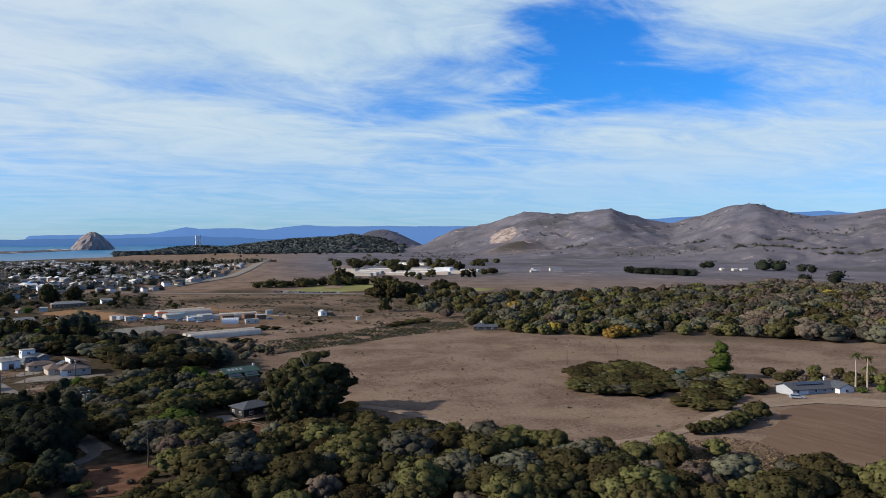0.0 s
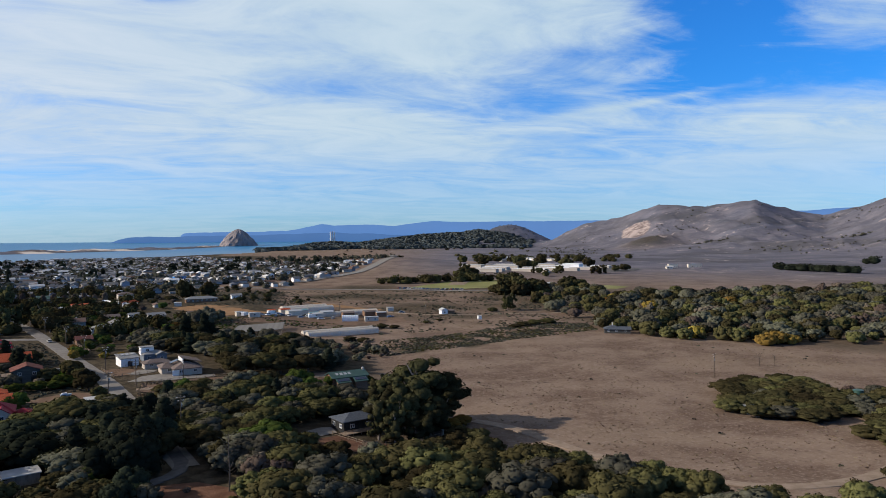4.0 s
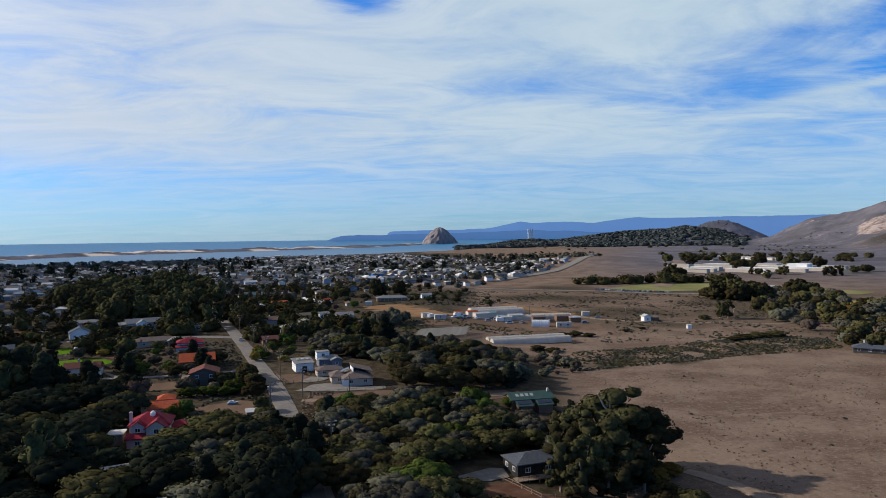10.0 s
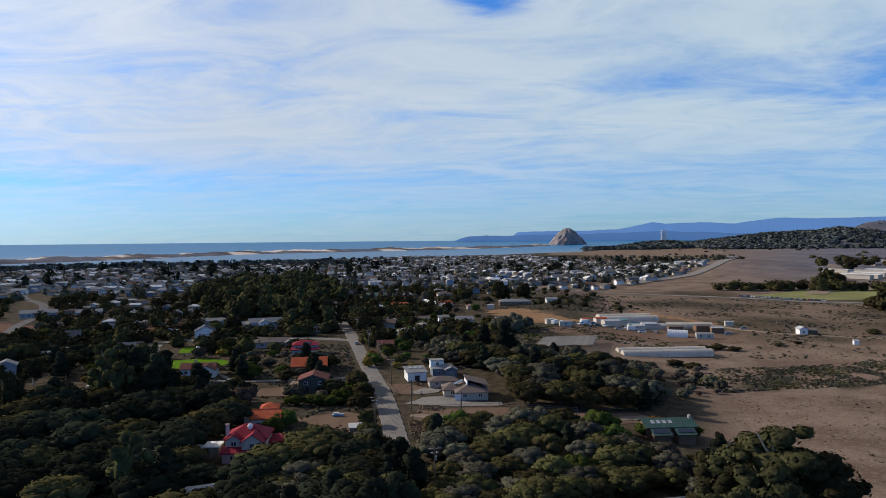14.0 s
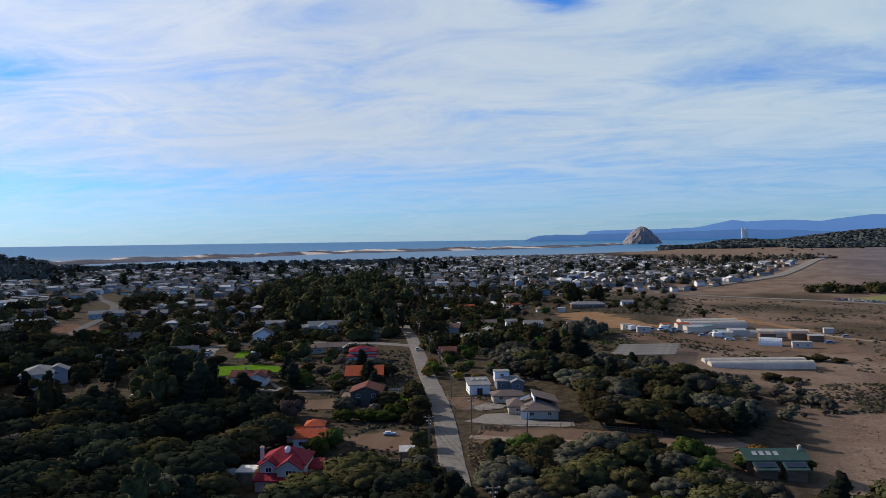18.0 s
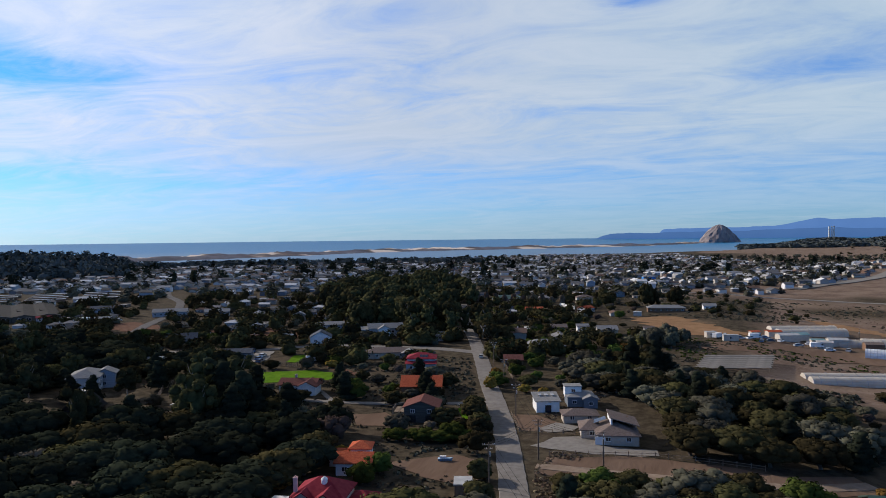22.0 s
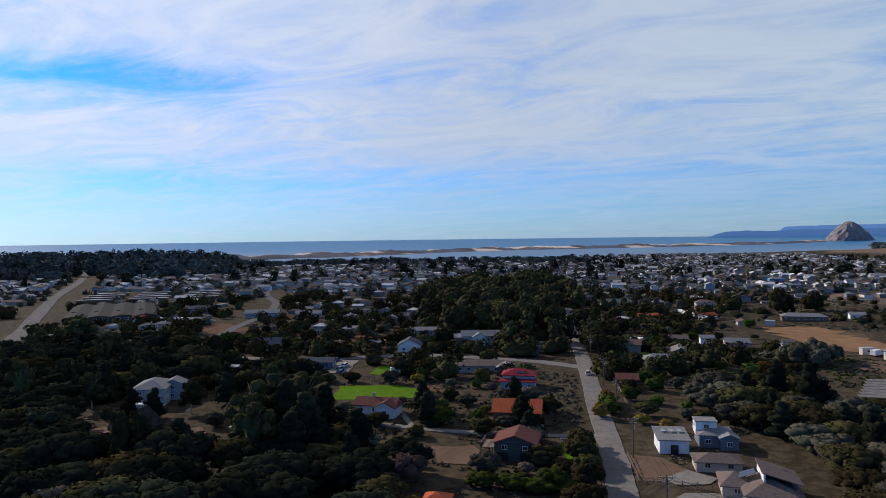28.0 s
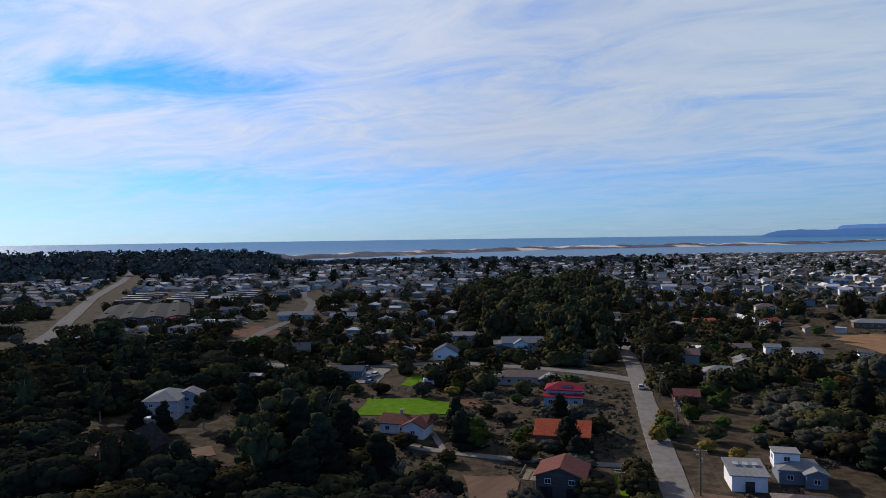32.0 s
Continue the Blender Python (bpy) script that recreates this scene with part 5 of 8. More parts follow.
house("house_dark", "dark green two-storey house with a brown gable", -62, 166.7, RA - 3, [
    dict(L=9.6, W=9, h=4.3, roof="gable", pitch=20, wall="darkwall", top="r_maroon", win="s", wz=3.3, turn=True)], extras=dark_extra)


def red2_extra(r):
    solar(r, -2.5, 3.0, 4.55, -24, 4, 1)
    door(r, 2, -5.55)


house("house_red_long", "long house with an orange-red metal roof", -73.2, 192.6, RA, [
    dict(L=13, W=11, h=3.2, roof="gable", pitch=24, wall="brownwall", top="r_tile", win="s")], extras=red2_extra)
house("house_red_white", "white house with a crimson roof and solar panels", -87.7, 226.4, RA, [
    dict(L=11, W=8, h=4.3, roof="hip", pitch=22, wall="greywall", top="r_red", win="se", wz=3.0),
    dict(L=11.5, W=3, h=2.6, oy=-5, roof="shed", pitch=9, wall="greywall", top="r_red", win="s", wz=1.2)], extras=lambda r: solar(r, 1.0, -2.6, 5.1, 22, 3, 1))
house("house_spanish", "white bungalow with maroon tile gables", -107, 182, RA - 4, [
    dict(L=12.5, W=7, h=2.8, roof="gable", pitch=24, wall="white", top="r_maroon", win="s"),
    dict(L=6, W=7, h=2.9, ox=4, oy=-2.6, roof="gable", pitch=26, wall="white", top="r_maroon", turn=True, win="s")], extras=lambda r: chimney(r, -1.5, 0.5, 4.1))
house("house_brown_long", "long low house with a grey-brown roof", -108.9, 244.6, RA + 8, [
    dict(L=21, W=9, h=2.7, roof="hip", pitch=18, wall="beige", top="r_brown", win="s"),
    dict(L=7, W=5, h=2.6, ox=9, oy=-5, roof="gable", pitch=20, wall="bluewall", top="r_grey", turn=True, win="s")])
house("house_grey_long", "pale grey house with a gabled porch", -135, 294.8, RA + 12, [
    dict(L=18, W=9, h=4.3, roof="gable", pitch=24, wall="greywall", top="r_grey", win="s", wz=2.6),
    dict(L=6, W=4, h=4.2, ox=-1, oy=-5.4, roof="gable", pitch=30, wall="white", top="r_grey", turn=True, win="s", wz=2.2),
    dict(L=4, W=6, h=3.6, ox=-10.5, oy=-1, roof="shed", pitch=8, wall="greywall", top="r_grey", win="s", wz=2.2)])
house("house_small_grey", "small grey house beside a street corner", -104, 289, RA, [dict(L=8, W=6, h=2.8, roof="gable", pitch=24, wall="greywall", top="r_grey", win="s")])
house("house_gable_white", "white house with a slate gable roof", -151, 266, RA + 10, [dict(L=10, W=9, h=3.2, roof="gable", pitch=28, wall="white", top="r_slate", win="s", turn=True)])
house("house_back_long", "long grey house behind trees", -171, 309, RA + 12, [dict(L=20, W=8, h=3.0, roof="hip", pitch=18, wall="greywall", top="r_grey", win="s")])
house("house_two_storey", "pale grey two-storey house with a hipped roof", -170, 164.5, RA + 18, [
    dict(L=10, W=14, h=5.3, roof="hip", pitch=22, wall="greywall", top="r_grey", win="sew", wz=(1.5, 4.1), turn=True),
    dict(L=7, W=6, h=5.0, ox=5.5, oy=4, roof="gable", pitch=24, wall="greywall", top="r_grey", win="s", wz=(1.5, 4.0), turn=True)])
house("house_west_brown", "low house with a brown hipped roof among trees", -252, 217, 40, [dict(L=17, W=9, h=2.7, roof="hip", pitch=18, wall="beige", top="r_brown", win="s")])
house("house_slate", "house with steep slate-blue gables", -206, 245, 38, [
    dict(L=14, W=9, h=3.1, roof="gable", pitch=26, wall="beige", top="r_slate", win="s"),
    dict(L=6, W=6, h=3.1, ox=-4, oy=-4, roof="gable", pitch=30, wall="beige", top="r_slate", turn=True, win="s")])
house("house_pale_roof", "small house with a pale metal roof", -179, 200, 25, [dict(L=8, W=6, h=2.6, roof="gable", pitch=18, wall="cream", top="r_metal", win="s")])
house("house_forecourt", "low house with a dark roof and forecourt", -161, 224, 28, [dict(L=12, W=8, h=2.7, roof="gable", pitch=18, wall="bluewall", top="r_slate", win="se")])
house("house_black", "black timber house with a steep dark roof", -143, 139.5, 25, [dict(L=9, W=8, h=3.0, roof="gable", pitch=42, wall="blackwall", top="blackwall", win="s", turn=True)])
house("barn", "grey barn with a pale metal roof", -119, 150, RA + 4, [dict(L=7, W=9, h=4.2, roof="gable", pitch=16, wall="greywall", top="r_metal", turn=True)], cat="barn")


def green_extra(r):
    for x in (-3.4, 3.2):
        bm = bmesh.new()
        box(bm, x - 2.2, x + 2.2, -6.3, -3.9, -0.6, 2.3)
        part("wall", bm, "brownwall", r)
        bm = bmesh.new()
        slab(bm, [(x - 2.6, -6.9, 2.35), (x + 2.6, -6.9, 2.35), (x + 2.6, -3.7, 3.6), (x - 2.6, -3.7, 3.6)], 0.18)
        part("roof", bm, "r_green", r)
        solar(r, x, -5.3, 2.98, 21, 4, 1)
    for i in range(4):
        skylight(r, -4.5 + i * 1.6, -1.6, 4.45, 22)
    chimney(r, 6.2, -0.5, 4.6, 1.2)


house("house_solar", "brown house with a dark green roof and solar panels", 34, 139, 14, [
    dict(L=13.5, W=7, h=3.6, roof="gable", pitch=22, wall="brownwall", top="r_green", win="s")], extras=green_extra)


def deck_extra(r):
    bm = bmesh.new()
    box(bm, -6.2, 4.5, -6.4, -3.6, 0.55, 0.7)
    for i in range(19):
        box(bm, -6.18 + i * 0.58, -6.1 + i * 0.58, -6.38, -6.3, 0.7, 1.6)
    box(bm, -6.2, 4.5, -6.42, -6.28, 1.6, 1.7)
    for i in range(5):
        box(bm, -6.0 + i * 2.5, -5.8 + i * 2.5, -6.2, -6.0, -1.2, 0.55)
    part("deck", bm, "wood", r, "timber deck with railing")
    for i in range(4):
        skylight(r, -2.5 + i * 1.5, -1.5, 3.65, 18)


house("house_deck", "house with a slate hipped roof and timber deck", 27.8, 86.0, 20, [
    dict(L=10, W=7.5, h=2.8, z0=0.6, roof="hip", pitch=18, wall="blackwall", top="r_slate", win="sw", wz=1.4)], extras=deck_extra)
house("house_creek", "house with a slate-blue roof at the wood's edge", 178, 229, -28, [
    dict(L=9, W=8, h=2.4, roof="hip", pitch=24, wall="darkwall", top="r_slate", win="s"),
    dict(L=6, W=6, h=2.3, ox=7, oy=-1, roof="gable", pitch=22, wall="darkwall", top="r_slate", win="s")], extras=lambda r: chimney(r, 0, 0, 4.1, 1.3, "white"))


def ranch_extra(r):
    solar(r, -1.5, -1.9, 3.65, 17, 8, 1)
    solar(r, -7, -1.9, 3.65, 17, 3, 1)
    chimney(r, 6, 0.5, 4.1, 0.8, "white")
    bm = bmesh.new()
    box(bm, -8.4, -4.8, -4.58, -4.48, 0.0, 2.3)
    part("garage_door", bm, "white", r)


# grey siding on the white front stands in for shade under the eaves
house("house_ranch", "white ranch house with a grey solar roof", 188, 42, -14, [
    dict(L=22, W=9, h=2.3, roof="gable", pitch=18, wall="greywall", top="r_slate", win="s", eave=0.9),
    dict(L=6, W=6, h=2.6, ox=8.5, oy=-4.5, roof="gable", pitch=24, wall="white", top="r_slate", turn=True, win="s")], extras=ranch_extra)
house("shed", "small pale metal shed at a thicket's edge", 132.4, 77.2, -25, [dict(L=3.2, W=2.6, h=2.0, roof="shed", pitch=6, wall="bluefilm", top="r_metal", eave=0.15)], cat="shed")
house("shed", "small dark shed with a pale roof", -86.5, 128, RA, [dict(L=2.6, W=2.4, h=2.6, roof="shed", pitch=8, wall="blackwall", top="r_metal", eave=0.2)], cat="shed")
house("shed", "small shed with a pale flat roof under trees", -91, 131.5, RA, [dict(L=2.8, W=3, h=2.3, roof="shed", pitch=5, wall="blackwall", top="r_metal", eave=0.25)], cat="shed")
house("open_shed", "open shed with a pale sheet-metal roof", -48.5, 77.5, 30, [dict(L=6.5, W=4.6, h=2.5, roof="shed", pitch=5, wall="wood", top="r_metal", eave=0.4)], cat="shed")
house("shed", "low shed with a pale flat roof under trees", -36.2, 61.5, 24, [dict(L=7, W=4, h=2.2, roof="shed", pitch=4, wall="wood", top="r_metal", eave=0.3)], cat="shed")
house("garage", "long low garage with a grey roof under trees", -41.6, 58.0, 24, [dict(L=7, W=5, h=2.4, roof="gable", pitch=12, wall="beige", top="r_grey", eave=0.3)], cat="shed")
house("carport", "small open carport with a pale flat roof by the street", -35.6, 122.5, RA - 90, [dict(L=4.6, W=3.4, h=2.3, roof="flat", wall="wood", top="r_metal")], cat="carport", r=2)
house("pergola", "pale pergola room beside a villa", -59.5, 102.5, RA - 6, [dict(L=3.6, W=4.4, h=2.7, roof="flat", wall="wood", top="white")], cat="pergola", r=1)
house("farm_hut", "white farm hut with a dark lean-to", 122, 334, 8, [
    dict(L=4.5, W=5, h=3.2, roof="gable", pitch=26, wall="white", top="r_metal", turn=True, win="s"),
    dict(L=6, W=4, h=2.2, ox=5, oy=0.5, roof="shed", pitch=9, wall="brownwall", top="r_brown")], cat="hut")
house("pump_house", "small white pump house in the field", 135, 304, 0, [dict(L=2.4, W=2.2, h=2.0, roof="shed", pitch=6, wall="white", top="r_metal", eave=0.15)], cat="hut")
for x, y, a, L, W, wl, tp, lb in ((-60, 241, RA, 7, 7, "brownwall", "r_maroon", "brown cottage with a maroon roof by the street"),
                                  (-80, 318, RA, 13, 8, "bluewall", "white", "low house with a white flat roof"),
                                  (-58.5, 277, RA, 13, 8, "greywall", "r_grey", "grey house with a low gable roof"),
                                  (-41, 326, RA, 10, 8, "cream", "r_grey", "tan house with a clipped grey roof"),
                                  (-63, 328, RA, 8, 6, "brownwall", "r_brown", "small brown cottage among trees"),
                                  (-53, 333, RA, 6, 5, "white", "r_grey", "small white cottage among trees"),
                                  (-92, 398, RA, 11, 8, "white", "r_tile", "house with a bright orange tile roof"),
                                  (-66, 416, RA + 40, 9, 7, "white", "r_tile", "white building with an orange roof end"),
                                  (-76, 466, RA, 12, 8, "cream", "r_brown", "cream two-storey house above the town"),
                                  (-127, 466, RA, 24, 12, "greywall", "r_green", "low hall with a green metal roof"),
                                  (-23, 430, 12, 24, 8, "brownwall", "r_grey", "long low farm building with a grey roof"),
                                  (-24, 337, 15, 5, 4, "white", "r_brown", "small brown-roofed shed on bare soil"),
                                  (-60, 733, 20, 14, 9, "bluestore", "r_grey", "bright blue building in the town"),
                                  (0, 445, 12, 8, 6, "white", "r_grey", "small white farm cottage")):
    flat = tp == "white"
    house("house", lb, x, y, a, [dict(L=L, W=W, h=5.0 if "two-storey" in lb else 2.8, roof="flat" if flat else ("gable" if L < 12 else "hip"), pitch=22, wall=wl, top=tp, win="se")])
bm = bmesh.new()
box(bm, -11, 11, -0.15, 0.15, -0.3, 2.6)
t = thing("garden_wall", "long white garden wall", "wall", on_ground(-80, 431, -55))
part("wall_panel", bm, "white", t)


def arch(name, label, x, y, rot, L, W, h, mat, ends="white", ribs=8):
    """A hoop house: film over arched ribs, with end walls."""
    root = thing(name, label, "greenhouse", on_ground(x, y, rot), "greenhouses of the nursery")
    n = 10
    prof = [(-W / 2 * math.cos(math.pi * i / n), h * math.sin(math.pi * i / n) ** 0.8) for i in range(n + 1)]
    v, q = [], []
    for s in (-L / 2, L / 2):
        v += [(s, py, pz) for py, pz in prof]
    for i in range(n):
        q.append((i, i + 1, n + 2 + i, n + 1 + i))
    me = quads("cover", v, q)
    me.materials.append(M[mat])
    part("cover", me, mat, root)
    for s in (-L / 2 - 0.03, L / 2 + 0.03):
        bm = bmesh.new()
        solid(bm, [(s - 0.03, py * 1.02, pz * 1.02 - 0.02) for py, pz in prof], [(s + 0.03, py * 1.02, pz * 1.02 - 0.02) for py, pz in prof])
        bmesh.ops.recalc_face_normals(bm, faces=bm.faces)
        part("end_wall", bm, ends, root)
    for i in range(ribs):
        bm = bmesh.new()
        xx = -L / 2 + (i + 0.5) * L / ribs
        tube(bm, [(xx, py * 1.01, pz * 1.01 + 0.03) for py, pz in prof], [0.06] * (n + 1), 4)
        part("rib", bm, "chrome", root)
    AVOID.append((x, y, max(L, W) * 0.6))
    return root


arch("hoop_greenhouse", "long hoop greenhouse with milky film", 50, 260, 14, 36, 5.5, 2.7, "film", "film")
arch("hoop_greenhouse", "long hoop greenhouse with milky film", 48.4, 265.8, 14, 36, 5.5, 2.7, "film", "film")
arch("hoop_greenhouse", "broad hoop greenhouse with grey film", 45, 372, 18, 30, 8, 3.4, "film", "cream")
arch("hoop_greenhouse", "broad hoop greenhouse with grey film", 42, 381, 18, 30, 8, 3.4, "film", "cream")
arch("hoop_greenhouse", "hoop greenhouse with pale film", 73, 352, 5, 22, 8, 3.2, "film", "film")
arch("hoop_greenhouse", "hoop greenhouse with pale film", 60, 346, 5, 16, 7, 3.0, "film", "cream")
arch("hoop_greenhouse", "small white hoop house beside trailers", 62.5, 319, -10, 9, 5, 3.4, "white", "white")
arch("hoop_shelter", "low blue translucent shelter beside a villa", -65, 102, RA - 6, 8.5, 5, 2.0, "bluefilm", "bluefilm", 6)
for i in range(7):
    t = thing("shade_house", "flat shade-cloth roof over nursery rows", "shade house", on_ground(10 + i * 0.4, 254 + i * 4.0, 18), "shade houses")
    bm = bmesh.new()
    slab(bm, [(-12, -1.1, 1.5), (12, -1.1, 1.5), (12, 1.1, 1.7), (-12, 1.1, 1.7)], 0.12)
    part("roof", bm, "shadecloth", t)
    for u in (-11.5, -4, 4, 11.5):
        bm = bmesh.new()
        box(bm, u - 0.07, u + 0.07, -0.07, 0.07, -0.3, 1.57)
        part("post", bm, "wood", t)
    AVOID.append((10 + i * 0.4, 254 + i * 4.0, 13))
for x, y, a, L, W, h, lb in ((74, 315, 2, 9, 2.6, 2.9, "white storage trailer beside greenhouses"), (52, 345, 8, 9, 6, 3.2, "white packing shed of a nursery"),
                             (33, 345, 20, 10, 6, 3.0, "pale shed of a nursery"), (38, 352, 20, 8, 6, 3.0, "teal-roofed shed of a nursery"), (28, 352, 20, 7, 5, 2.8, "red-roofed shed of a nursery"), (64, 338, 5, 8, 6, 3.0, "dark-roofed shed of a nursery"), (44, 342, 12, 6, 4, 2.6, "teal-roofed lean-to of a nursery"), (20, 345, 30, 5, 3.2, 2.6, "red-roofed cabin of a nursery"), (78, 343, 8, 9, 6, 3.2, "dark-roofed open shed of a nursery"), (46, 335, 0, 7, 5, 3.0, "white shed of a nursery"),
                             (10, 322, 12, 7, 2.6, 2.8, "white trailer on bare earth"), (2, 331, 30, 5, 2.6, 2.8, "white caravan on bare earth"),
                             (84, 338, 5, 7, 4, 3, "grey shed at the yard's end"), (96, 368, 0, 5, 3, 2.6, "white shed beside a farm track"), (-36, 404, 0, 5, 3, 2.6, "white caravan beside large trees")):
    house("trailer" if "trailer" in lb or "caravan" in lb else "nursery_shed", lb, x, y, a, [dict(L=L, W=W, h=h, roof="flat" if W < 3 else "gable", pitch=14, wall="cream" if "grey" not in lb and "dark" not in lb else "brownwall", top="r_teal" if "teal" in lb else "r_tile" if "red" in lb else "r_brown" if "dark" in lb else "r_metal", win="s" if W < 3 else "", wz=1.6, eave=0.2)], cat="trailer" if W < 3 else "shed")


def warehouse(x, y, rot):
    root = thing("warehouse", "grey warehouse with four parallel gable roofs", "warehouse", on_ground(x, y, rot))
    for i in range(4):
        ox = (i - 1.5) * 11.8
        wing(root, 11.5, 84, 2.6, "gable", 9, "darkwall", "blackwall", ox=ox, turn=True, eave=0.2)
        bm = bmesh.new()
        box(bm, ox - 3.4, ox - 0.8, -14, 2, 2.7, 3.7)
        part("roof_vent", bm, "blackwall", root)
        windows(root, 8, 84, 1.5, "s", 2.4, 1.4, 3.2, ox=ox)
    AVOID.append((x, y, 45))


warehouse(-386, 304, 53)
for x, y, r in ((33, 129, 5), (38, 131, 4), (32, 124, 6), (39, 125, 6), (35, 119, 5), (-100, 255, 6), (-112, 256, 5), (-92, 262, 6), (-50, 94, 6), (-55, 97, 5), (-48, 98, 6), (-52, 96, 6), (-120, 199, 15), (-117, 206, 10), (-128, 194, 9), (-138, 228, 7), (-136, 220, 6), (-132, 215, 5), (-52, 174, 8), (-44, 136, 9), (-70, 162, 7), (-76, 161, 6), (-90, 174, 5), (-82, 175, 5), (-96, 179, 4), (-102, 186, 4), (-56, 186, 5), (-62, 181, 5), (-114, 212, 5), (-27, 168, 8), (-26, 158, 10), (-75, 121, 6), (-133, 145, 8), (-156, 138, 9), (-154, 228, 8), (-12, 160, 8), (-30, 150, 5),
                (-80, 165, 7), (-72, 160, 6), (-8, 54, 6), (-6, 44, 7), (-7, 61, 4), (-10, 67, 4), (-14, 53, 3), (-5, 36, 6), (16, 82, 5), (24, 74, 5), (30, 71, 4), (36, 71, 3), (8, 152, 4), (-98, 212, 6), (-92, 205, 5), (-36, 170, 7), (-160, 285, 8), (-185, 285, 10), (-10, 340, 25), (-22, 380, 25), (40, 330, 30), (75, 335, 20)):
    AVOID.append((x, y, r))
for i in range(4):
    for j in range(3):
        x, y = -470 - i * 14 + j * 26, 350 + i * 14 + j * 24
        house("storage_row", "long low storage row with a white roof", x, y, 44, [dict(L=30, W=3.4, h=2.5, roof="flat", wall="brownwall", top="r_metal")], cat="storage shed")
for x, y, a, L, W, tp, lb in ((-338, 287, 44, 9, 5, "r_red", "low red-roofed kiosk on the road"), (-322, 287, 44, 6, 3, "white", "white container in a yard"), (-312, 290, 44, 6, 3, "white", "white container in a yard"),
                              (-300, 291, 44, 9, 4, "r_metal", "long pale shed in a yard"), (-345, 333, 35, 16, 9, "r_slate", "dark-roofed gabled hall in town"), (-400, 372, 40, 18, 10, "white", "white flat-roofed hall in town"),
                              (-420, 385, 40, 14, 8, "r_metal", "hall with a pale metal roof"), (-290, 330, 35, 22, 10, "r_grey", "low grey building with a blue wall"), (-265, 340, 35, 16, 9, "r_grey", "low grey town building")):
    house("yard_building", lb, x, y, a, [dict(L=L, W=W, h=3.0, roof="flat" if tp == "white" else "gable", pitch=20, wall="white" if W < 5 else "greywall", top=tp, win="s" if L > 8 else "")], cat="building")
for x, y, L, W, tp in ((300, 742, 44, 12, "white"), (345, 724, 50, 12, "white"), (318, 768, 40, 14, "white"), (392, 726, 46, 13, "white"), (372, 752, 52, 14, "white"), (428, 742, 40, 13, "white"), (338, 800, 60, 16, "r_metal"), (408, 782, 50, 16, "white"), (440, 800, 46, 18, "r_metal"),
                       (366, 832, 60, 18, "white"), (300, 806, 34, 16, "r_metal"), (468, 770, 30, 14, "white"), (420, 850, 48, 18, "r_metal"), (352, 706, 24, 9, "white"), (292, 722, 26, 10, "r_grey")):
    house("school_building", "long white flat-roofed school building", x, y, -44, [dict(L=L, W=W, h=4.0, roof="flat", wall="beige", top=tp)], cat="school")
house("school_gymnasium", "tall white school hall with a flat roof", 424, 764, -44, [dict(L=26, W=22, h=8.5, roof="flat", wall="white", top="white")], cat="school")
house("field_clubhouse", "small yellow clubhouse beside the playing field", 279, 530, -20, [dict(L=14, W=7, h=3.2, roof="gable", pitch=14, wall="cream", top="r_metal", win="s")], cat="building")
patch("car_park_school", "grey asphalt school car park", "car park", [(414, 684), (470, 690), (508, 730), (504, 800), (470, 780), (440, 720)], "tar", dz=0.3)
for i in range(26):
    a, r = 22.5 + 4.6 * ((i * 0.618) % 1), 1150 + 160 * ((i * 0.382) % 1)
    x, y = r * math.sin(radians(a)), r * math.cos(radians(a))
    house("hill_house", "small pale house on a rise behind the school", x, y, 20 + 70 * (i % 2), [dict(L=13 + 4 * (i % 3), W=9, h=3.2, roof="gable", pitch=20, wall="white" if i % 2 else "cream", top="r_metal" if i % 3 else "r_grey")], cat="house")
for x, y, L, lb in ((560, 742, 14, "cream two-storey hall on the plain"), (585, 730, 20, "cream blocky hall on the plain"), (540, 720, 9, "white cottage on the plain"), (842, 640, 8, "white gabled farmhouse below the hills"), (851, 632, 11, "white gabled farmhouse below the hills"), (829, 652, 5, "white gabled barn below the hills"), (862, 638, 6, "white gabled barn below the hills")):
    house("farmhouse", lb, x, y, -20, [dict(L=L, W=9, h=5 if "cream" in lb else 2.6, roof="flat" if "cream" in lb else "gable", pitch=22, wall="cream", top="r_metal", win="s")], cat="house")


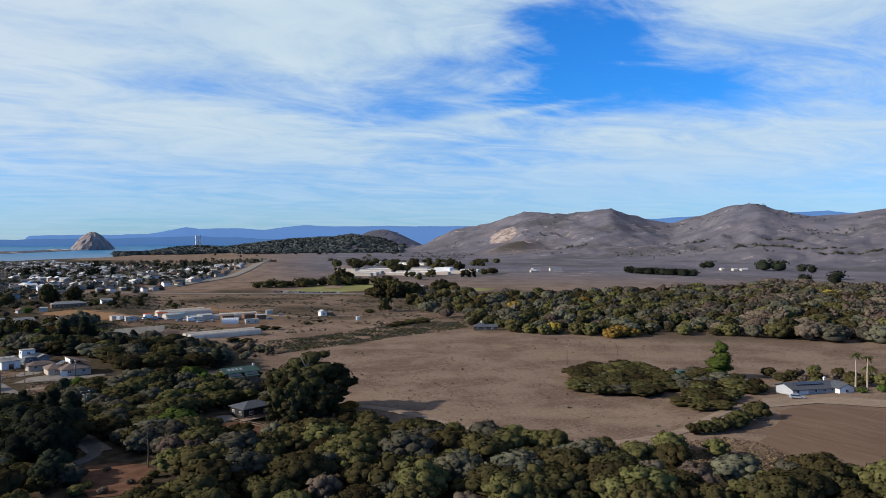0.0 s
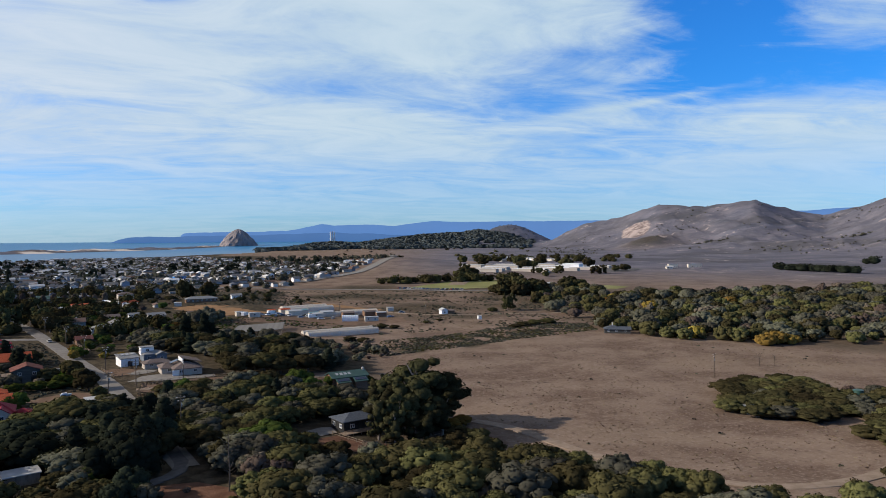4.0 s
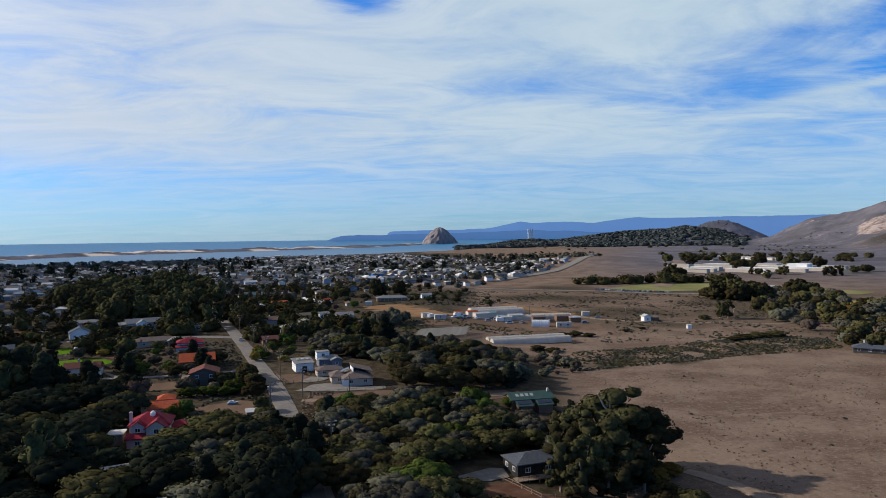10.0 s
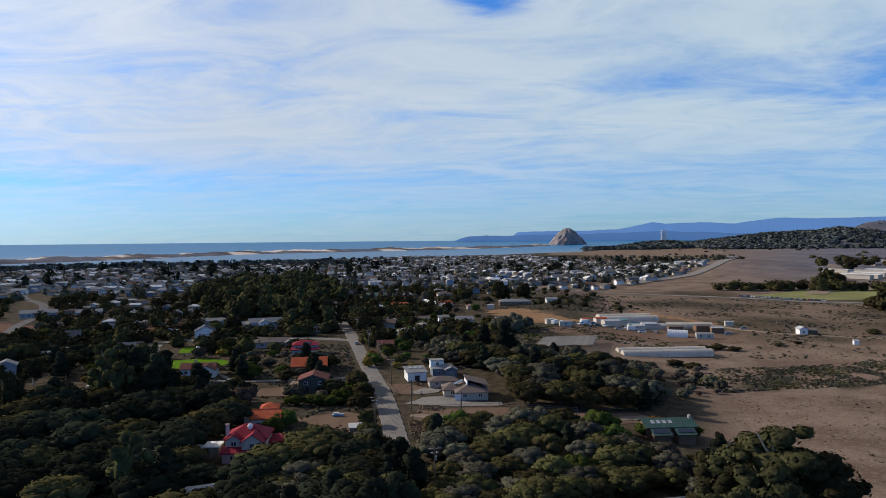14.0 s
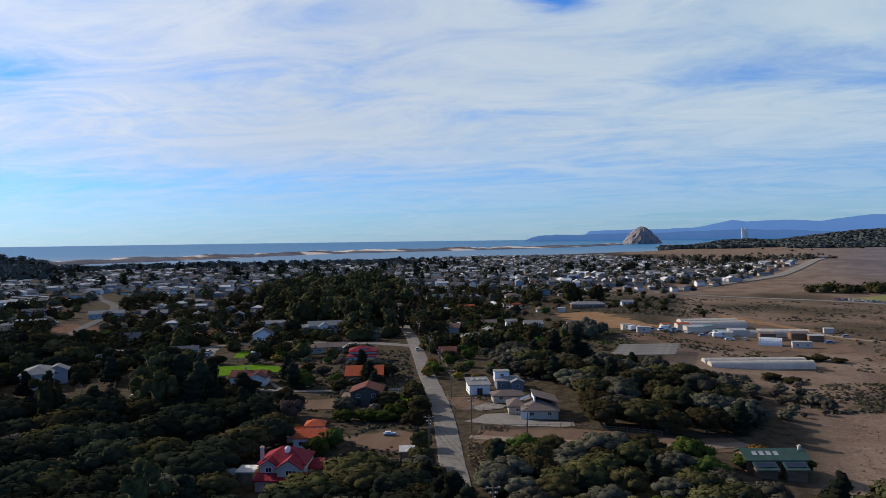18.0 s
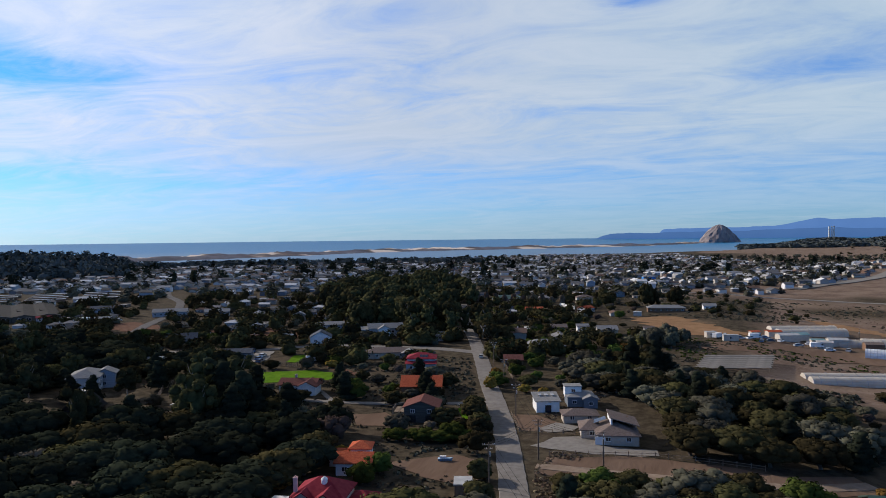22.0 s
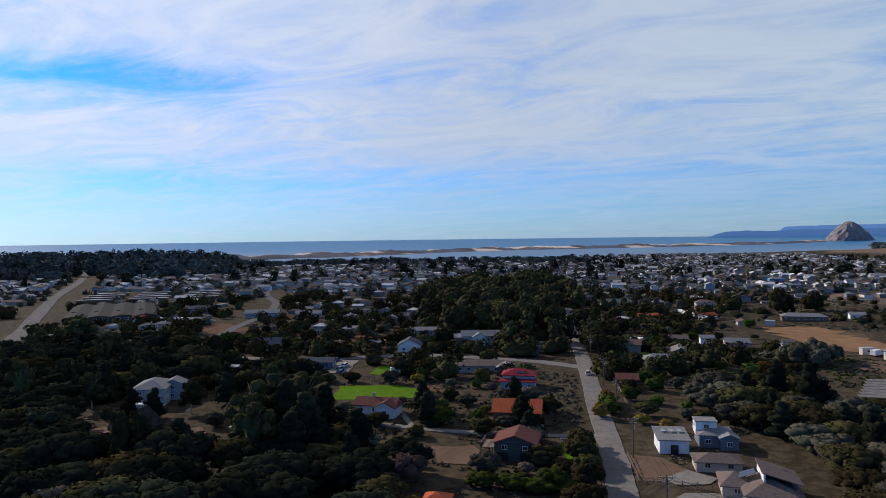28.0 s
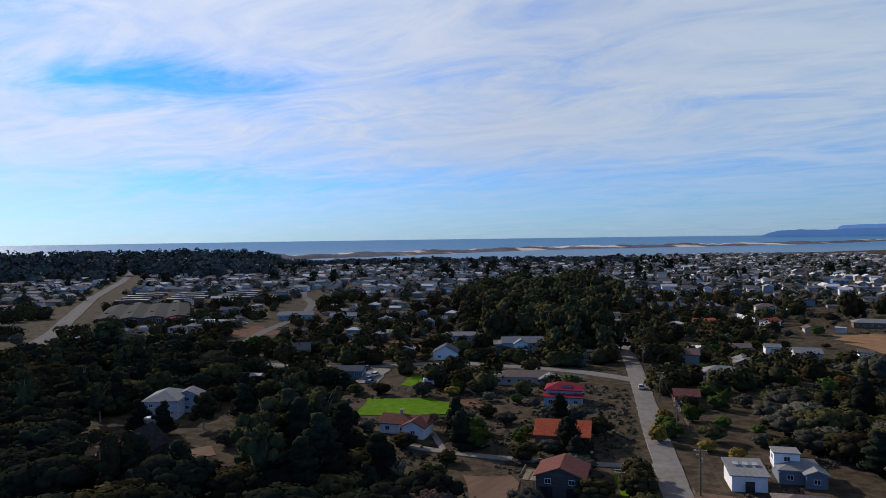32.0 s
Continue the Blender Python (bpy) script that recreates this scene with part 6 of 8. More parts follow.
# ---- vehicles, poles and small things ----
def car_prototype(van=False):
    root = new("van" if van else "car")
    L, W, H = (5.2, 2.0, 2.2) if van else (4.4, 1.78, 1.45)
    bm = bmesh.new()
    if van:
        solid(bm, [(-L / 2, -W / 2, 0.35), (L / 2, -W / 2, 0.35), (L / 2, W / 2, 0.35), (-L / 2, W / 2, 0.35)], [(-L / 2, -W / 2 + 0.05, H), (L / 2 - 1.2, -W / 2 + 0.05, H), (L / 2 - 1.2, W / 2 - 0.05, H), (-L / 2, W / 2 - 0.05, H)])
    else:
        solid(bm, [(-L / 2, -W / 2, 0.28), (L / 2, -W / 2, 0.28), (L / 2, W / 2, 0.28), (-L / 2, W / 2, 0.28)], [(-L / 2 + 0.1, -W / 2 + 0.04, 0.92), (L / 2 - 0.08, -W / 2 + 0.04, 0.82), (L / 2 - 0.08, W / 2 - 0.04, 0.82), (-L / 2 + 0.1, W / 2 - 0.04, 0.92)])
        solid(bm, [(-1.5, -0.72, 1.34), (0.55, -0.72, 1.34), (0.55, 0.72, 1.34), (-1.5, 0.72, 1.34)], [(-1.35, -0.66, H), (0.4, -0.66, H), (0.4, 0.66, H), (-1.35, 0.66, H)])
    bmesh.ops.bevel(bm, geom=list(bm.edges), offset=0.06, segments=1, affect="EDGES")
    part("body", bm, "white" if van else "carpaint", root)
    bm = bmesh.new()
    if van:
        box(bm, L / 2 - 1.25, L / 2 - 0.55, -W / 2 - 0.01, W / 2 + 0.01, 1.15, 1.75)
    else:
        solid(bm, [(-1.95, -0.82, 0.88), (1.15, -0.82, 0.84), (1.15, 0.82, 0.84), (-1.95, 0.82, 0.88)], [(-1.48, -0.7, 1.36), (0.53, -0.7, 1.36), (0.53, 0.7, 1.36), (-1.48, 0.7, 1.36)])
    part("glazing", bm, "pane", root)
    for x in (-L * 0.3, L * 0.3):
        for y in (-W / 2 + 0.1, W / 2 - 0.1):
            bm = bmesh.new()
            tube(bm, [(x, y - 0.11, 0.32), (x, y + 0.11, 0.32)], [0.32, 0.32], 12)
            w = part("wheel", bm, "black", root)
            bm = bmesh.new()
            tube(bm, [(x, y - 0.12, 0.32), (x, y + 0.12, 0.32)], [0.18, 0.18], 10)
            part("rim", bm, "chrome", w)
    return root


CARS = [(-148, 134.5, 60), (-150.5, 222, 100), (-153, 228, 100), (-147, 218, 95), (173, 35.5, -40), (-130.5, 227, 60), (-52, 282, 20), (-66, 189, 110),
        (14, 330, 10), (18, 334, 40), (22, 328, 80), (26, 333, 10), (30, 337, 60), (36, 330, 20), (40, 338, 90), (47, 327, 10), (54, 330, 70), (24, 341, 30), (8, 336, 75), (88, 330, 10), (100, 352, 0), (-163, 236, 120),
        (-58, 262, 110), (-96, 254, 30), (-305, 296, 44), (-318, 300, 130), (-298, 300, 30), (-327, 305, 44), (-75, 251, 112)]
proto = car_prototype()
tagged(proto, "parked family car on a yard or street", "car", "parked cars")
proto.matrix_basis = on_ground(*CARS[0], 0.16) @ Matrix.Scale(0.9, 4)
for x, y, a in CARS[1:]:
    copy_thing(proto, on_ground(x, y, a, 0.2))
for i in range(26):
    t = i / 25
    copy_thing(proto, on_ground(140 + 52 * t + random.uniform(-1, 1), 541 - 30 * t + random.uniform(-1.5, 1.5), 60 + random.uniform(-8, 8), 0.35))
vproto = car_prototype(True)
tagged(vproto, "white delivery van or motorhome parked in a yard", "van", "parked vans")
vproto.matrix_basis = on_ground(-130, 226, 40, 0.16)
for x, y, a in ((-161, 155, 30), (20, 338, 20), (5, 328, 60), (43, 333, 10), (-310, 302, 44)):
    copy_thing(vproto, on_ground(x, y, a, 0.2))


def pole_prototype():
    root = new("utility_pole")
    bm = bmesh.new()
    tube(bm, [(0, 0, -0.5), (0, 0, 4), (0, 0, 8.2)], [0.15, 0.13, 0.10], 8)
    part("pole", bm, "bark", root)
    for z, w in ((7.75, 1.1), (7.0, 0.7)):
        bm = bmesh.new()
        box(bm, -w, w, -0.06, 0.06, z - 0.07, z + 0.07)
        a = part("crossarm", bm, "wood", root)
        for x in (-w + 0.1, w - 0.1, 0.35 - w, w - 0.35):
            bm = bmesh.new()
            tube(bm, [(x, 0, z + 0.07), (x, 0, z + 0.16), (x, 0, z + 0.24)], [0.05, 0.06, 0.03], 6)
            part("insulator", bm, "white", a)
    bm = bmesh.new()
    tube(bm, [(0.22, 0, 5.7), (0.22, 0, 6.5)], [0.17, 0.17], 8)
    part("transformer", bm, "chrome", root)
    return root


POLES = [(-27.5, 144, 20), (-32, 126, 20), (-41, 176, 20), (-53.5, 208, 20), (-66, 238, 20), (-83, 278, 20), (-14, 139, 100), (110, 331, 80), (154, 120, 30), (-11, 89, 20), (165, 322, 80), (60, 345, 80)]
pproto = pole_prototype()
tagged(pproto, "weathered wooden utility pole with crossarms", "utility pole", "utility poles")
pproto.matrix_basis = on_ground(*POLES[0])
for x, y, a in POLES[1:]:
    copy_thing(pproto, on_ground(x, y, a))


def wires(a, b, z=7.9, sag=0.7):
    """Three slack lines between two poles."""
    root = thing("power_line", "thin dark overhead wires between poles", "wires", Matrix.Identity(4), "overhead wires")
    za, zb = float(land(*a)) + z, float(land(*b)) + z
    d = Vector((b[1] - a[1], a[0] - b[0], 0)).normalized()
    for s in (-1.0, 0.0, 1.0):
        pts = []
        for i in range(9):
            t = i / 8
            pts.append((a[0] + (b[0] - a[0]) * t + d.x * s, a[1] + (b[1] - a[1]) * t + d.y * s, za + (zb - za) * t - sag * 4 * t * (1 - t)))
        bm = bmesh.new()
        tube(bm, pts, [0.022] * 9, 4)
        part("wire", bm, "black", root)


run = [(-11, 89), (-32, 126), (-27.5, 144), (-41, 176), (-53.5, 208), (-66, 238), (-83, 278)]
for a, b in zip(run, run[1:]):
    wires(a, b)
wires((-27.5, 144), (-14, 139))


def fence(label, line, h=1.2, gap=2.4, mat="wood", rails=(0.4, 0.9)):
    root = thing("fence", label, "fence", Matrix.Identity(4), "garden fences")
    for (x0, y0), (x1, y1) in zip(line, line[1:]):
        L = math.hypot(x1 - x0, y1 - y0)
        n = max(1, int(L / gap))
        a = math.degrees(math.atan2(y1 - y0, x1 - x0))
        for i in range(n + 1):
            x, y = x0 + (x1 - x0) * i / n, y0 + (y1 - y0) * i / n
            bm = bmesh.new()
            box(bm, -0.06, 0.06, -0.06, 0.06, -0.3, h)
            part("post", bm, mat, root, m=on_ground(x, y, a))
        for z in rails:
            bm = bmesh.new()
            p = [(x0 + (x1 - x0) * i / n, y0 + (y1 - y0) * i / n) for i in range(n + 1)]
            tube(bm, [(x, y, float(land(x, y)) + z) for x, y in p], [0.05] * (n + 1), 4)
            part("rail", bm, mat, root)


fence("pale timber fence round a small lawn", [(-57.6, 179.6), (-51.3, 181.8), (-46.2, 167), (-43.6, 158)], mat="white")
fence("low timber fence round a garden bed", [(-42.5, 177), (-36.4, 162.4), (-24, 163.2)])
fence("wire fence along a grass strip", [(-26, 147), (-6, 153.2), (14, 153.6)])
fence("tall timber fence beside gardens", [(-139, 160), (-148, 172), (-152, 186)], h=1.8, rails=(0.3, 0.7, 1.1, 1.5))
fence("timber fence along the drive", [(-147, 217), (-131, 214), (-129, 228)], h=1.6, rails=(0.3, 0.7, 1.1, 1.4))
fence("timber fence along the street", [(-53, 216), (-62, 238), (-70, 256)], h=1.5, rails=(0.3, 0.7, 1.1))
fence("pale rail terraces below a house", [(22, 80), (28, 72), (40, 73), (48, 80)], h=1.0)


def water_tank(x, y, r, h, label, mat):
    t = thing("water_tank", label, "tank", on_ground(x, y))
    bm = bmesh.new()
    tube(bm, [(0, 0, -0.3), (0, 0, h)], [r, r], 20)
    part("shell", bm, mat, t)
    bm = bmesh.new()
    tube(bm, [(0, 0, h), (0, 0, h + r * 0.12), (0, 0, h + r * 0.2)], [r * 1.02, r * 0.6, 0.1], 20)
    part("lid", bm, mat, t)


water_tank(171, 79, 1.4, 3.0, "dark green plastic water tank in a thicket", "r_green")
water_tank(285, 1240, 11, 9, "large grey-green water tank above the town", "shadecloth")
t = thing("garden_sculpture", "pale weathered boat frame lying in a yard", "boat", on_ground(-45, 137.5, 20) @ Matrix.Scale(0.7, 4))
bm = bmesh.new()
solid(bm, [(-1.6, -0.3, 0.0), (1.3, -0.3, 0.0), (2.0, 0, 0.0), (1.3, 0.3, 0.0), (-1.6, 0.3, 0.0)], [(-1.8, -0.8, 0.9), (1.5, -0.75, 0.9), (2.6, 0, 1.1), (1.5, 0.75, 0.9), (-1.8, 0.8, 0.9)])
part("hull", bm, "bluefilm", t)
bm = bmesh.new()
box(bm, -1.2, 0.6, -0.5, 0.5, 0.9, 1.5)
part("cabin", bm, "white", t)


# ---- the rock in the sea and the three chimneys ----
def sea_rock():
    rs = np.random.RandomState(4)
    n, k = 26, 44
    v, q = [], []
    base = float(sea_level(4000.0)) - 3
    hgt = 92 - base
    for i in range(n + 1):
        t = i / n
        for j in range(k):
            a = 6.2832 * j / k
            rad = 100 * max(0.0, 1 - t ** 1.15) ** 0.62 * (1.0 + 0.10 * math.sin(3 * a + 1) * (1 - t) + 0.045 * math.sin(9 * a + 7 * t) + 0.03 * math.sin(17 * a - 11 * t)) + 0.5
            rad *= 1 + 0.03 * noise.noise(Vector((math.cos(a) * 3, math.sin(a) * 3, t * 6)))
            z = base + hgt * t + 4 * noise.noise(Vector((math.cos(a) * 4, math.sin(a) * 4, t * 9))) * (1 - t)
            v.append((rad * math.cos(a) - 4 + 6 * t, 4000 + rad * math.sin(a), z))
        if i:
            for j in range(k):
                q.append(((i - 1) * k + j, (i - 1) * k + (j + 1) % k, i * k + (j + 1) % k, i * k + j))
    me = quads("sea_rock", v, q)
    me.materials.append(M["rockface"])
    tagged(new("sea_rock", me), "steep brown volcanic rock dome standing in the sea", "rock")


sea_rock()
for a in (7.31, 7.47, 7.62):
    x, y = 3700 * math.sin(radians(a)), 3700 * math.cos(radians(a))
    t = thing("smokestack", "tall pale power-station chimney on the coast", "chimney", pose(x, y, 0), "power-station chimneys")
    bm = bmesh.new()
    tube(bm, [(0, 0, -12), (0, 0, 40), (0, 0, 71)], [4.2, 3.8, 3.4], 12)
    part("shaft", bm, "white", t)
    bm = bmesh.new()
    tube(bm, [(0, 0, 71), (0, 0, 72.5)], [3.6, 3.6], 12)
    part("rim", bm, "greywall", t)


# ---- trees near the camera's way, each one a thing ----
tree_set("oak", "oak", "oak", "bark", 950, 0.028, 5, 1)
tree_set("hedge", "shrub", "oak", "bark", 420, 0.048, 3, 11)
tree_set("willow", "shrub", "willow", "bark", 900, 0.029, 5, 21)
tree_set("olive", "shrub", "olive", "bark", 850, 0.029, 4, 41)
tree_set("euc", "euc", "euc", "pale_bark", 2000, 0.0195, 4, 61)
# oak crowns in the darkened leaf colour: backlit shade put into the colour
tree_set("cyp", "oak", "pine", "bark", 950, 0.028, 4, 161)
tree_set("conifer", "pine", "bright", "bark", 1200, 0.026, 2, 181)
tree_set("pine", "pine", "pine", "bark", 1000, 0.028, 4, 81)
tree_set("gold", "shrub", "gold", "bark", 1000, 0.034, 2, 101)
tree_set("bright", "shrub", "bright", "bark", 1000, 0.034, 2, 121)
tree_set("russet", "shrub", "russet", "bark", 500, 0.030, 2, 141)
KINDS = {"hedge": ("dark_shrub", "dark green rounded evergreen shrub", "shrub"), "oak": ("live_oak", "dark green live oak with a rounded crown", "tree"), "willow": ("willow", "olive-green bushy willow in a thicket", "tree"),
         "olive": ("scrub_oak", "grey-green scrub oak with dense foliage", "tree"), "euc": ("eucalyptus", "tall dark eucalyptus with ragged foliage", "tree"),
         "pine": ("cypress", "dark green broad cypress tree", "tree"), "cyp": ("old_cypress", "domed oak, leaves darkened for backlight", "tree"), "conifer": ("conifer", "fresh green pyramid-shaped conifer beside the ranch", "tree"), "gold": ("autumn_shrub", "yellow-leaved shrub in autumn colour", "shrub"),
         "bright": ("garden_shrub", "fresh green leafy garden shrub", "shrub"), "russet": ("bare_shrub", "grey-brown leafless twiggy shrub", "shrub")}
rt = random.Random(7)


def plant(key, x, y, h, w=None):
    n, lb, c = KINDS[key]
    tree(n, lb, c, key, x, y, h, w, group=n.replace("_", " ") + " trees", rnd=rt)


JOINED = {}


def wood(poly, gap, mix, h0, h1, wide=1.15, far_off=False):
    for x, y in scatter(poly, gap, rt, AVOID):
        k = rt.choices([m[0] for m in mix], [m[1] for m in mix])[0]
        h = rt.uniform(h0, h1)
        if far_off:
            if k == "euc":
                h *= 1.6
            JOINED.setdefault(k, []).append((x, y, h, h * wide * rt.uniform(0.9, 1.15)))
        elif k == "euc":
            plant(k, x, y, h * 1.7, h * 1.4)
        elif k == "pine":
            plant(k, x, y, h * 1.2, h * 1.35)
        elif k == "russet":
            plant(k, x, y, h * 0.8, h * 0.9)
        else:
            plant(k, x, y, h, h * wide * rt.uniform(0.9, 1.15))


# thicket below the camera
wood([(-30, 30), (10, 12), (42, -4), (74, -20), (112, -40), (119, -32), (101, -19), (88, -9), (76, -5), (72, 13), (64, 27), (60, 42), (56, 55), (42, 53), (30, 50), (17, 45), (8, 34), (0, 22), (-14, 24), (-24, 36)], 4.4,
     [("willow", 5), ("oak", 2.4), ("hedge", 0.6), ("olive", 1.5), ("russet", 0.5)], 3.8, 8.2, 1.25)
# wood between the street and the field
wood([(-17, 112), (-19, 133), (-8, 133), (18, 137), (24, 132), (26, 128), (44, 129), (46, 112), (40, 99), (34, 100), (20, 94), (6, 82), (8, 70), (12, 62), (4, 58), (-2, 62), (-6, 72), (-10, 82)], 4.6,
     [("oak", 3.6), ("olive", 3.2), ("willow", 1.2), ("pine", 0.6), ("bright", 0.3)], 4.0, 6.0, 1.45)
wood([(0, 157), (17, 155), (33, 162), (36, 177), (38, 205), (30, 216), (8, 226), (-14, 245), (-30, 250), (-42, 236), (-36, 214), (-18, 202), (-8, 190), (-2, 178)], 5.6,
     [("oak", 4), ("olive", 2.4), ("pine", 0.9)], 4.8, 7.4, 1.4)
wood([(35, 170), (34, 211), (55, 232), (62, 205), (50, 184)], 5.2, [("olive", 4), ("russet", 2), ("oak", 1)], 1.8, 3.6, 1.4)
wood([(-20, 36), (-13, 40), (-13, 52), (-18, 56), (-26, 60)], 4.5, [("willow", 3), ("hedge", 2), ("olive", 2), ("russet", 0.6)], 3.2, 5.2, 1.3)
wood([(3, 40), (20, 48), (10, 58), (2, 66), (-2, 60), (2, 50)], 4.3, [("willow", 3), ("hedge", 1), ("olive", 2), ("russet", 1.2)], 4.0, 6.2, 1.3)
wood([(-52, 48), (-34, 40), (-22, 46), (-28, 58), (-44, 62)], 4.6, [("hedge", 2), ("willow", 2), ("olive", 1.5)], 3.0, 4.8, 1.3)
# oaks west of the street
wood([(-44, 96), (-28, 115), (-24, 103), (-17, 88), (-11, 71), (-24, 60), (-46, 64)], 4.6, [("oak", 4), ("cyp", 2.5), ("olive", 1.0), ("pine", 0.4)], 5.0, 7.6, 1.5)
wood([(-130, 98), (-100, 68), (-72, 58), (-50, 62), (-52, 86), (-64, 95), (-69, 108), (-64, 118), (-63, 138), (-76, 149), (-95, 150), (-100, 140), (-112, 132)], 5.4,
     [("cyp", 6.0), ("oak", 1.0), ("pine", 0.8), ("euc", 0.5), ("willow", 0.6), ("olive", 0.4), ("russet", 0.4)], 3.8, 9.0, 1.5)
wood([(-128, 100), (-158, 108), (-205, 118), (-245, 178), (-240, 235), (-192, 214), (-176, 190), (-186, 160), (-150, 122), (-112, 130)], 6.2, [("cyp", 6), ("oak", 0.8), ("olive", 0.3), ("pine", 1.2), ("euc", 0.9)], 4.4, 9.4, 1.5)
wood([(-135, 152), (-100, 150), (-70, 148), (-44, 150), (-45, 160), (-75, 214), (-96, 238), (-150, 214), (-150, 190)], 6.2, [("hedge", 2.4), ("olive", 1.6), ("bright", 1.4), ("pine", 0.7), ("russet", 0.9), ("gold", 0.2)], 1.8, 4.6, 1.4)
wood([(-62, 226), (-46, 196), (-41, 190), (-30, 206), (-36, 240), (-40, 270), (-75, 300), (-82, 290)], 7.0, [("oak", 3), ("bright", 1.4), ("gold", 0.6), ("olive", 1.2), ("pine", 0.4)], 2.2, 5.0, 1.35)
wood([(-110, 254), (-160, 240), (-240, 235), (-250, 260), (-200, 275), (-150, 300), (-118, 300)], 6.2, [("oak", 4), ("bright", 0.5), ("pine", 1.0)], 3.4, 6.8, 1.2, True)
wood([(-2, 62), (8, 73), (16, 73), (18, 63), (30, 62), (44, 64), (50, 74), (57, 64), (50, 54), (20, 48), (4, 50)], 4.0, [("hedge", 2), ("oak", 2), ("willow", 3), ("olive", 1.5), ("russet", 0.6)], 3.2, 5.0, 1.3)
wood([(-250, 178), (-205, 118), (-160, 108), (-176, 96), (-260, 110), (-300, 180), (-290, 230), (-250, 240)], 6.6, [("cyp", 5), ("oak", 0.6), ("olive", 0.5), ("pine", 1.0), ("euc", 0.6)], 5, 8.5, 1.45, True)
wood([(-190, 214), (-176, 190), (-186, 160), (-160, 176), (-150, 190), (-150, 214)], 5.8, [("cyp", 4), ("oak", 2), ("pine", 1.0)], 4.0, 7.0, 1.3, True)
for x, y, h, w in ((-18.5, 86, 7.5, 8), (-20, 93, 8, 9), (-24.5, 101, 7.5, 9), (-16.5, 79, 7, 8), (-13, 72, 6, 8), (-23, 88, 7, 8), (-8.5, 84, 5, 6), (-6, 78, 5, 6)):
    plant("oak" if h < 7.2 else "pine", x, y, h, w)
for x, y, h in ((-83, 287, 9), (-87, 296, 10), (-84, 305, 9), (-91, 303, 11), (-93, 312, 12), (-104, 297, 12), (-108, 306, 14), (-103, 314, 12), (-112, 316, 15), (-101, 326, 13), (-116, 301, 13), (-118, 311, 15), (-124, 318, 16), (-79, 294, 8), (-76, 302, 7), (-111, 288, 9), (-120, 292, 11), (-128, 306, 15)):
    plant("oak" if h < 11 else "euc", x, y, h, h * (1.05 if h < 11 else 0.95))
wood([(-80, 300), (-70, 292), (-45, 290), (-20, 272), (-16, 300), (-28, 350), (-58, 372), (-98, 396), (-104, 345)], 8.5, [("oak", 2.6), ("olive", 2.6), ("bright", 1.4), ("gold", 0.5), ("hedge", 1.0), ("russet", 0.8)], 1.6, 4.2, 1.45)
wood([(-100, 400), (-58, 376), (-40, 385), (-30, 440), (-60, 470), (-130, 450)], 11.0, [("oak", 3), ("olive", 2), ("russet", 1.2), ("bright", 0.6)], 1.8, 4.5, 1.4)
for i in range(11):
    plant("russet", -150 + 6.5 * i, 452 - 1.2 * i, rt.uniform(7, 9), rt.uniform(3.0, 4.0))
for x, y, h in ((-18, 300, 8), (-14, 306, 9), (-20, 312, 7), (-12, 298, 7), (-23, 303, 6), (-8, 312, 6)):
    plant("olive", x, y, h, h)
plant("conifer", 186, 75, 13, 14)
for x, y, h in ((-17, 57, 9), (-18, 63, 10), (-19, 69, 10), (-15.5, 74, 9), (-22, 58, 8), (-16, 48, 6), (-17, 42, 5.5)):
    plant("cyp", x, y, h, h)
for x, y, h in ((-8, 35, 1.2), (-3.5, 38, 1.0), (-10.5, 39, 1.4), (-1, 36, 1.6), (-7, 48, 0.9), (-12, 36, 2.0), (0.5, 40, 1.4)):
    plant("willow" if h > 1.3 else "russet", x, y, h, h * 1.6)
# named large trees
for x, y, h, w in ((44.5, 91, 16.5, 24), (39, 92, 13.0, 19), (50.5, 92, 13.5, 19), (40, 85, 9, 14), (48, 96, 11, 16), (46, 84, 8, 13), (36.5, 88.5, 11.5, 13), (37, 84, 8, 9), (32, 76.5, 9.5, 9), (36.5, 77, 11, 11), (41.5, 81, 14, 16), (35, 72.5, 7.5, 8), (42, 74, 8, 10), (48, 80, 10, 13)):
    plant("euc", x, y, h, w)
for x, y, h in ((-105, 137, 13), (-99, 145, 14), (-108, 150, 15), (-96, 138, 12), (-112, 160, 14), (-140, 180, 11), (-146, 186, 11), (-152, 196, 10), (-118, 156, 14), (-103, 156, 13), (-112, 141, 13), (-116, 148, 14), (-122, 163, 12), (-127, 172, 10), (-150, 160, 9), (-154, 152, 8), (-160, 150, 8), (-176, 150, 10), (-182, 158, 11), (-150, 172, 9), (-157, 179, 10), (-184, 172, 9), (-130, 130, 9), (-124, 124, 9), (-118, 130, 10), (-148, 122, 9)):
    plant("euc" if rt.random() < 0.55 else "pine", x, y, h, h * 1.0)
for x, y, h, w in ((-17, 66, 9, 8), (-21, 62, 9, 9), (-23, 71, 10, 9), (-15, 60, 8, 7), (-28, 66, 9, 8), (-18, 92, 9, 9), (-14, 86, 9, 9), (-77, 199, 9, 8), (-69, 186, 8, 8), (-96, 186, 9, 9), (-71, 188, 7, 6), (-90, 178, 8, 9), (-64, 178, 7, 8), (42, 122, 7, 8), (-20, 236, 12, 10), (-12, 228, 13, 11)):
    plant("pine", x, y, h, w)
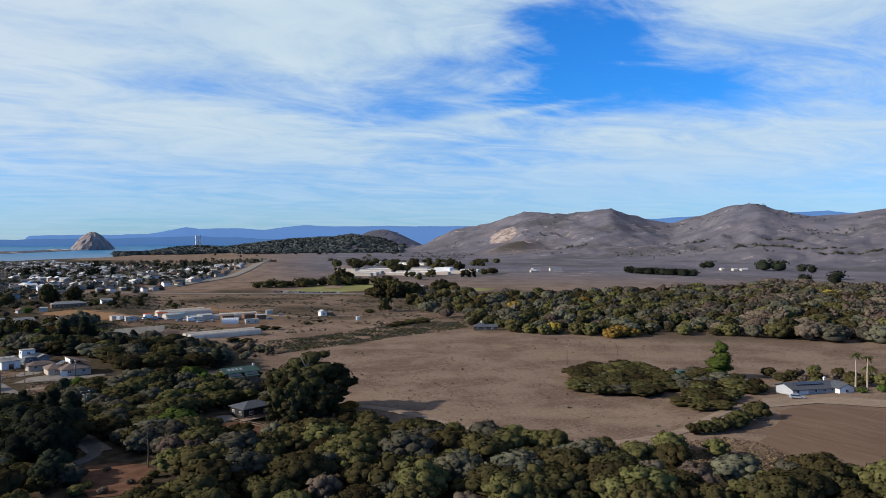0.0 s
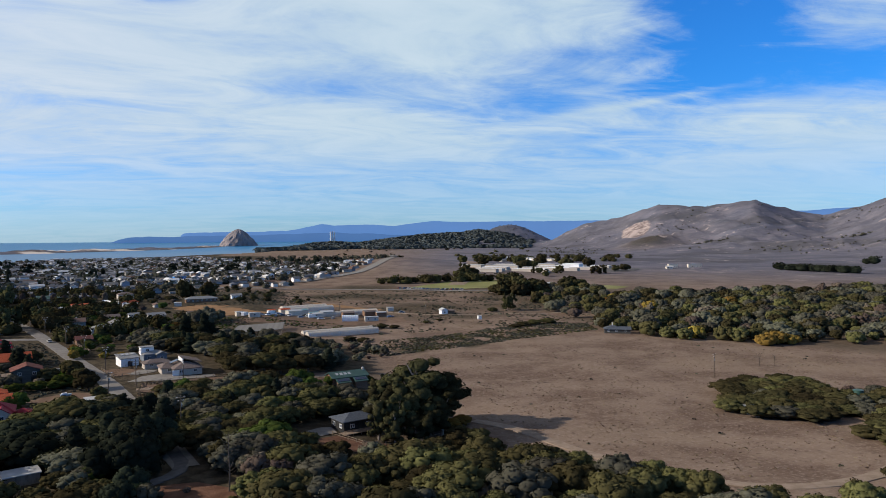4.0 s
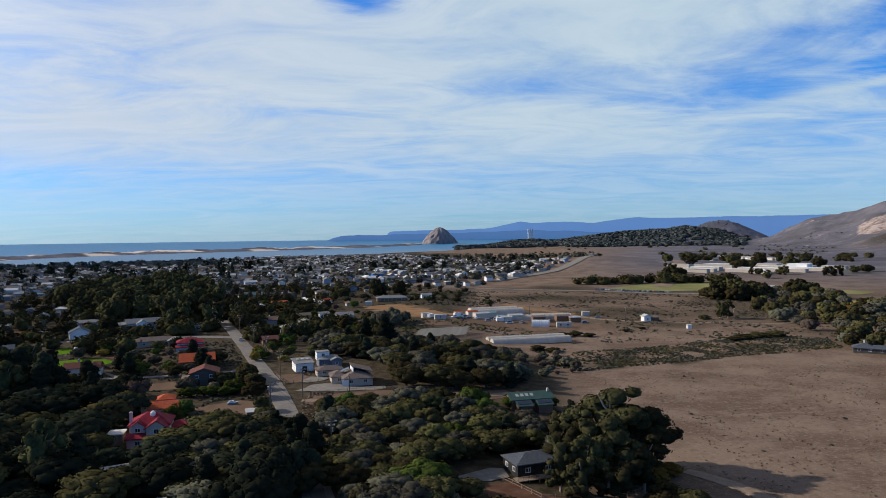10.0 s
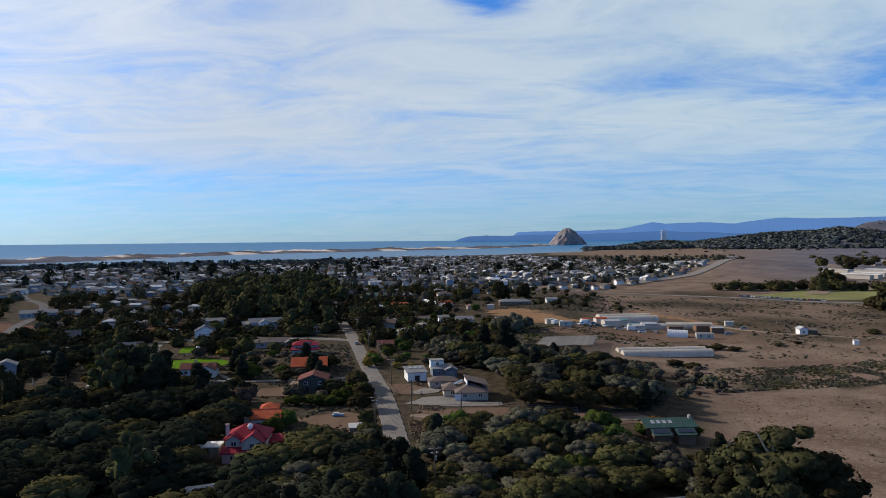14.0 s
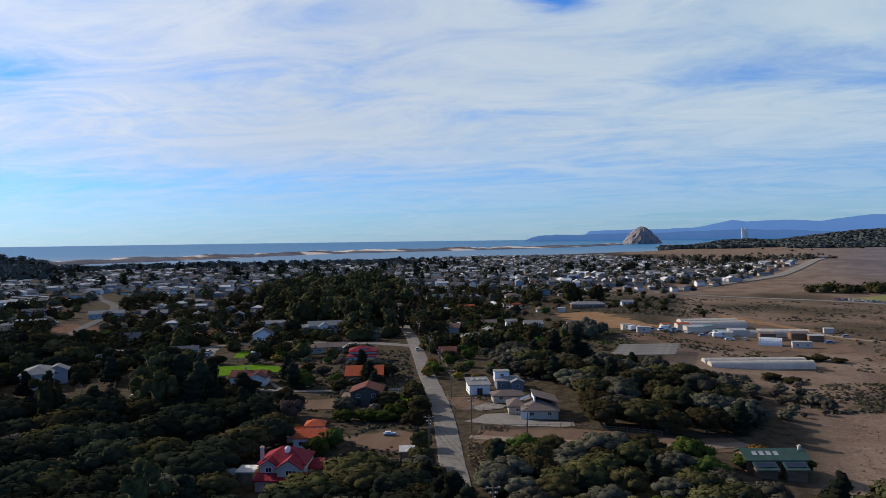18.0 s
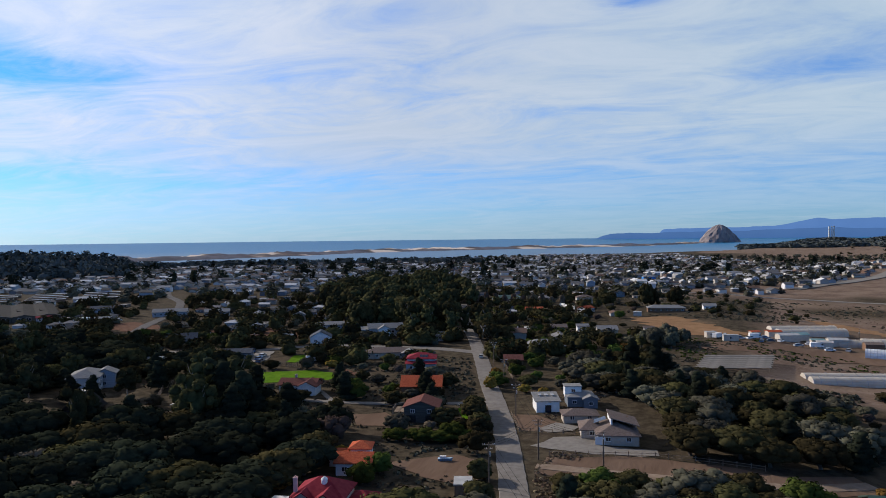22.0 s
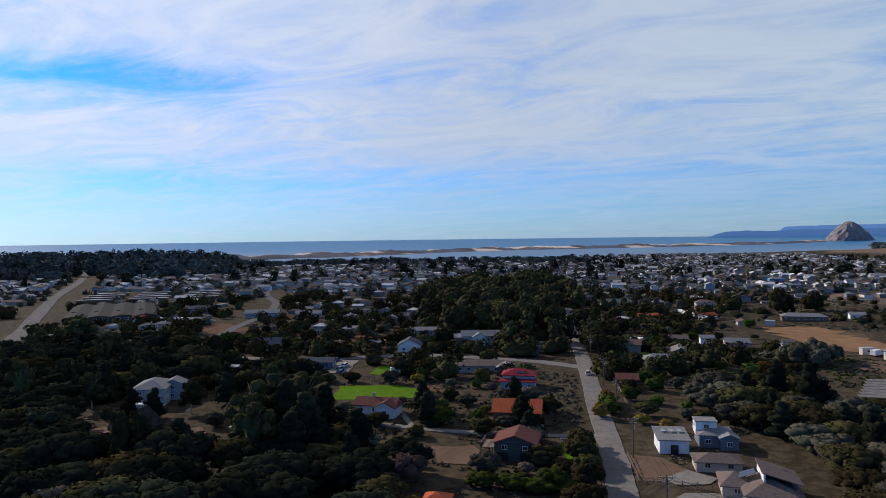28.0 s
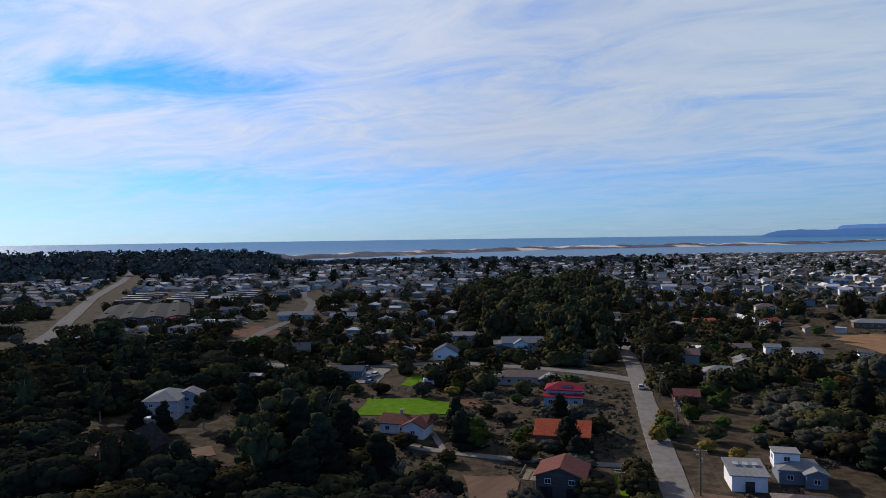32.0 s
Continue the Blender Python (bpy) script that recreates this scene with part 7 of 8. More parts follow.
for x, y, h, w in ((-54, 120, 4, 5), (-53.5, 126, 4.5, 5), (-55, 149, 3, 6), (-50, 150, 3, 6), (-46, 152, 2.8, 5), (-60, 147, 3, 5), (-55, 208, 3.5, 5), (-57, 213, 3.5, 5), (29, 137, 3, 5), (40, 142, 3, 5), (36, 144, 3, 5), (-24, 56, 4, 5)):
    plant("bright", x, y, h, w)
for x, y, h, w in ((-64.5, 130.5, 3, 4), (-66, 112, 3.2, 4), (-56, 203, 4, 4), (-59, 218, 3.5, 4), (52, 86, 3, 6), (56, 90, 2.6, 5), (33, 147, 3, 4)):
    plant("gold", x, y, h, w)
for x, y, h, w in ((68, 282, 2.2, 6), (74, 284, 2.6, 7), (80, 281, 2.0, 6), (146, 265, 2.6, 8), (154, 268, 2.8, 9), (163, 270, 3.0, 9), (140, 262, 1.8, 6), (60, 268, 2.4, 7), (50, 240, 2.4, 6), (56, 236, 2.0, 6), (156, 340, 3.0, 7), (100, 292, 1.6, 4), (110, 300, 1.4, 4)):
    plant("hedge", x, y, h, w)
for x, y, h in ((167, 342, 10), (171, 345, 11), (168, 349, 9)):
    plant("euc", x, y, h, h * 0.75)
# thickets round the ranch and the little shed in the field
wood([(128, 80), (131, 72), (142, 63), (155, 66), (168, 82), (172, 98), (166, 109), (150, 106), (138, 96)], 4.4, [("oak", 2), ("willow", 3), ("olive", 1.0)], 3.2, 4.4, 2.2)
wood([(150, 56), (163, 52), (176, 58), (184, 66), (182, 90), (172, 84), (160, 68)], 4.6, [("olive", 2), ("oak", 1.5), ("willow", 2), ("russet", 0.6)], 2.4, 4.2, 2.0)
wood([(131, 36), (146, 34), (160, 46), (162, 54), (150, 55), (138, 46)], 4.4, [("oak", 2), ("willow", 2)], 2.6, 3.6, 2.2)
wood([(168, 50), (176, 46), (184, 54), (180, 60), (172, 58)], 3.2, [("hedge", 2), ("willow", 2)], 2.6, 3.6, 1.5)
wood([(179, 30), (190, 34), (203, 27), (206, 31), (198, 35), (186, 36.5)], 2.6, [("olive", 3), ("bright", 2), ("hedge", 1)], 1.4, 2.3, 1.5)
wood([(196, 48), (214, 34), (226, 46), (216, 66), (200, 70), (190, 58)], 5.0, [("willow", 3), ("oak", 2), ("russet", 1)], 3.0, 5.0)
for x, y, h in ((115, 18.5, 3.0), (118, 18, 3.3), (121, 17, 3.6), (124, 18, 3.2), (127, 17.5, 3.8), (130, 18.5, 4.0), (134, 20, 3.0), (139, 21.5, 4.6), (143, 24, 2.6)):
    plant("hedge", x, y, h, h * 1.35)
for x, y, h, w in ((71, 27, 6.2, 7), (67, 34, 5.8, 7), (75, 18, 6.4, 7), (80, 9, 6, 7), (64, 41, 5.5, 6.5), (73, 22, 6, 7), (84, 3, 6, 7), (89, -1, 6, 7), (69, 30, 5.5, 6), (95, 6, 5.5, 7), (98, 10, 4.5, 5), (104, 2, 4, 5)):
    plant("willow", x, y, h, w)


def palm(x, y, h, spread=2.0):
    root = thing("palm", "tall fan palm with a bare pale trunk", "tree", on_ground(x, y, rt.uniform(0, 360)), "palms by the ranch house")
    bm = bmesh.new()
    tube(bm, [(0, 0, -0.3), (0.1, 0, h * 0.5), (0, 0, h)], [0.32, 0.24, 0.2], 8)
    part("trunk", bm, "pale_bark", root)
    for i in range(22):
        bm = bmesh.new()
        a, up = rt.uniform(0, 6.28), rt.uniform(-0.5, 0.9)
        c, s = math.cos(a), math.sin(a)
        prev = None
        for j in range(5):
            t = j / 4
            d = spread * t
            z = h + up * spread * t - 1.1 * spread * 0.5 * t * t
            w = 0.38 * math.sin(math.pi * min(t + 0.12, 1)) + 0.02
            cur = [bm.verts.new((c * d - s * w, s * d + c * w, z - 0.1)), bm.verts.new((c * d, s * d, z)), bm.verts.new((c * d + s * w, s * d - c * w, z - 0.1))]
            if prev:
                bm.faces.new((prev[0], prev[1], cur[1], cur[0]))
                bm.faces.new((prev[1], prev[2], cur[2], cur[1]))
            prev = cur
        part("frond", bm, "bright" if i % 3 else "willow", root)


# street trees whose shadows fall over the road
for i, (a, b, t, o, h) in enumerate(((2, 3, 0.55, 6.2, 4.6), (3, 4, 0.15, 6.0, 4.2), (3, 4, 0.85, 6.4, 5.4), (4, 5, 0.45, 6.2, 5.0), (4, 5, 0.85, 5.8, 4.4), (5, 6, 0.35, 6.4, 5.6), (5, 6, 0.7, 6.2, 5.0), (6, 7, 0.2, 6.0, 4.6), (1, 2, 0.5, 5.8, 6.0), (1, 2, 0.85, 5.8, 5.6))):
    p, q = Vector(ROAD[a]), Vector(ROAD[b])
    d = (q - p).normalized()
    s = p.lerp(q, t) + Vector((-d.y, d.x)) * o
    # every second street oak is planted as the dark shrub kind
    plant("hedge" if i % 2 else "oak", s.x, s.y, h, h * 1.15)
palm(202, 37, 11)
palm(204, 34.5, 10)
palm(217, 42, 5.5, 3.2)


def dead_tree(x, y, h):
    root = thing("dead_tree", "tall brown leafless tree above a thicket", "tree", on_ground(x, y))
    bm = bmesh.new()
    tube(bm, [(0, 0, -0.3), (0.1, 0, h * 0.4), (-0.1, 0.1, h * 0.75), (0, 0, h)], [0.14, 0.11, 0.07, 0.02], 6)
    part("trunk", bm, "bark", root)
    for i in range(16):
        bm = bmesh.new()
        z, a, d = h * rt.uniform(0.3, 0.95), rt.uniform(0, 6.28), rt.uniform(0.8, 2.2)
        tube(bm, [(0, 0, z), (d * 0.5 * math.cos(a), d * 0.5 * math.sin(a), z + 0.5), (d * math.cos(a), d * math.sin(a), z + 1.3)], [0.05, 0.03, 0.01], 4)
        part("branch", bm, "bark", root)


dead_tree(0, 46, 10)
dead_tree(183, 133, 5)
dead_tree(188, 131, 4)


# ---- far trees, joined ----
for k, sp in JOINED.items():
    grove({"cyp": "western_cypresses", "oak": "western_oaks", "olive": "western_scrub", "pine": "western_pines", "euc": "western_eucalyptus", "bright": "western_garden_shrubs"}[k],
          {"cyp": "domed oaks darkened for backlight over the western gardens", "oak": "dark live oaks closing over the western gardens", "olive": "grey-green scrub oaks in the western gardens", "pine": "dark pines in the western gardens", "euc": "tall eucalyptus in the western gardens", "bright": "fresh green shrubs in the western gardens"}[k],
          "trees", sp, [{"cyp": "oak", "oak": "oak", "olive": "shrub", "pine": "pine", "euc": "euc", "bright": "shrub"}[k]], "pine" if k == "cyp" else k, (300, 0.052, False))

def town_edge(y):
    return 139 + (y - 772) * 0.435 - 14


def spots_polar(n, az0, az1, r0, r1, rnd, h0, h1, wide=1.1, keep=None, power=1.0):
    out = []
    while len(out) < n:
        a, r = rnd.uniform(az0, az1), r0 + (r1 - r0) * rnd.random() ** power
        x, y = r * math.sin(radians(a)), r * math.cos(radians(a))
        if keep and not keep(x, y, a, r):
            continue
        if any(abs(x - p) < s and abs(y - q) < s for p, q, s in AVOID_FAR):
            continue
        h = rnd.uniform(h0, h1)
        out.append((x, y, h, h * wide * rnd.uniform(0.85, 1.2)))
    return out


AVOID_FAR = [(x, y, r * 0.8) for x, y, r in AVOID if math.hypot(x, y) > 230]
AVOID_FAR += [(-352 - 7.0 * i, 231 + 5.2 * i, 11) for i in range(70)] + [(-240 - 6.2 * i, 247 + 8 * i, 8) for i in range(28)] + [(-88 - 4.0 * i, 280 + 10 * i, 6) for i in range(16)]
far = random.Random(3)
MID, FAR, DIM = (120, 0.074, False), (32, 0.13, False), (12, 0.2, False)
west = lambda x, y, a, r: x < -18 - 0.05 * (y - 300) and not (x > -60 and y > 330)
grove("town_oaks", "dark oaks between the houses of the town", "trees", spots_polar(660, -66, -3, 255, 560, far, 4, 8.5, 1.1, west), ["oak", "shrub"], "oak", MID)
grove("town_olives", "grey-green shrubs between the houses of the town", "trees", spots_polar(260, -66, -3, 255, 620, far, 2.5, 5, 1.3, west), ["shrub"], "olive", MID)
grove("town_garden_shrubs", "bright green and golden garden shrubs", "trees", spots_polar(60, -30, -4, 250, 420, far, 2.5, 4.5, 1.3, west), ["shrub"], "bright", MID)
nw = [(-120, 320), (-160, 310), (-215, 380), (-265, 470), (-290, 560), (-250, 640), (-190, 560), (-140, 440)]
grove("eucalyptus_wood", "tall dark eucalyptus wood beside the street", "trees", [(x, y, far.uniform(11, 19), far.uniform(12, 17)) for x, y in scatter(nw, 10.5, far, AVOID_FAR)], ["euc", "oak"], "euc", (260, 0.045, False))
grove("western_wood", "dark eucalyptus woods on the western skyline", "trees", spots_polar(520, -72, -45, 900, 1750, far, 12, 21, 1.1), ["oak", "euc"], "hazeleaf", FAR)
town = lambda x, y, a, r: x < town_edge(y) if y > 560 else x < -30
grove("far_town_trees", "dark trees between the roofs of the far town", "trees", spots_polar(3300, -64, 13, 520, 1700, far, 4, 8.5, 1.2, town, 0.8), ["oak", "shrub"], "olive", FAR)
grove("far_town_pines", "taller pines above the far roofs", "trees", spots_polar(130, -60, 10, 700, 1430, far, 10, 18, 0.85, town), ["oak", "pine"], "pine", FAR)
grove("shore_trees", "dark clumps of trees along the bay shore", "trees", spots_polar(260, -46, -18, 1250, 1400, far, 9, 15, 1.3), ["oak"], "hazeleaf", FAR)
grove("orchard_wood", "two large dark trees on bare ground", "trees", [(-37, 462, 18, 9.5), (-34, 465, 14, 8), (-20, 482, 14, 8.5), (-23, 479, 11, 7)], ["oak"], "oak", (600, 0.04, False))
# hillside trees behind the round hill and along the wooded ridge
grove("ridge_wood", "dark wooded ridge beyond the estuary", "trees", spots_polar(4300, 1.5, 24, 2450, 3420, far, 9, 16, 1.7, lambda x, y, a, r: wave(x, y, 420, 61) > -0.35 - 0.6 * (r > 2950) and math.hypot(x - 1311, y - 3245) > 215), ["oak"], "hazeleaf", DIM)
grove("round_hill_shrubs", "low shrubs over a round hill", "trees", spots_polar(110, 17, 27, 3230, 3700, far, 2, 4, 1.8, lambda x, y, a, r: math.hypot(x - 1311, y - 3245) < 250), ["shrub"], "hazeleaf", DIM)
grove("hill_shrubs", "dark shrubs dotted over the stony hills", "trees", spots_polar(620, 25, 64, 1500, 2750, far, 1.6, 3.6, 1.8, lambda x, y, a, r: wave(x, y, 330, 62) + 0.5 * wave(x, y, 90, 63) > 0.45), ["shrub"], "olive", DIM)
grove("estuary_trees", "trees scattered over the estuary plain", "trees", spots_polar(26, 8, 24, 1050, 2600, far, 4, 8, 1.8), ["oak"], "oak", DIM)
row = [(x + far.uniform(-4, 4), y + far.uniform(-5, 5), far.uniform(7, 12), far.uniform(9, 14)) for x, y in [(140 + 4.2 * i, 600 + 2.5 * math.sin(i)) for i in range(35)]]
grove("mound_hedge", "dark row of trees below the low hill", "trees", row, ["oak"], "oak", MID)
row = [(x, y, h * far.uniform(0.9, 1.1), h * far.uniform(0.9, 1.3)) for x, y, h in [(214, 440, 13), (219, 447, 15), (210, 452, 14), (224, 456, 16), (216, 463, 15), (230, 450, 13), (236, 462, 14), (206, 466, 11), (228, 470, 13), (242, 474, 12), (250, 482, 11), (290, 512, 10), (297, 520, 11), (304, 510, 9), (228, 640, 13), (236, 652, 15), (246, 660, 12), (222, 628, 9), (262, 700, 9), (410, 660, 11), (402, 668, 9), (340, 690, 9), (330, 640, 8), (366, 690, 10), (452, 700, 9), (470, 712, 10), (360, 780, 14), (384, 810, 13), (330, 850, 14), (452, 850, 15), (480, 830, 14), (310, 890, 13), (400, 900, 15), (438, 905, 14)] for _ in (0, 1)]
row = [(x + far.uniform(-4, 4), y + far.uniform(-4, 4), h, w) for x, y, h, w in row]
grove("school_trees", "dark trees round the school", "trees", row, ["oak", "euc"], "oak", (240, 0.05, False))
row = [(r * math.sin(radians(a)), r * math.cos(radians(a)), far.uniform(6, 12), far.uniform(9, 16)) for a, r in ((far.uniform(20, 33), far.uniform(1090, 1350)) for _ in range(70))]
grove("rise_trees", "dark trees among houses on a low rise", "trees", row, ["oak"], "oak", MID)
row = [(655 + 1.25 * i + far.uniform(-3, 3), 656 - 2.5 * i + far.uniform(-4, 4), far.uniform(8, 12), far.uniform(11, 15)) for i in range(32)]
row += [(888, 730, 15, 20), (880, 735, 11, 14), (892, 629, 22, 26), (905, 615, 20, 26), (900, 640, 15, 18), (925, 590, 14, 16), (905, 560, 15, 14), (700, 420, 13, 16), (720, 400, 12, 16), (800, 450, 14, 20)]
grove("plain_trees", "dark tree rows on the plain below the hills", "trees", row, ["oak"], "pine", MID)
row = []
for a, r, n, d in ((51.5, 1560, 34, 5.5), (46.5, 1900, 16, 6.0), (53.2, 1800, 14, 7.0), (37.0, 2000, 12, 7.0), (57.5, 1500, 20, 6.0)):
    x, y = r * math.sin(radians(a)), r * math.cos(radians(a))
    for i in range(n):
        row.append((x + i * d * 0.9 + far.uniform(-5, 5), y - i * d * 0.75 + far.uniform(-5, 5), far.uniform(3, 6), far.uniform(8, 13)))
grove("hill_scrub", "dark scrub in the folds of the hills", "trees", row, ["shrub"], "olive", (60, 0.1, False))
# creek wood
creek = [(178, 244), (196, 196), (226, 178), (262, 158), (284, 138), (304, 112), (324, 84), (420, 60), (560, 120), (640, 300), (600, 380), (500, 392), (430, 398), (370, 402), (310, 420), (262, 380), (210, 300)]
cs = scatter(creek, 6.6, far, AVOID) + scatter([(195, 270), (262, 380), (300, 470), (275, 520), (240, 480), (205, 390), (185, 320)], 9, far, AVOID)
kinds = {"willow": [], "oak": [], "olive": [], "gold": [], "russet": []}
for x, y in cs:
    az = math.degrees(math.atan2(x, y + 100))
    w = [4, 1.8, 5, 0.10, 0.7] if az < 48 else [1.2, 1.2, 3.4, 0.05, 4.2]
    k = far.choices(list(kinds), w)[0]
    h = far.triangular(3.5, 11.0, 5.5) if az < 50 else far.triangular(6, 15, 10)
    kinds[k].append((x, y, h, h * far.uniform(0.95, 1.35)))
for k, sp in kinds.items():
    grove("creek_" + {"willow": "willows", "oak": "oaks", "olive": "scrub", "gold": "autumn_trees", "russet": "bare_trees"}[k],
          {"willow": "olive-green willows along the creek", "oak": "dark oaks along the creek", "olive": "grey-green scrub along the creek", "gold": "golden autumn trees along the creek", "russet": "grey-brown bare trees along the creek"}[k], "trees", sp, ["shrub", "oak"] if k != "russet" else ["euc", "oak"], k, (250, 0.050, False))
gl = [(220, 172, 6, 9), (226, 174, 7, 9), (232, 171, 5, 7), (205, 200, 7, 8), (245, 300, 9, 10)]
grove("creek_golden_willows", "bright golden willows at the wood's edge", "trees", gl, ["shrub"], "gold", (400, 0.05, True))
gl = [(215 + 9 * i + far.uniform(-4, 4), 240 + 28 * i * 0.3 + far.uniform(-14, 14), far.uniform(6, 10), far.uniform(7, 11)) for i in range(14)]
grove("creek_north_trees", "dark trees at the creek's northern end", "trees", gl, ["oak"], "oak", MID)

# ---- scrub and grass over the open ground ----
def tufts(name, label, spots, leafmat, n=10):
    V, Q, T, base = [], [], [], 0
    rs = np.random.RandomState(9)
    xs, ys = np.array([s[0] for s in spots]), np.array([s[1] for s in spots])
    zs = land(xs, ys)
    for (x, y, h, w), z in zip(spots, zs):
        d = rs.normal(size=(n, 3))
        d[:, 2] = abs(d[:, 2])
        d /= np.linalg.norm(d, axis=1)[:, None]
        P = d * np.array((w, w, h)) * 0.5 * rs.uniform(0.4, 1, n)[:, None] + (x, y, z)
        t = np.cross(d, rs.normal(size=(n, 3)))
        t /= np.linalg.norm(t, axis=1)[:, None]
        b = np.cross(d, t)
        s = 0.28 * (h + w) * 0.5 * rs.uniform(0.6, 1.3, n)[:, None]
        V.append(np.stack([P - t * s, P - b * s, P + t * s, P + b * s], 1).reshape(-1, 3))
        Q.append(base + np.arange(4 * n).reshape(n, 4))
        T.append(np.full(4 * n, rs.uniform()))
        base += 4 * n
    me = quads(name, np.concatenate(V), np.concatenate(Q))
    at = me.attributes.new("tint", "FLOAT", "POINT")
    at.data.foreach_set("value", np.concatenate(T).astype(np.float32))
    me.materials.append(M[leafmat])
    tagged(new(name, me), label, "grass" if "grass" in name else "scrub", kind="stuff")


def sprinkle(poly, n, h0, h1, wide, rnd, clump=None):
    out = []
    while len(out) < n:
        x, y = rnd.uniform(min(p[0] for p in poly), max(p[0] for p in poly)), rnd.uniform(min(p[1] for p in poly), max(p[1] for p in poly))
        if not inside(x, y, poly) or (clump and wave(x, y, clump, 77) < rnd.uniform(-0.6, 0.9)) or any(abs(x - a) < r * 0.8 and abs(y - b) < r * 0.8 for a, b, r in AVOID):
            continue
        h = rnd.uniform(h0, h1)
        out.append((x, y, h, h * wide * rnd.uniform(0.7, 1.3)))
    return out


gr = random.Random(12)
north = [(-30, 400), (0, 396), (40, 410), (60, 440), (40, 520), (0, 560), (-60, 560), (-110, 500), (-60, 470), (-30, 440)]
tufts("north_scrub", "dark low scrub on brown ground behind the farm", sprinkle(north, 1500, 0.4, 1.1, 2.6, gr, 50), "olive", 8)
grove("north_bushes", "scattered dark bushes behind the farm", "shrubs", sprinkle(north, 70, 1.6, 4.0, 1.6, gr), ["shrub"], "oak", MID)
field = [(62, 96), (78, 58), (92, 30), (118, 26), (150, 40), (150, 60), (128, 78), (134, 100), (165, 108), (200, 80), (240, 60), (300, 80), (280, 130), (205, 178), (170, 215), (120, 205), (60, 190), (48, 150)]
tufts("dry_grass_tufts", "dry brown grass tufts over the field", sprinkle(field, 4200, 0.2, 0.42, 1.8, gr, 26), "straw", 6)
tufts("field_weeds", "dark low weeds in the dry field", sprinkle(field, 45, 0.4, 0.8, 2.2, gr, 40), "olive", 9)
band = [(50, 212), (58, 196), (95, 210), (150, 230), (176, 240), (182, 262), (166, 276), (130, 262), (98, 250), (66, 236)]
tufts("green_scrub", "green low scrub across the field", sprinkle(band, 1500, 0.3, 0.7, 2.4, gr, 34), "willow", 9)
tufts("grey_scrub", "grey-green low scrub across the field", sprinkle(band, 2600, 0.3, 0.9, 2.0, gr, 24), "olive", 9)
pale = [(96, 8), (108, 14), (118, 14), (121, 4), (114, -12), (118, -28), (108, -26), (100, -12)]
tufts("bleached_scrub", "bleached dry scrub between track and tilled field", sprinkle(pale, 2600, 0.2, 0.45, 1.8, gr), "straw", 7)
plain = [(70, 265), (100, 300), (90, 380), (60, 470), (20, 540), (140, 520), (230, 480), (260, 420), (215, 320), (180, 250), (140, 255)]
tufts("plain_scrub", "dark low scrub over the brown plain", sprinkle(plain, 1500, 0.4, 1.0, 3.0, gr, 60), "olive", 8)
tufts("plain_grass", "dry grass clumps over the brown plain", sprinkle(plain, 3500, 0.25, 0.5, 2.2, gr, 35), "straw", 6)
yard = [(-60, 120), (-32, 118), (-28, 150), (-45, 176), (-60, 215), (-80, 270), (-130, 240), (-140, 200), (-110, 165), (-64, 150)]
tufts("garden_plants", "low mixed garden plants and weeds", sprinkle(yard, 1300, 0.4, 1.0, 1.8, gr), "olive", 9)
for name, label, mat, n, h in (("nursery_stock", "rows of potted plants at a nursery", "olive", 900, 0.8), ("nursery_greens", "rows of green potted plants at a nursery", "bright", 500, 0.9)):
    sp = []
    for i in range(n):
        u, v = gr.uniform(-30, 42), 2.6 * gr.randrange(0, 26)
        x, y = 22 + u * 0.95 - v * 0.3, 275 + u * 0.3 + v * 0.95
        if wave(x, y, 45, 71 + n) > 0.0 and not any(abs(x - a) < r * 0.55 and abs(y - b) < r * 0.55 for a, b, r in AVOID):
            sp.append((x, y, h * gr.uniform(0.6, 1.3), h * 2))
    tufts(name, label, sp, mat, 8)
edge = [(-20, 230), (30, 214), (60, 236), (70, 262), (40, 250), (20, 246), (-10, 262), (-14, 320), (-40, 330), (-34, 260)]
tufts("edge_scrub", "low grey scrub along the wood's edge", sprinkle(edge, 700, 0.6, 1.6, 2.0, gr, 30), "olive", 10)
verge = [(-40, 190), (-20, 150), (-18, 120), (-30, 118), (-26, 145), (-33, 160), (-20, 215)]
tufts("verge_grass", "dry straw grass on the street verge", sprinkle(verge, 700, 0.3, 0.6, 2.0, gr), "straw", 6)


# ---- the town's houses ----
HOUSE_SET = []
for i, (L, W, h, rf, t) in enumerate(((12, 8, 2.7, "gable", False), (14, 9, 2.7, "hip", False), (10, 8, 5.0, "gable", True), (13, 8, 2.8, "gable", False), (11, 9, 4.8, "hip", False), (16, 8, 2.6, "flat", False))):
    root = new("town_house")
    tagged(root, ("low gabled town house among trees", "low hipped town house among trees", "two-storey gabled town house among trees", "low gabled bungalow among trees", "two-storey hipped town house among trees", "long flat-roofed bungalow among trees")[i], "house", "houses of the town")
    wing(root, L, W, h, rf, 21, "townwall", "towntop", turn=t)
    windows(root, L, W, h - 1.2, "se", 1.8, 1.3, 4.0)
    if i != 5:
        chimney(root, L * 0.2, 0.6, h + 1.2, 1.2, "townwall")
    HOUSE_SET.append(root)
th = random.Random(5)
grid, used = [], 0
ca, sa = math.cos(radians(RA)), math.sin(radians(RA))
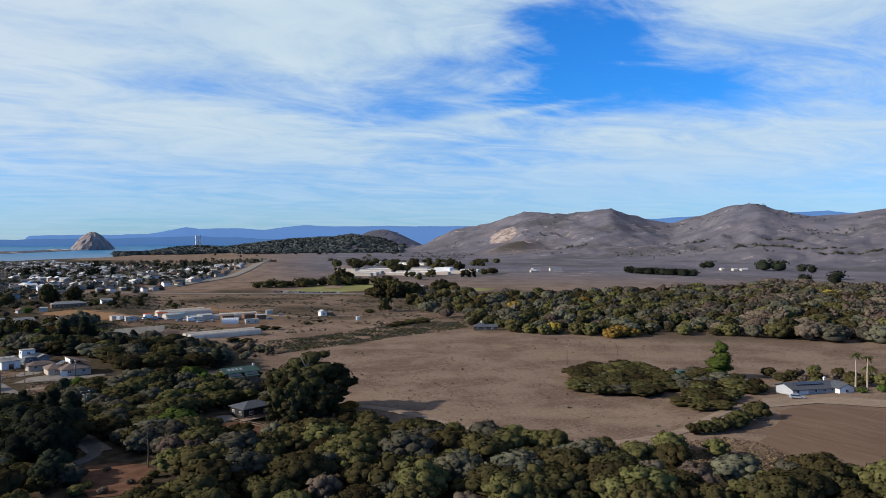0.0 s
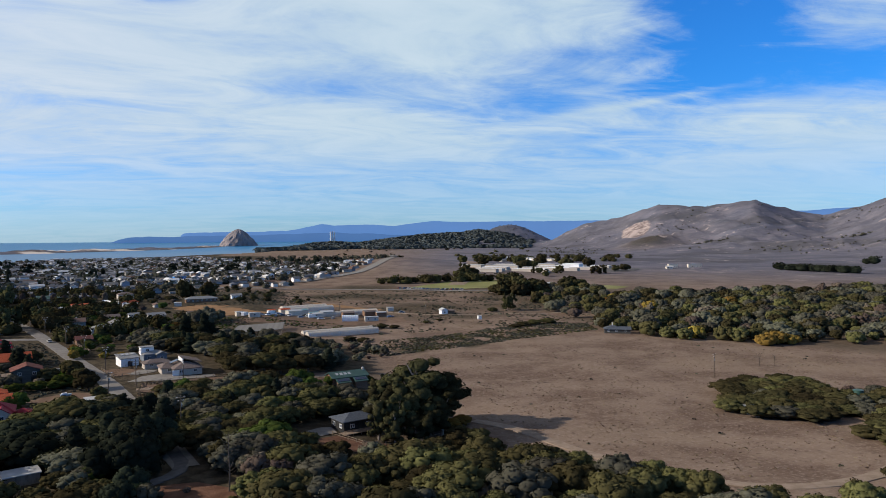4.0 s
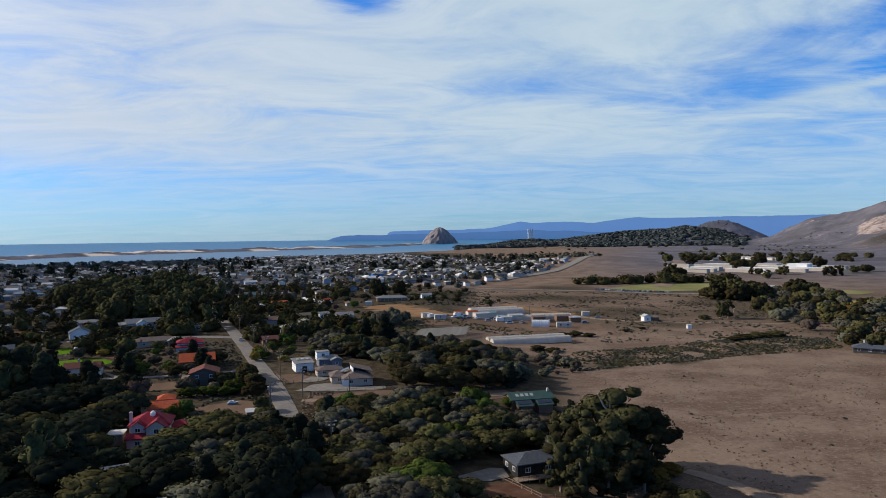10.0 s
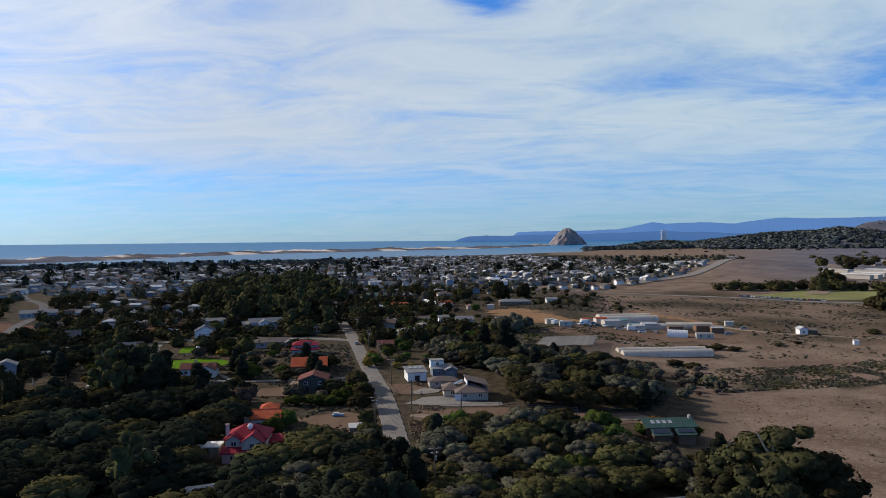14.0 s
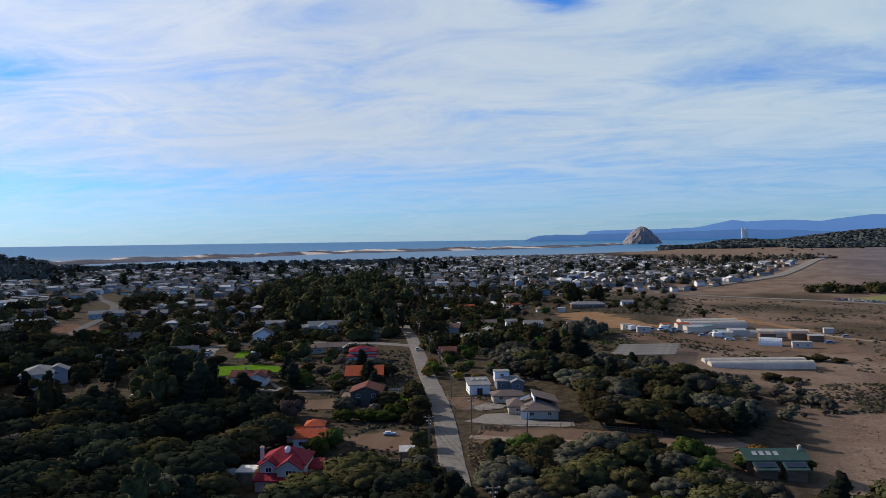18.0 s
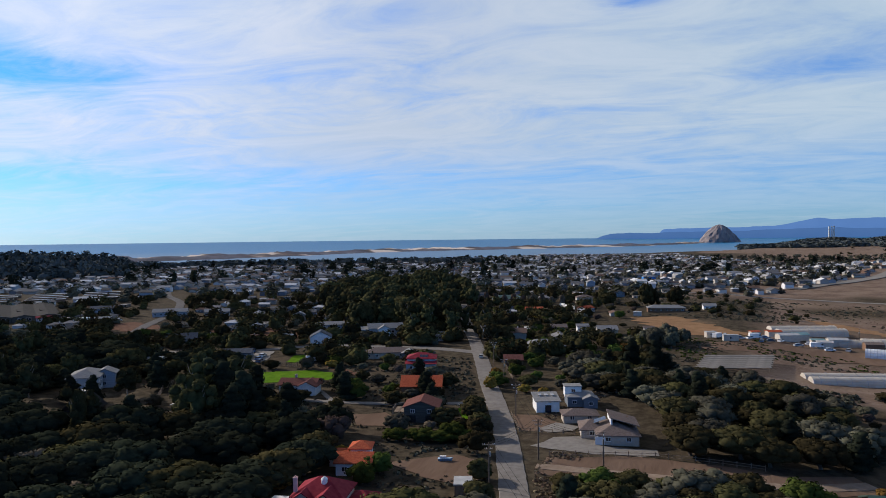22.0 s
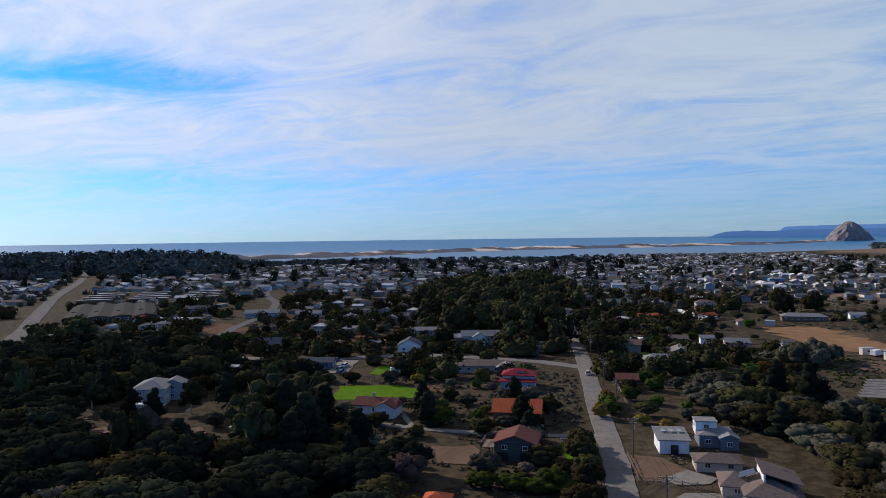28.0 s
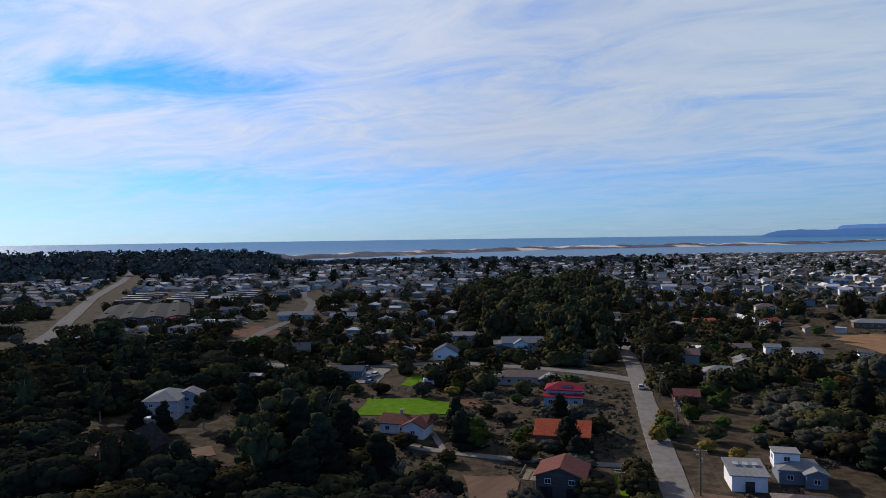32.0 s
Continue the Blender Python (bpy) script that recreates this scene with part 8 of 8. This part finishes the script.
for i in range(-72, 36):
    for j in range(6, 92):
        u, v = i * 14.0 + th.uniform(-2.5, 2.5), j * 20.0 + (4 if j % 2 else -4) + th.uniform(-2, 2)
        x, y = u * ca - v * sa, u * sa + v * ca
        az, r = math.degrees(math.atan2(x, y)), math.hypot(x, y)
        if not (-66 < az < 14 and 300 < r < (1400 if az < -26 else min(1780, float(np.interp(az, *SHORE)) - 60))) or (y > 560 and x > town_edge(y)) or (y <= 560 and x > -45):
            continue
        if r < 560 and inside(x, y, nw) or (x > -100 and y < 560 and th.random() < 0.5) or (az < -45 and r > 900 and th.random() < 0.6):
            continue
        if any(abs(x - a) < s + 6 and abs(y - b) < s + 6 for a, b, s in AVOID_FAR):
            continue
        if th.random() < (0.40 if r < 620 else 0.26):
            continue
        grid.append((x, y, r, RA + th.choice((0, 90)) + th.uniform(-6, 6)))
grid.sort(key=lambda g: g[2])
for x, y, r, a in grid[:170]:
    p = th.choice(HOUSE_SET)
    if used < len(HOUSE_SET):
        p = HOUSE_SET[used]
        p.matrix_basis = on_ground(x, y, a) @ Matrix.Scale(HS * 0.9, 4)
    else:
        copy_thing(p, on_ground(x, y, a) @ Matrix.Scale(HS * th.uniform(0.75, 1.0), 4))
    used += 1


def far_houses(rows):
    """The far houses of the town, walls and roofs joined."""
    WV, WQ, RV, RQ = [], [], [], []
    for x, y, r, a in rows:
        L, W, h = th.uniform(6, 11.5), th.uniform(5, 7), th.choice((2.2, 2.4, 2.5, 3.8))
        z = float(land(x, y))
        c, s = math.cos(radians(a)), math.sin(radians(a))
        rise = W / 2 * 0.42

        def tr(px, py, pz):
            return (x + px * c - py * s, y + px * s + py * c, z + pz)
        A, B = L / 2, W / 2
        b = len(WV)
        WV += [tr(-A, -B, -1), tr(A, -B, -1), tr(A, B, -1), tr(-A, B, -1), tr(-A, -B, h), tr(A, -B, h), tr(A, B, h), tr(-A, B, h), tr(-A, 0, h + rise), tr(A, 0, h + rise), tr(-A, 0, h), tr(A, 0, h)]
        WQ += [(b, b + 1, b + 5, b + 4), (b + 1, b + 2, b + 6, b + 5), (b + 2, b + 3, b + 7, b + 6), (b + 3, b, b + 4, b + 7), (b + 5, b + 6, b + 9, b + 9), (b + 7, b + 4, b + 8, b + 8)]
        e = 0.5
        b = len(RV)
        for sg in (-1, 1):
            k = len(RV)
            RV += [tr(-A - e, sg * (B + e), h - e * 0.42), tr(A + e, sg * (B + e), h - e * 0.42), tr(A + e, 0, h + rise), tr(-A - e, 0, h + rise)]
            RV += [tr(-A - e, sg * (B + e), h + 0.25 - e * 0.42), tr(A + e, sg * (B + e), h + 0.25 - e * 0.42), tr(A + e, 0, h + rise + 0.25), tr(-A - e, 0, h + rise + 0.25)]
            RQ += [(k + 4, k + 5, k + 6, k + 7), (k, k + 1, k + 5, k + 4), (k + 1, k + 2, k + 6, k + 5), (k + 3, k, k + 4, k + 7)]
    WQ4 = [q for q in WQ if q[2] != q[3]]
    WT = [q[:3] for q in WQ if q[2] == q[3]]
    me = bpy.data.meshes.new("far_houses")
    n = len(WV)
    me.from_pydata(WV + RV, [], WQ4 + WT + [tuple(i + n for i in q) for q in RQ])
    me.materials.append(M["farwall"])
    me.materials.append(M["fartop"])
    k = len(WQ4) + len(WT)
    me.polygons.foreach_set("material_index", np.array([0] * k + [1] * len(RQ), np.int32))
    tagged(new("far_houses", me), "many small pale houses of the far town", "houses", kind="stuff")


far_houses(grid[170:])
